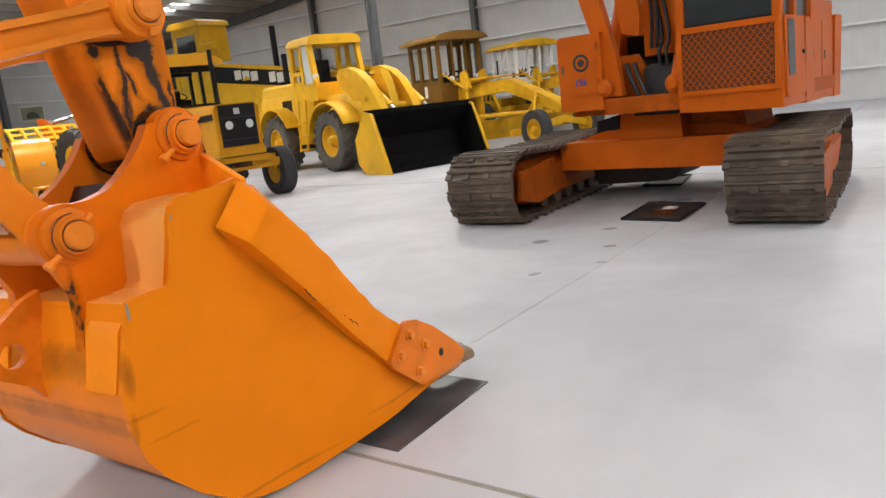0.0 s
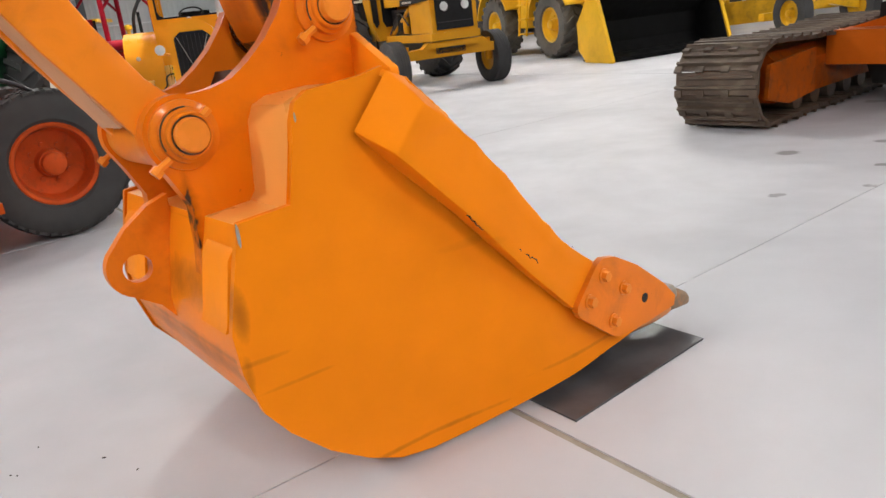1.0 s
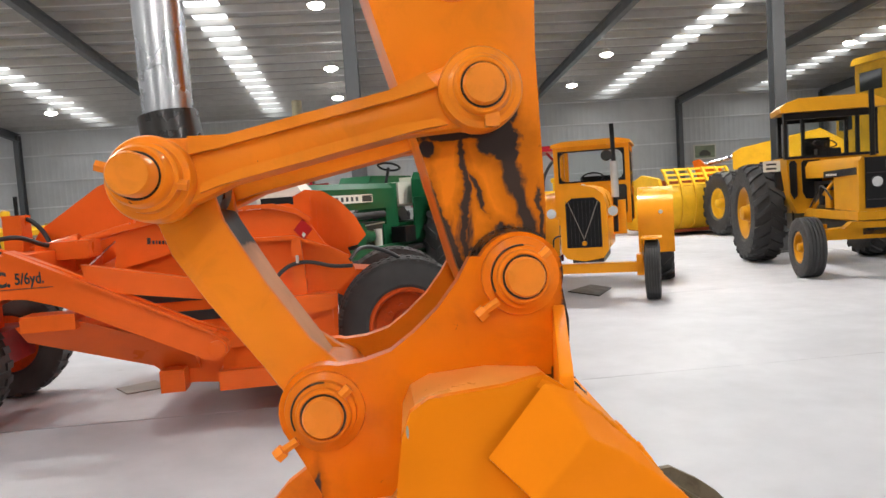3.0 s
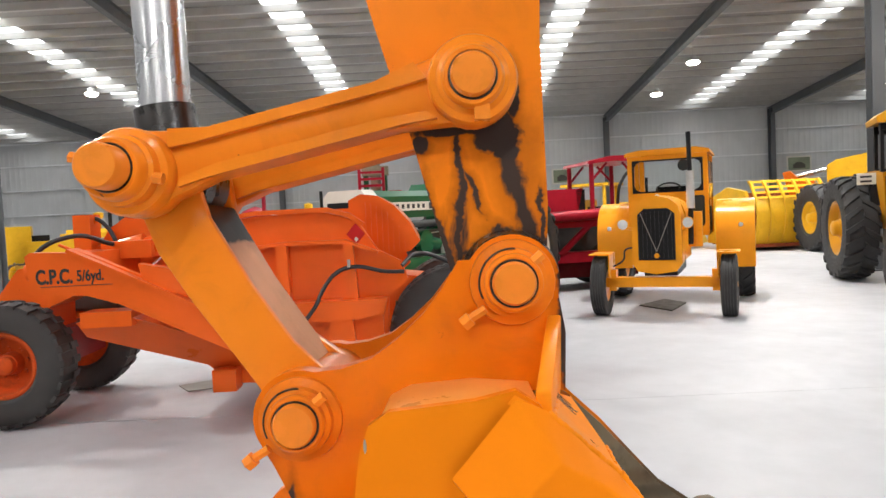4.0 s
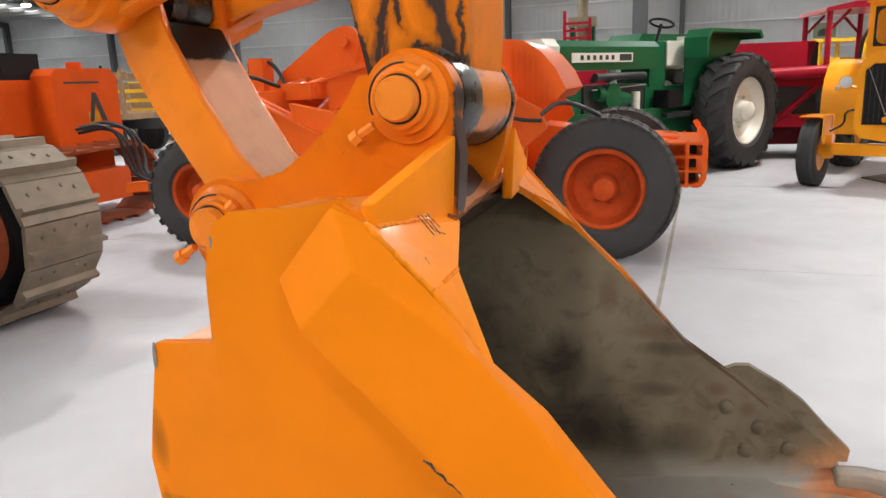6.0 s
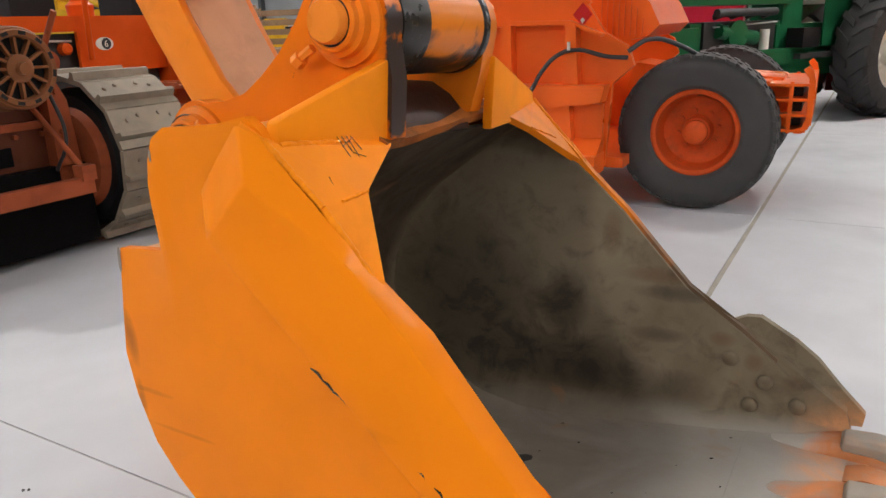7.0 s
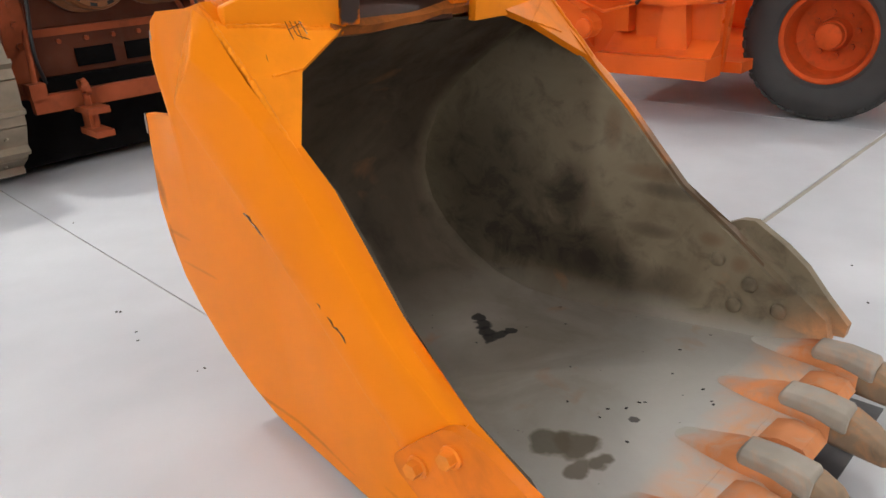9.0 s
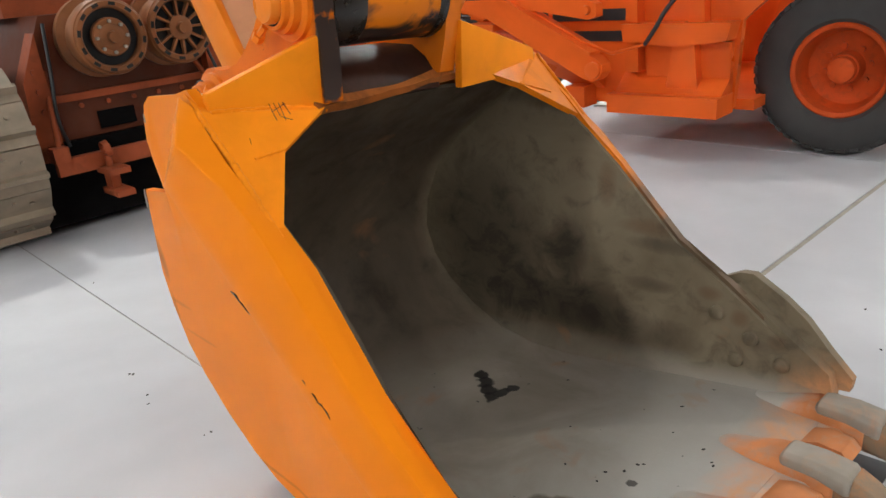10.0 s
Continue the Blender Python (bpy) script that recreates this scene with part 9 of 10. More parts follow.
P(ht, "cab", YEL, "box", -1.4, -0.1, -1.5, 0.1, 2.4, 4.3, bev=0.05)
P(ht, "cab_window", M_DGLASS, "box", -1.2, -0.35, -1.52, -1.5, 3.3, 4.0, bev=0.04)
P(ht, "cab_window", M_DGLASS, "box", -1.42, -1.4, -1.3, -0.1, 3.3, 4.0, bev=0.04)
P(ht, "cab_roof", YEL, "slab", [(-0.25, 5.85), (-0.2, 6.02), (-0.05, 6.12), (1.75, 6.12), (1.95, 6.02), (2.0, 5.85)], -1.6, 0.1, bev=0.06)
P(ht, "upper_cab", YEL, "box", -0.1, 1.9, -1.5, 0.0, 4.3, 5.9, bev=0.05)
P(ht, "upper_window", M_DGLASS, "box", 0.2, 1.5, -1.52, -1.5, 4.75, 5.5, bev=0.04)
for k in range(3):
    P(ht, "guard_rail", YEL, "rod", (1.9, -1.55, 4.4 + 0.3 * k), (2.9, -1.55, 4.4 + 0.3 * k), 0.03)
for x in (2.1, 2.5, 2.9):
    P(ht, "rail_post", YEL, "rod", (x, -1.55, 4.1), (x, -1.55, 5.0), 0.03)
P(ht, "exhaust_stack", M_BLACK, "rod", (6.1, -1.2, 3.6), (6.1, -1.2, 5.2), 0.12)
P(ht, "bonnet", YEL, "box", -2.6, -0.1, -1.2, 1.2, 1.3, 2.6, bev=0.08)
P(ht, "chassis", M_ENGINE, "box", -2.4, 7.2, -0.6, 0.6, 0.9, 1.5, bev=0.02)
for x in (-1.2, 5.2):
    wheel(ht, pose(x, -1.2, 0.95), 0.95, 0.6, 0.5, YEL, "lug", 20, bolts=8)
    wheel(ht, pose(x, 1.2, 0.95, 0, 0, 180), 0.95, 0.6, 0.5, YEL, "lug", 20, bolts=8)

# ---- yellow scraper bowl near the long wall ----
yb = thing("yellow_scraper", at(-14.9, 20.3, 30), "yellow motor scraper with a slatted top and large tyres", "scraper")
FIN = [(0.12, 2.04), (0.02, 2.05), (-0.12, 1.94), (-0.4, 1.5), (-0.5, 1.05), (-0.46, 0.7), (-0.3, 0.35), (0.1, 0.1), (0.1, 0.16), (-0.24, 0.42), (-0.38, 0.72), (-0.42, 1.05), (-0.33, 1.45), (-0.08, 1.86)]
for x in (0.45, 0.85, 1.28, 1.72, 2.15, 2.5):
    xslab(yb, "apron_fin", YEL, FIN, x - 0.035, x + 0.035, 0.01)
for y, z in ((0.06, 1.99), (-0.09, 1.83), (-0.19, 1.68), (-0.29, 1.53)):
    xslab(yb, "top_slat", YEL, [(y + 0.05, z + 0.05), (y - 0.02, z + 0.05), (y - 0.06, z - 0.02), (y + 0.02, z - 0.02)], 0.42, 2.53, 0.01)
xslab(yb, "apron_skin", YEL, [(-0.3, 1.5), (-0.41, 1.2), (-0.43, 1.0), (-0.38, 0.68), (-0.22, 0.36), (0.12, 0.1), (0.16, 0.15), (-0.17, 0.4), (-0.33, 0.7), (-0.38, 1.0), (-0.36, 1.2), (-0.26, 1.48)], 0.46, 2.5, 0.012)
for x0, x1 in ((0.3, 0.4), (2.54, 2.64)):
    xslab(yb, "bowl_side", YEL, [(-0.28, 0.12), (-0.34, 0.9), (0.05, 1.75), (1.2, 1.9), (2.7, 1.5), (2.7, 0.15)], x0, x1, 0.02)
P(yb, "bowl_back", RUST, "box", 0.4, 2.54, 0.9, 1.0, 0.2, 1.7, bev=0.02)
P(yb, "bowl_floor", RUST, "box", 0.4, 2.54, -0.1, 2.6, 0.1, 0.2, bev=0.02)
P(yb, "tow_lug", YEL, "lathe", [(0.0, 0.0), (0.0, 0.12), (0.08, 0.1), (0.08, 0.0)], (2.2, -0.45, 0.35), (0, -1, 0), 20)
for o in yb.children:
    o.matrix_basis = pose(1.5, 0.4, 0, 0, 0, 34) @ pose(-1.5, -0.4, 0) @ o.matrix_basis
P(yb, "gooseneck", YEL, "slab", [(2.75, 1.9), (2.75, 2.4), (3.0, 2.55), (5.2, 2.95), (6.0, 2.4), (5.6, 2.1), (3.2, 1.85)], 1.0, 1.7, bev=0.08)
P(yb, "steering_cylinder", M_CHROME, "rod", (1.9, 1.2, 2.12), (2.8, 1.2, 2.3), 0.07)
P(yb, "hitch", ORA, "slab", [(1.75, 1.5), (1.55, 2.25), (1.75, 2.3), (2.05, 2.0), (2.4, 2.0), (2.5, 1.5)], 1.0, 1.6, bev=0.05)
wheel(yb, pose(2.62, -0.84, 0.93, 0, 0, -60), 0.93, 0.6, 0.44, YEL, "lug", 20, bolts=8)
P(yb, "stub_axle", YEL, "rod", (2.62, -0.84, 0.93), (3.3, -0.45, 0.93), 0.12)
P(yb, "wheel_arm", YEL, "slab", [(3.1, 0.8), (3.1, 1.1), (3.5, 1.9), (3.7, 1.9), (3.4, 0.8)], -0.5, 1.2, bev=0.03)
for x in (6.2, 7.4):
    wheel(yb, pose(x, 0.4, 0.95), 0.95, 0.6, 0.5, YEL, "lug", 20, bolts=8)
    wheel(yb, pose(x, 2.3, 0.95, 0, 0, 180), 0.95, 0.6, 0.5, YEL, "lug", 20, bolts=8)
P(yb, "tractor_unit", YEL, "box", 4.6, 7.6, 0.6, 2.1, 0.9, 2.0, bev=0.08)


# ---- yellow motor graders by the gable wall ----
YEL3 = paint("old_grader_yellow_paint", (0.62, 0.34, 0.015), 0.42, 0.3, 0.5, 0.5, (0.1, 0.055, 0.02), 0.9, 0.15, 0.12)


def grader(m, can, label, cab_mat):
    g = thing("motor_grader", m, label, "motor grader", "graders by the wall")
    P(g, "main_beam", YEL3, "slab", [(-1.0, 1.3), (-0.6, 1.75), (3.0, 1.9), (4.9, 1.2), (5.2, 1.0), (5.1, 0.85), (2.9, 1.55), (-0.6, 1.4)], -0.18, 0.18, bev=0.03)
    eh = P(g, "engine_hood", YEL3, "box", -4.0, -1.2, -0.55, 0.55, 1.0, 2.0, bev=0.06)
    for k in range(6):
        P(eh, "louvre", M_BLACK, "box", -3.7 + 0.35 * k, -3.5 + 0.35 * k, -0.56, -0.54, 1.25, 1.75, bev=0.005)
    P(g, "rear_frame", YEL3, "box", -4.1, -0.6, -0.5, 0.5, 0.6, 1.0, bev=0.03)
    for s_ in (-1, 1):
        P(g, "tandem_case", YEL3, "slab", [(-3.5, 0.45), (-3.5, 0.75), (-2.6, 0.9), (-1.7, 0.75), (-1.7, 0.45)], s_ * 0.66 - 0.08, s_ * 0.66 + 0.08, bev=0.03)
        for x in (-3.3, -1.9):
            wheel(g, pose(x, s_ * 0.95, 0.6, 0, 0, 0 if s_ < 0 else 180), 0.6, 0.36, 0.32, YEL3, "lug", 18, bolts=8)
        wheel(g, pose(5.0, s_ * 0.9, 0.5, 0, 0, 0 if s_ < 0 else 180), 0.5, 0.28, 0.27, YEL3, "rib", bolts=6)
    P(g, "front_axle", YEL3, "slab", [(-0.85, 0.42), (-0.85, 0.58), (0, 0.78), (0.85, 0.58), (0.85, 0.42), (0, 0.6)], -0.08, 0.08, bev=0.02, m=Matrix.Translation((5, 0, 0)) @ Matrix.Rotation(radians(90), 4, "Z"))
    P(g, "blade", YEL3, "slab", [(1.3, 0.15), (1.5, 0.75), (1.58, 0.75), (1.45, 0.4), (1.42, 0.15)], -1.7, 1.7, bev=0.01)
    P(g, "blade_circle", YEL3, "lathe", [(0.0, 0.5), (0.0, 0.75), (0.1, 0.75), (0.1, 0.5)], (1.6, 0, 0.85), (0, 0, 1), 32)
    for s_ in (-1, 1):
        P(g, "lift_rod", YEL3, "rod", (1.6, s_ * 0.6, 0.9), (1.3, s_ * 0.35, 2.1), 0.05)
        P(g, "lift_crank", YEL3, "slab", [(1.1, 1.7), (1.0, 2.2), (1.25, 2.3), (1.5, 1.75)], s_ * 0.35 - 0.05, s_ * 0.35 + 0.05, bev=0.02)
        P(g, "draw_bar", YEL3, "rod", (1.6, s_ * 0.6, 0.9), (4.8, s_ * 0.1, 0.9), 0.06)
        P(g, "control_rod", YEL3, "rod", (-0.2, s_ * 0.3, 1.9), (2.4, s_ * 0.25, 2.0), 0.03)
        P(g, "control_rod", YEL3, "rod", (0.4, s_ * 0.22, 2.05), (3.6, s_ * 0.12, 1.95), 0.025)
        P(g, "lean_rod", YEL3, "rod", (4.7, s_ * 0.7, 0.9), (4.2, s_ * 0.15, 1.5), 0.035)
        P(g, "head_lamp", M_LENS, "lathe", [(-0.05, 0.0), (-0.04, 0.08), (0.02, 0.09), (0.08, 0.03), (0.08, 0.0)], (0.75, s_ * 0.5, 2.1), (-1, 0, 0), 16)
        P(g, "circle_motor", YEL3, "rod", (1.0, s_ * 0.3, 0.9), (1.0, s_ * 0.3, 1.5), 0.12)
        P(g, "scarifier_arm", YEL3, "rod", (3.6, s_ * 0.3, 0.4), (4.3, s_ * 0.2, 1.35), 0.05)
    P(g, "scarifier_bar", YEL3, "box", 3.5, 3.7, -0.6, 0.6, 0.3, 0.48, bev=0.02)
    for k in range(7):
        P(g, "lever", M_BLACK, "rod", (0.3, -0.45 + 0.15 * k, 1.6), (0.15, -0.45 + 0.15 * k, 2.35), 0.016)
    for s_ in (-1, 1):
        for x in (-1.1, -0.55, 0.0, 0.5):
            P(g, "cab_post", cab_mat, "box", x - 0.06, x + 0.06, s_ * 0.75 - 0.05, s_ * 0.75 + 0.05, 1.4, can, bev=0.012)
        if cab_mat is BROWN:
            for z0, z1 in ((1.15, 2.1), (can - 0.16, can + 0.02)):
                P(g, "cab_side", cab_mat, "box", -1.1, 0.5, s_ * 0.77 - 0.03, s_ * 0.77 + 0.03, z0, z1, bev=0.01)
            for x in (-0.82, -0.27, 0.25):
                P(g, "cab_window", M_GLASS, "box", x - 0.2, x + 0.2, s_ * 0.77 - 0.004, s_ * 0.77 + 0.004, 2.1, can - 0.16, bev=0)
            P(g, "notice", CREAM, "box", -0.35, -0.2, s_ * 0.82 - 0.005, s_ * 0.82 + 0.005, 1.6, 1.95, bev=0)
        else:
            P(g, "cab_side", cab_mat, "box", -1.1, 0.5, s_ * 0.77 - 0.03, s_ * 0.77 + 0.03, 1.4, 1.75, bev=0.01)
            P(g, "cab_brace", cab_mat, "rod", (-1.05, s_ * 0.77, 1.75), (-0.1, s_ * 0.77, can - 0.1), 0.035)
            P(g, "cab_brace", cab_mat, "rod", (0.5, s_ * 0.77, 1.8), (1.2, s_ * 0.5, 1.8), 0.035)
    P(g, "cab_front", cab_mat, "box", 0.46, 0.54, -0.75, 0.75, 1.3, 2.0, bev=0.01)
    P(g, "cab_back", cab_mat, "box", -1.14, -1.06, -0.75, 0.75, 1.3, 2.2, bev=0.01)
    for y in (-0.25, 0.25):
        P(g, "front_mullion", cab_mat, "box", 0.46, 0.54, y - 0.04, y + 0.04, 2.0, can, bev=0.01)
    P(g, "brace_bar", YEL3, "rod", (0.5, -0.7, 2.3), (1.5, -0.5, 1.7), 0.035)
    P(g, "canopy", cab_mat if cab_mat is BROWN else YEL3, "slab", [(-0.98, can - 0.04), (-0.95, can + 0.04), (-0.7, can + 0.15), (-0.3, can + 0.21), (0.3, can + 0.21), (0.7, can + 0.15), (0.95, can + 0.04), (0.98, can - 0.04)], -1.4, 0.8, bev=0.02, m=Matrix.Rotation(radians(90), 4, "Z") @ Matrix.Diagonal((1, -1, 1, 1)))
    P(g, "seat", M_BLACK, "box", -0.7, -0.25, -0.25, 0.25, 1.6, 2.2, bev=0.05)
    P(g, "steering_wheel", M_BLACK, "lathe", [(0.0, 0.2), (0.03, 0.23), (0.06, 0.2)], (0.2, 0, 2.2), (-0.5, 0, 0.85), 20)
    P(g, "exhaust_stack", M_BLACK, "rod", (-2.6, 0.2, 2.0), (-2.6, 0.2, 2.8), 0.05)
    return g


grader(HALL @ pose(18.0, 12.5, 0, 0, 0, -112), 3.3, "yellow motor grader with a brown timber-framed canopy cab", BROWN)
grader(HALL @ pose(23.2, 12.6, 0, 0, 0, -120), 3.1, "old yellow motor grader with a white open cab frame", M_WHITE)
grader(HALL @ pose(23.6, 21.8, 0, 0, 0, -120), 3.2, "yellow motor grader with a yellow canopy", YEL3)

# ---- red farm machines beside the green tractor ----
rm = thing("red_harvester", HALL @ pose(0.1, 13.2, 0, 0, 0, 8), "crimson farm machine with a canopy frame and grain box", "farm machine")
P(rm, "grain_box", CRIM, "slab", [(0.7, 1.48), (0.6, 1.92), (2.3, 1.92), (2.2, 1.48)], 0.4, 2.2, bev=0.03)
P(rm, "box_end", M_BLACK, "box", 2.18, 2.34, 0.4, 2.2, 1.5, 1.9, bev=0.02)
P(rm, "lower_beam", CRIM, "box", 0.4, 3.4, 0.1, 0.3, 1.2, 1.42, bev=0.03)
P(rm, "lower_beam", CRIM, "box", 0.4, 3.4, 0.1, 0.3, 0.55, 0.75, bev=0.03)
P(rm, "pressure_pipe", CRIM, "rod", (0.4, 0.0, 1.36), (3.2, 0.0, 1.46), 0.1)
for x in (0.6, 1.7, 2.6):
    P(rm, "diagonal_strut", CRIM, "rod", (x, 0.15, 0.65), (x + 0.75, 0.15, 1.35), 0.06)
P(rm, "under_body", paint("dark_red_paint", (0.1, 0.01, 0.012), 0.5), "box", 0.3, 3.3, 0.3, 1.8, 0.25, 0.6, bev=0.03)
P(rm, "engine", M_ENGINE, "box", 0.6, 3.0, 0.5, 1.6, 0.6, 1.3)
for x in (2.45, 3.35):
    for y in (0.3, 1.7):
        P(rm, "canopy_post", CRIM, "rod", (x, y, 1.4), (x, y, 2.4), 0.045)
        P(rm, "post_brace", CRIM, "rod", (x, y, 2.05), (x + (0.3 if x < 3 else -0.3), y, 2.38), 0.025)
P(rm, "canopy", CRIM, "slab", [(2.35, 2.36), (2.38, 2.42), (2.8, 2.5), (3.5, 2.5), (3.6, 2.4), (3.5, 2.38), (2.8, 2.4)], 0.2, 1.85, bev=0.02)
for x in (0.9, 2.8):
    for y, a in ((0.55, 0), (1.65, 180)):
        wheel(rm, pose(x, y, 0.45, 0, 0, a), 0.45, 0.25, 0.24, CRIM, "rib", bolts=6)
pipe("hydraulic_hose", [(2.9, 0.2, 1.6), (2.95, 0.1, 2.0), (3.2, 0.1, 2.2), (3.35, 0.15, 1.8)], 0.03, M_HOSE, rm)

rd = thing("red_gantry_machine", HALL @ pose(-5.2, 13.6, 0), "dark red lifting gantry on a small farm machine", "farm machine")
for x in (0.75, 1.55):
    P(rd, "gantry_post", CRIM, "box", x - 0.03, x + 0.03, 0.0, 0.06, 0.0, 2.6, bev=0.008)
P(rd, "gantry_beam", CRIM, "box", 0.72, 1.58, 0.0, 0.06, 2.56, 2.62, bev=0.008)
P(rd, "gantry_beam", CRIM, "box", 0.3, 1.58, 0.0, 0.05, 2.24, 2.29, bev=0.008)
P(rd, "gantry_brace", CRIM, "rod", (0.4, 0.03, 2.1), (1.1, 0.03, 2.58), 0.03)
P(rd, "pulley", M_BLACK, "rod", (1.1, 0.0, 2.5), (1.1, 0.06, 2.5), 0.07)
P(rd, "base_frame", CRIM, "box", 0.1, 1.7, -0.3, 1.2, 0.3, 0.7, bev=0.04)
P(rd, "hopper", CRIM, "lathe", [(0.0, 0.0), (0.0, 0.45), (0.7, 0.5), (1.1, 0.25), (1.2, 0.0)], (1.2, 0.7, 0.7), (0, 0, 1), 28)
for x in (0.3, 1.5):
    wheel(rd, pose(x, -0.4, 0.4), 0.4, 0.22, 0.2, CRIM, "rib", bolts=6)
    wheel(rd, pose(x, 1.2, 0.4, 0, 0, 180), 0.4, 0.22, 0.2, CRIM, "rib", bolts=6)

rs = thing("red_tractor", HALL @ pose(-2.6, 15.2, 0), "small red tractor with a ribbed stack guard", "tractor")
P(rs, "body", CRIM, "box", 0.0, 1.4, 0.0, 1.0, 0.5, 2.1, bev=0.06)
P(rs, "stack_frame", CRIM, "box", 0.5, 0.56, 0.2, 0.26, 2.0, 2.75, bev=0.01)
P(rs, "stack_frame", CRIM, "box", 1.0, 1.06, 0.2, 0.26, 2.0, 2.6, bev=0.01)
for k in range(3):
    P(rs, "guard_bar", CRIM, "box", 0.56, 1.0, 0.2, 0.26, 2.2 + 0.14 * k, 2.25 + 0.14 * k, bev=0.005)
for x in (0.2, 1.2):
    wheel(rs, pose(x, -0.15, 0.45), 0.45, 0.25, 0.24, CRIM, "rib", bolts=6)
    wheel(rs, pose(x, 1.15, 0.45, 0, 0, 180), 0.45, 0.25, 0.24, CRIM, "rib", bolts=6)

gp = thing("post_rig", HALL @ pose(-1.78, 15.9, 0), "olive green machine with a tall pipe post", "farm machine")
P(gp, "base", GREEN, "box", -0.8, 0.6, -0.4, 0.8, 0.0, 1.6, bev=0.06)
P(gp, "pipe_post", plain("khaki_pipe_paint", (0.3, 0.27, 0.17), 0.5), "rod", (0, 0, 1.6), (0, 0, 3.9), 0.11)
P(gp, "cross_head", plain("khaki_head_paint", (0.26, 0.24, 0.15), 0.5), "box", -0.28, 0.28, -0.12, 0.12, 2.45, 2.65, bev=0.03)
for x in (-0.2, 0.2):
    P(gp, "guide_rod", GREEN, "box", x - 0.05, x + 0.05, -0.1, 0.1, 1.6, 2.45, bev=0.01)


# ---- yellow bulldozers at the far left ----
def dozer(m, label, canopy=0.0, blade=True):
    z = thing("bulldozer", m, label, "bulldozer", "yellow bulldozers")
    for s_ in (-1, 1):
        track(z, s_ * 0.95, -1.6, 1.6, 0.38, 0.45, 0.22, M_TRACK, grouser=0.05)
        P(z, "track_frame", YEL, "box", s_ * 0.95 - 0.14, s_ * 0.95 + 0.14, -1.1, 1.1, 0.3, 0.6, bev=0.03)
    for k in range(4):
        for s_ in (-1, 1):
            P(z, "engine_pipe", YEL, "rod", (s_ * 0.5, -1.3 + 0.3 * k, 0.8 + 0.1 * (k % 2)), (s_ * 0.5, -1.2 + 0.3 * k, 1.32), 0.05 + 0.02 * (k % 3))
    for s_ in (-1, 1):
        P(z, "side_frame", YEL, "box", s_ * 0.52 - 0.03, s_ * 0.52 + 0.03, -1.7, 0.2, 0.62, 0.78, bev=0.01)
        P(z, "battery_box", YEL, "box", s_ * 0.62 - 0.08, s_ * 0.62 + 0.08, -0.15, 0.25, 0.75, 1.5, bev=0.02)
    P(z, "engine_hood", YEL, "slab", [(-0.45, 1.36), (-0.45, 1.5), (-0.36, 1.6), (0.36, 1.6), (0.45, 1.5), (0.45, 1.36)], -1.7, 0.1, bev=0.04)
    P(z, "engine", M_ENGINE, "box", -0.47, 0.47, -1.3, -0.2, 0.75, 1.3, bev=0.02)
    P(z, "radiator", YEL, "box", -0.5, 0.5, -1.85, -1.65, 0.6, 1.65, bev=0.04)
    P(z, "fuel_tank", YEL, "box", -0.6, 0.6, 0.9, 1.5, 0.8, 1.75, bev=0.06)
    P(z, "seat", M_BLACK, "box", -0.4, 0.4, 0.5, 0.9, 0.9, 1.5, bev=0.06)
    for s_ in (-1, 1):
        P(z, "arm_rest", YEL, "box", s_ * 0.6 - 0.12, s_ * 0.6 + 0.12, 0.1, 1.0, 0.8, 1.35, bev=0.04)
    P(z, "exhaust_stack", M_BLACK, "rod", (0.2, -1.0, 1.6), (0.2, -1.0, 2.4), 0.05)
    P(z, "air_cleaner", YEL, "lathe", [(0.0, 0.06), (0.25, 0.06), (0.3, 0.13), (0.42, 0.13), (0.46, 0.0)], (-0.2, -0.7, 1.6), (0, 0, 1), 20)
    if blade:
        P(z, "blade", YEL, "slab", [(-2.7, 0.1), (-2.55, 0.5), (-2.6, 1.0), (-2.5, 1.0), (-2.42, 0.5), (-2.6, 0.1)], -1.5, 1.5, bev=0.02, m=Matrix.Rotation(radians(90), 4, "Z") @ Matrix.Diagonal((1, -1, 1, 1)))
        for s_ in (-1, 1):
            P(z, "push_arm", YEL, "box", s_ * 1.3 - 0.08, s_ * 1.3 + 0.08, -2.5, 0.6, 0.35, 0.55, bev=0.03)
    if canopy:
        for x in (-0.65, 0.65):
            for y in (0.2, 1.5):
                P(z, "canopy_post", YEL, "box", x - 0.05, x + 0.05, y - 0.05, y + 0.05, 1.3, canopy, bev=0.01)
        P(z, "canopy", YEL, "box", -0.85, 0.85, 0.0, 1.7, canopy, canopy + 0.1, bev=0.03)
    return z


dozer(HALL @ pose(-10.4, 19.5, 0, 0, 0, 118), "yellow bulldozer with its engine side open")
dozer(HALL @ pose(-14.6, 19.4, 0, 0, 0, 126), "yellow bulldozer standing by a dark column")
dozer(HALL @ pose(-5.2, 22.5, 0, 0, 0, 85), "yellow bulldozer with a flat hood", 0.0, False)
dozer(HALL @ pose(-20.5, 21.0, 0, 0, 0, 135), "yellow bulldozer in the back row")
dozer(HALL @ pose(-17.6, 26.0, 0, 0, 0, 90), "yellow bulldozer under a flat canopy", 2.1)
dozer(HALL @ pose(5.5, 25.5, 0, 0, 0, 60), "yellow bulldozer behind the red machine", 2.2)

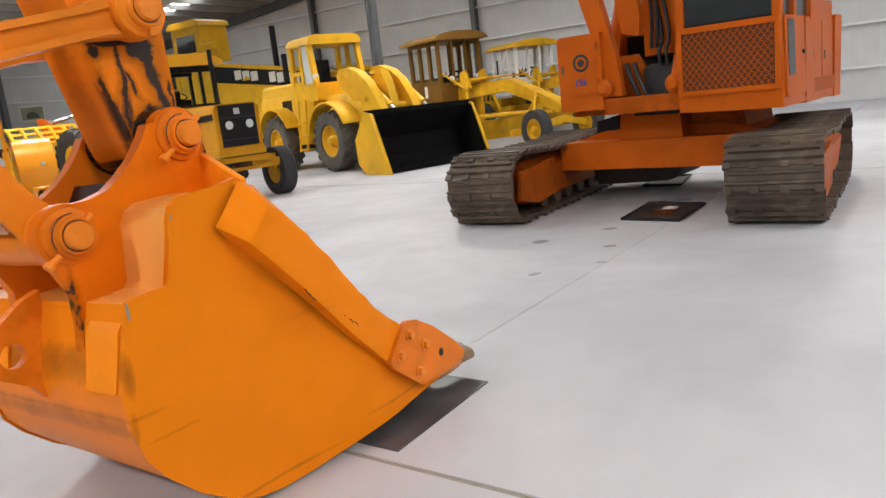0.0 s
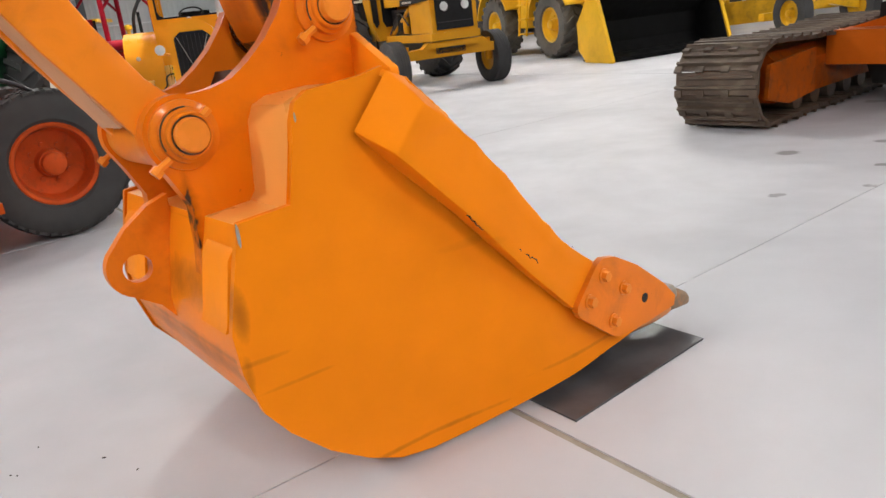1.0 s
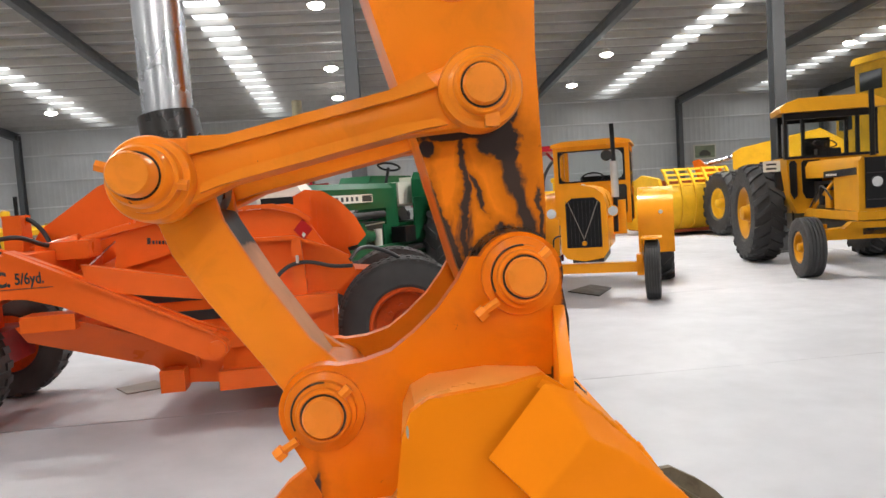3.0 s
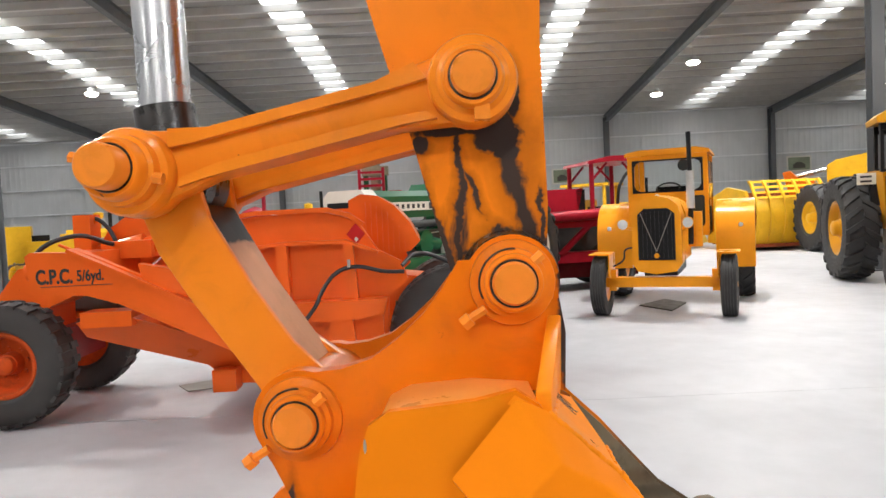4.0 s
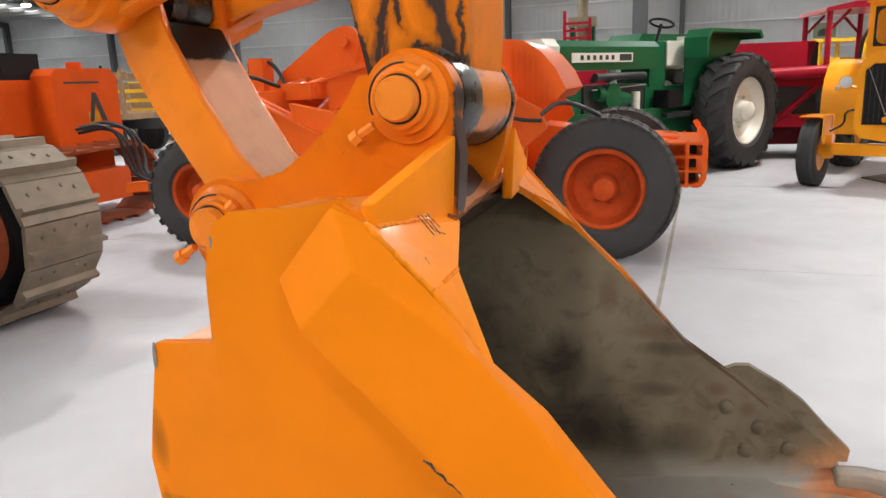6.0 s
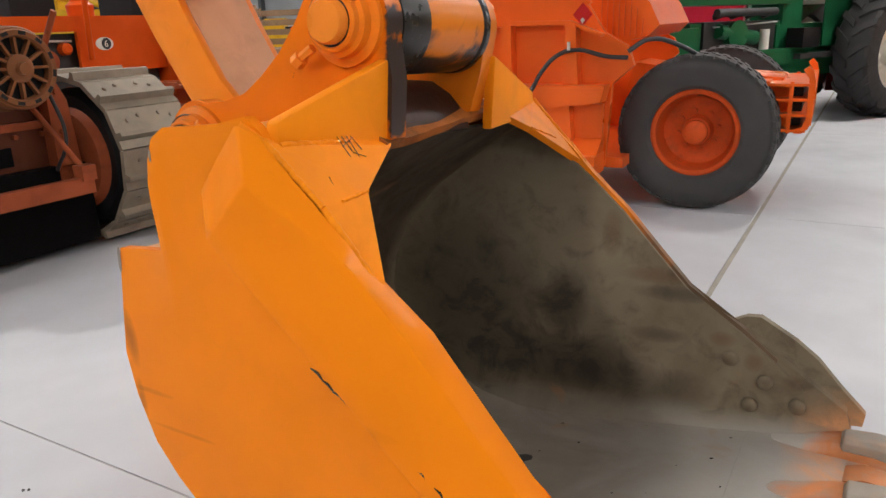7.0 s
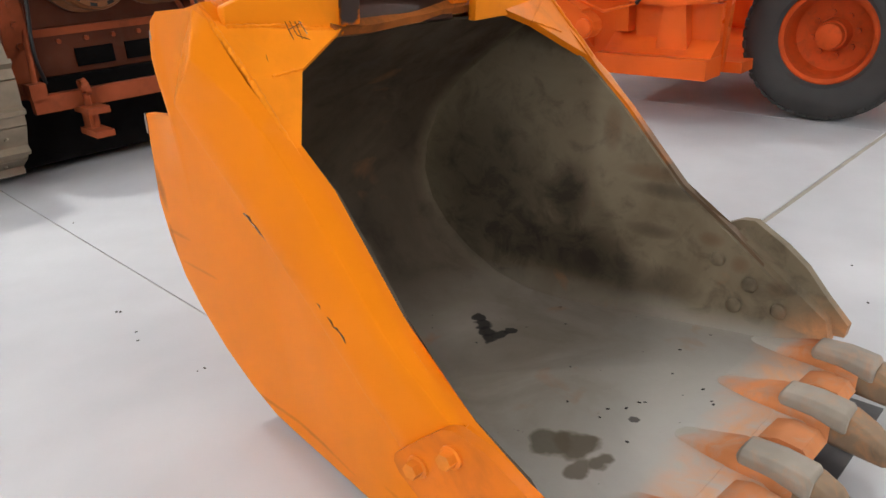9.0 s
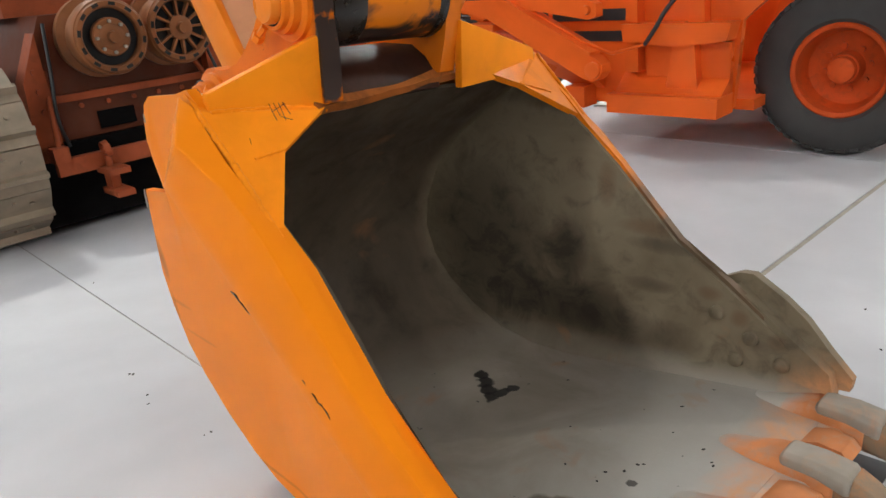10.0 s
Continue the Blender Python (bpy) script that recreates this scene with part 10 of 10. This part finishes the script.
# flat-deck trailer with slatted timber sides
tl = thing("timber_trailer", HALL @ pose(-15.8, 13.6, 0, 0, 0, 6), "old trailer with brown slatted timber sides", "trailer")
for k in range(4):
    P(tl, "side_board", WOOD, "box", 0.0, 4.0, 0.0, 0.04, 1.05 + 0.24 * k, 1.2 + 0.24 * k, bev=0.006)
    P(tl, "side_board", WOOD, "box", 0.0, 4.0, 1.8, 1.84, 1.05 + 0.24 * k, 1.2 + 0.24 * k, bev=0.006)
for x in (0.1, 1.3, 2.5, 3.8):
    P(tl, "stake", WOOD, "box", x, x + 0.1, -0.05, 0.0, 0.85, 2.0, bev=0.006)
P(tl, "deck", WOOD, "box", -0.1, 4.1, -0.1, 1.95, 0.85, 0.98, bev=0.01)
P(tl, "chassis", M_ENGINE, "box", -0.2, 4.4, 0.5, 1.3, 0.6, 0.85, bev=0.02)
for x in (0.7, 3.3):
    wheel(tl, pose(x, 0.1, 0.4), 0.4, 0.22, 0.2, M_ENGINE, "rib", bolts=6)
    wheel(tl, pose(x, 1.75, 0.4, 0, 0, 180), 0.4, 0.22, 0.2, M_ENGINE, "rib", bolts=6)
# yellow crane jib rising behind the trailer
jb = thing("yellow_crane", HALL @ pose(-21.0, 15.0, 0, 0, 0, 10), "yellow tractor crane with a sloping jib", "crane")
P(jb, "jib", YEL, "rod", (-0.5, 0.5, 2.6), (4.6, 0.5, 1.75), 0.09)
P(jb, "jib", YEL, "rod", (-0.5, 1.0, 2.6), (4.6, 1.0, 1.75), 0.09)
P(jb, "body", YEL, "box", -1.5, 1.0, -0.2, 1.7, 0.5, 2.2, bev=0.06)
P(jb, "post", YEL, "box", -0.7, -0.4, 0.4, 1.1, 2.1, 2.8, bev=0.03)
for x in (-1.0, 0.6):
    wheel(jb, pose(x, -0.35, 0.5), 0.5, 0.28, 0.26, YEL, "rib", bolts=6)
    wheel(jb, pose(x, 1.85, 0.5, 0, 0, 180), 0.5, 0.28, 0.26, YEL, "rib", bolts=6)


# framed pictures on the long wall
def picture(s, z, w, h):
    p = thing("framed_picture", HALL @ pose(s, D_WALL - 0.17, z), "pale framed picture of a machine on the wall", "picture", "wall pictures")
    P(p, "frame", CREAM, "box", 0, w, -0.03, 0.0, 0, h, bev=0.006)
    P(p, "print_field", plain("print_green", (0.25, 0.28, 0.18), 0.5, 0, 0.4, 2.0), "box", 0.08, w - 0.08, -0.036, -0.03, 0.08, h - 0.08, bev=0)
    P(p, "print_shape", plain("print_dark", (0.08, 0.07, 0.05), 0.5, 0, 0.4, 3.0), "slab", [(w * 0.25, h * 0.2), (w * 0.25, h * 0.45), (w * 0.4, h * 0.6), (w * 0.6, h * 0.58), (w * 0.75, h * 0.4), (w * 0.75, h * 0.2)], -0.04, -0.036, bev=0)
    return p


picture(5.4, 2.75, 1.15, 0.85)
picture(18.3, 2.8, 1.35, 0.85)
picture(-12.5, 2.6, 1.1, 0.8)
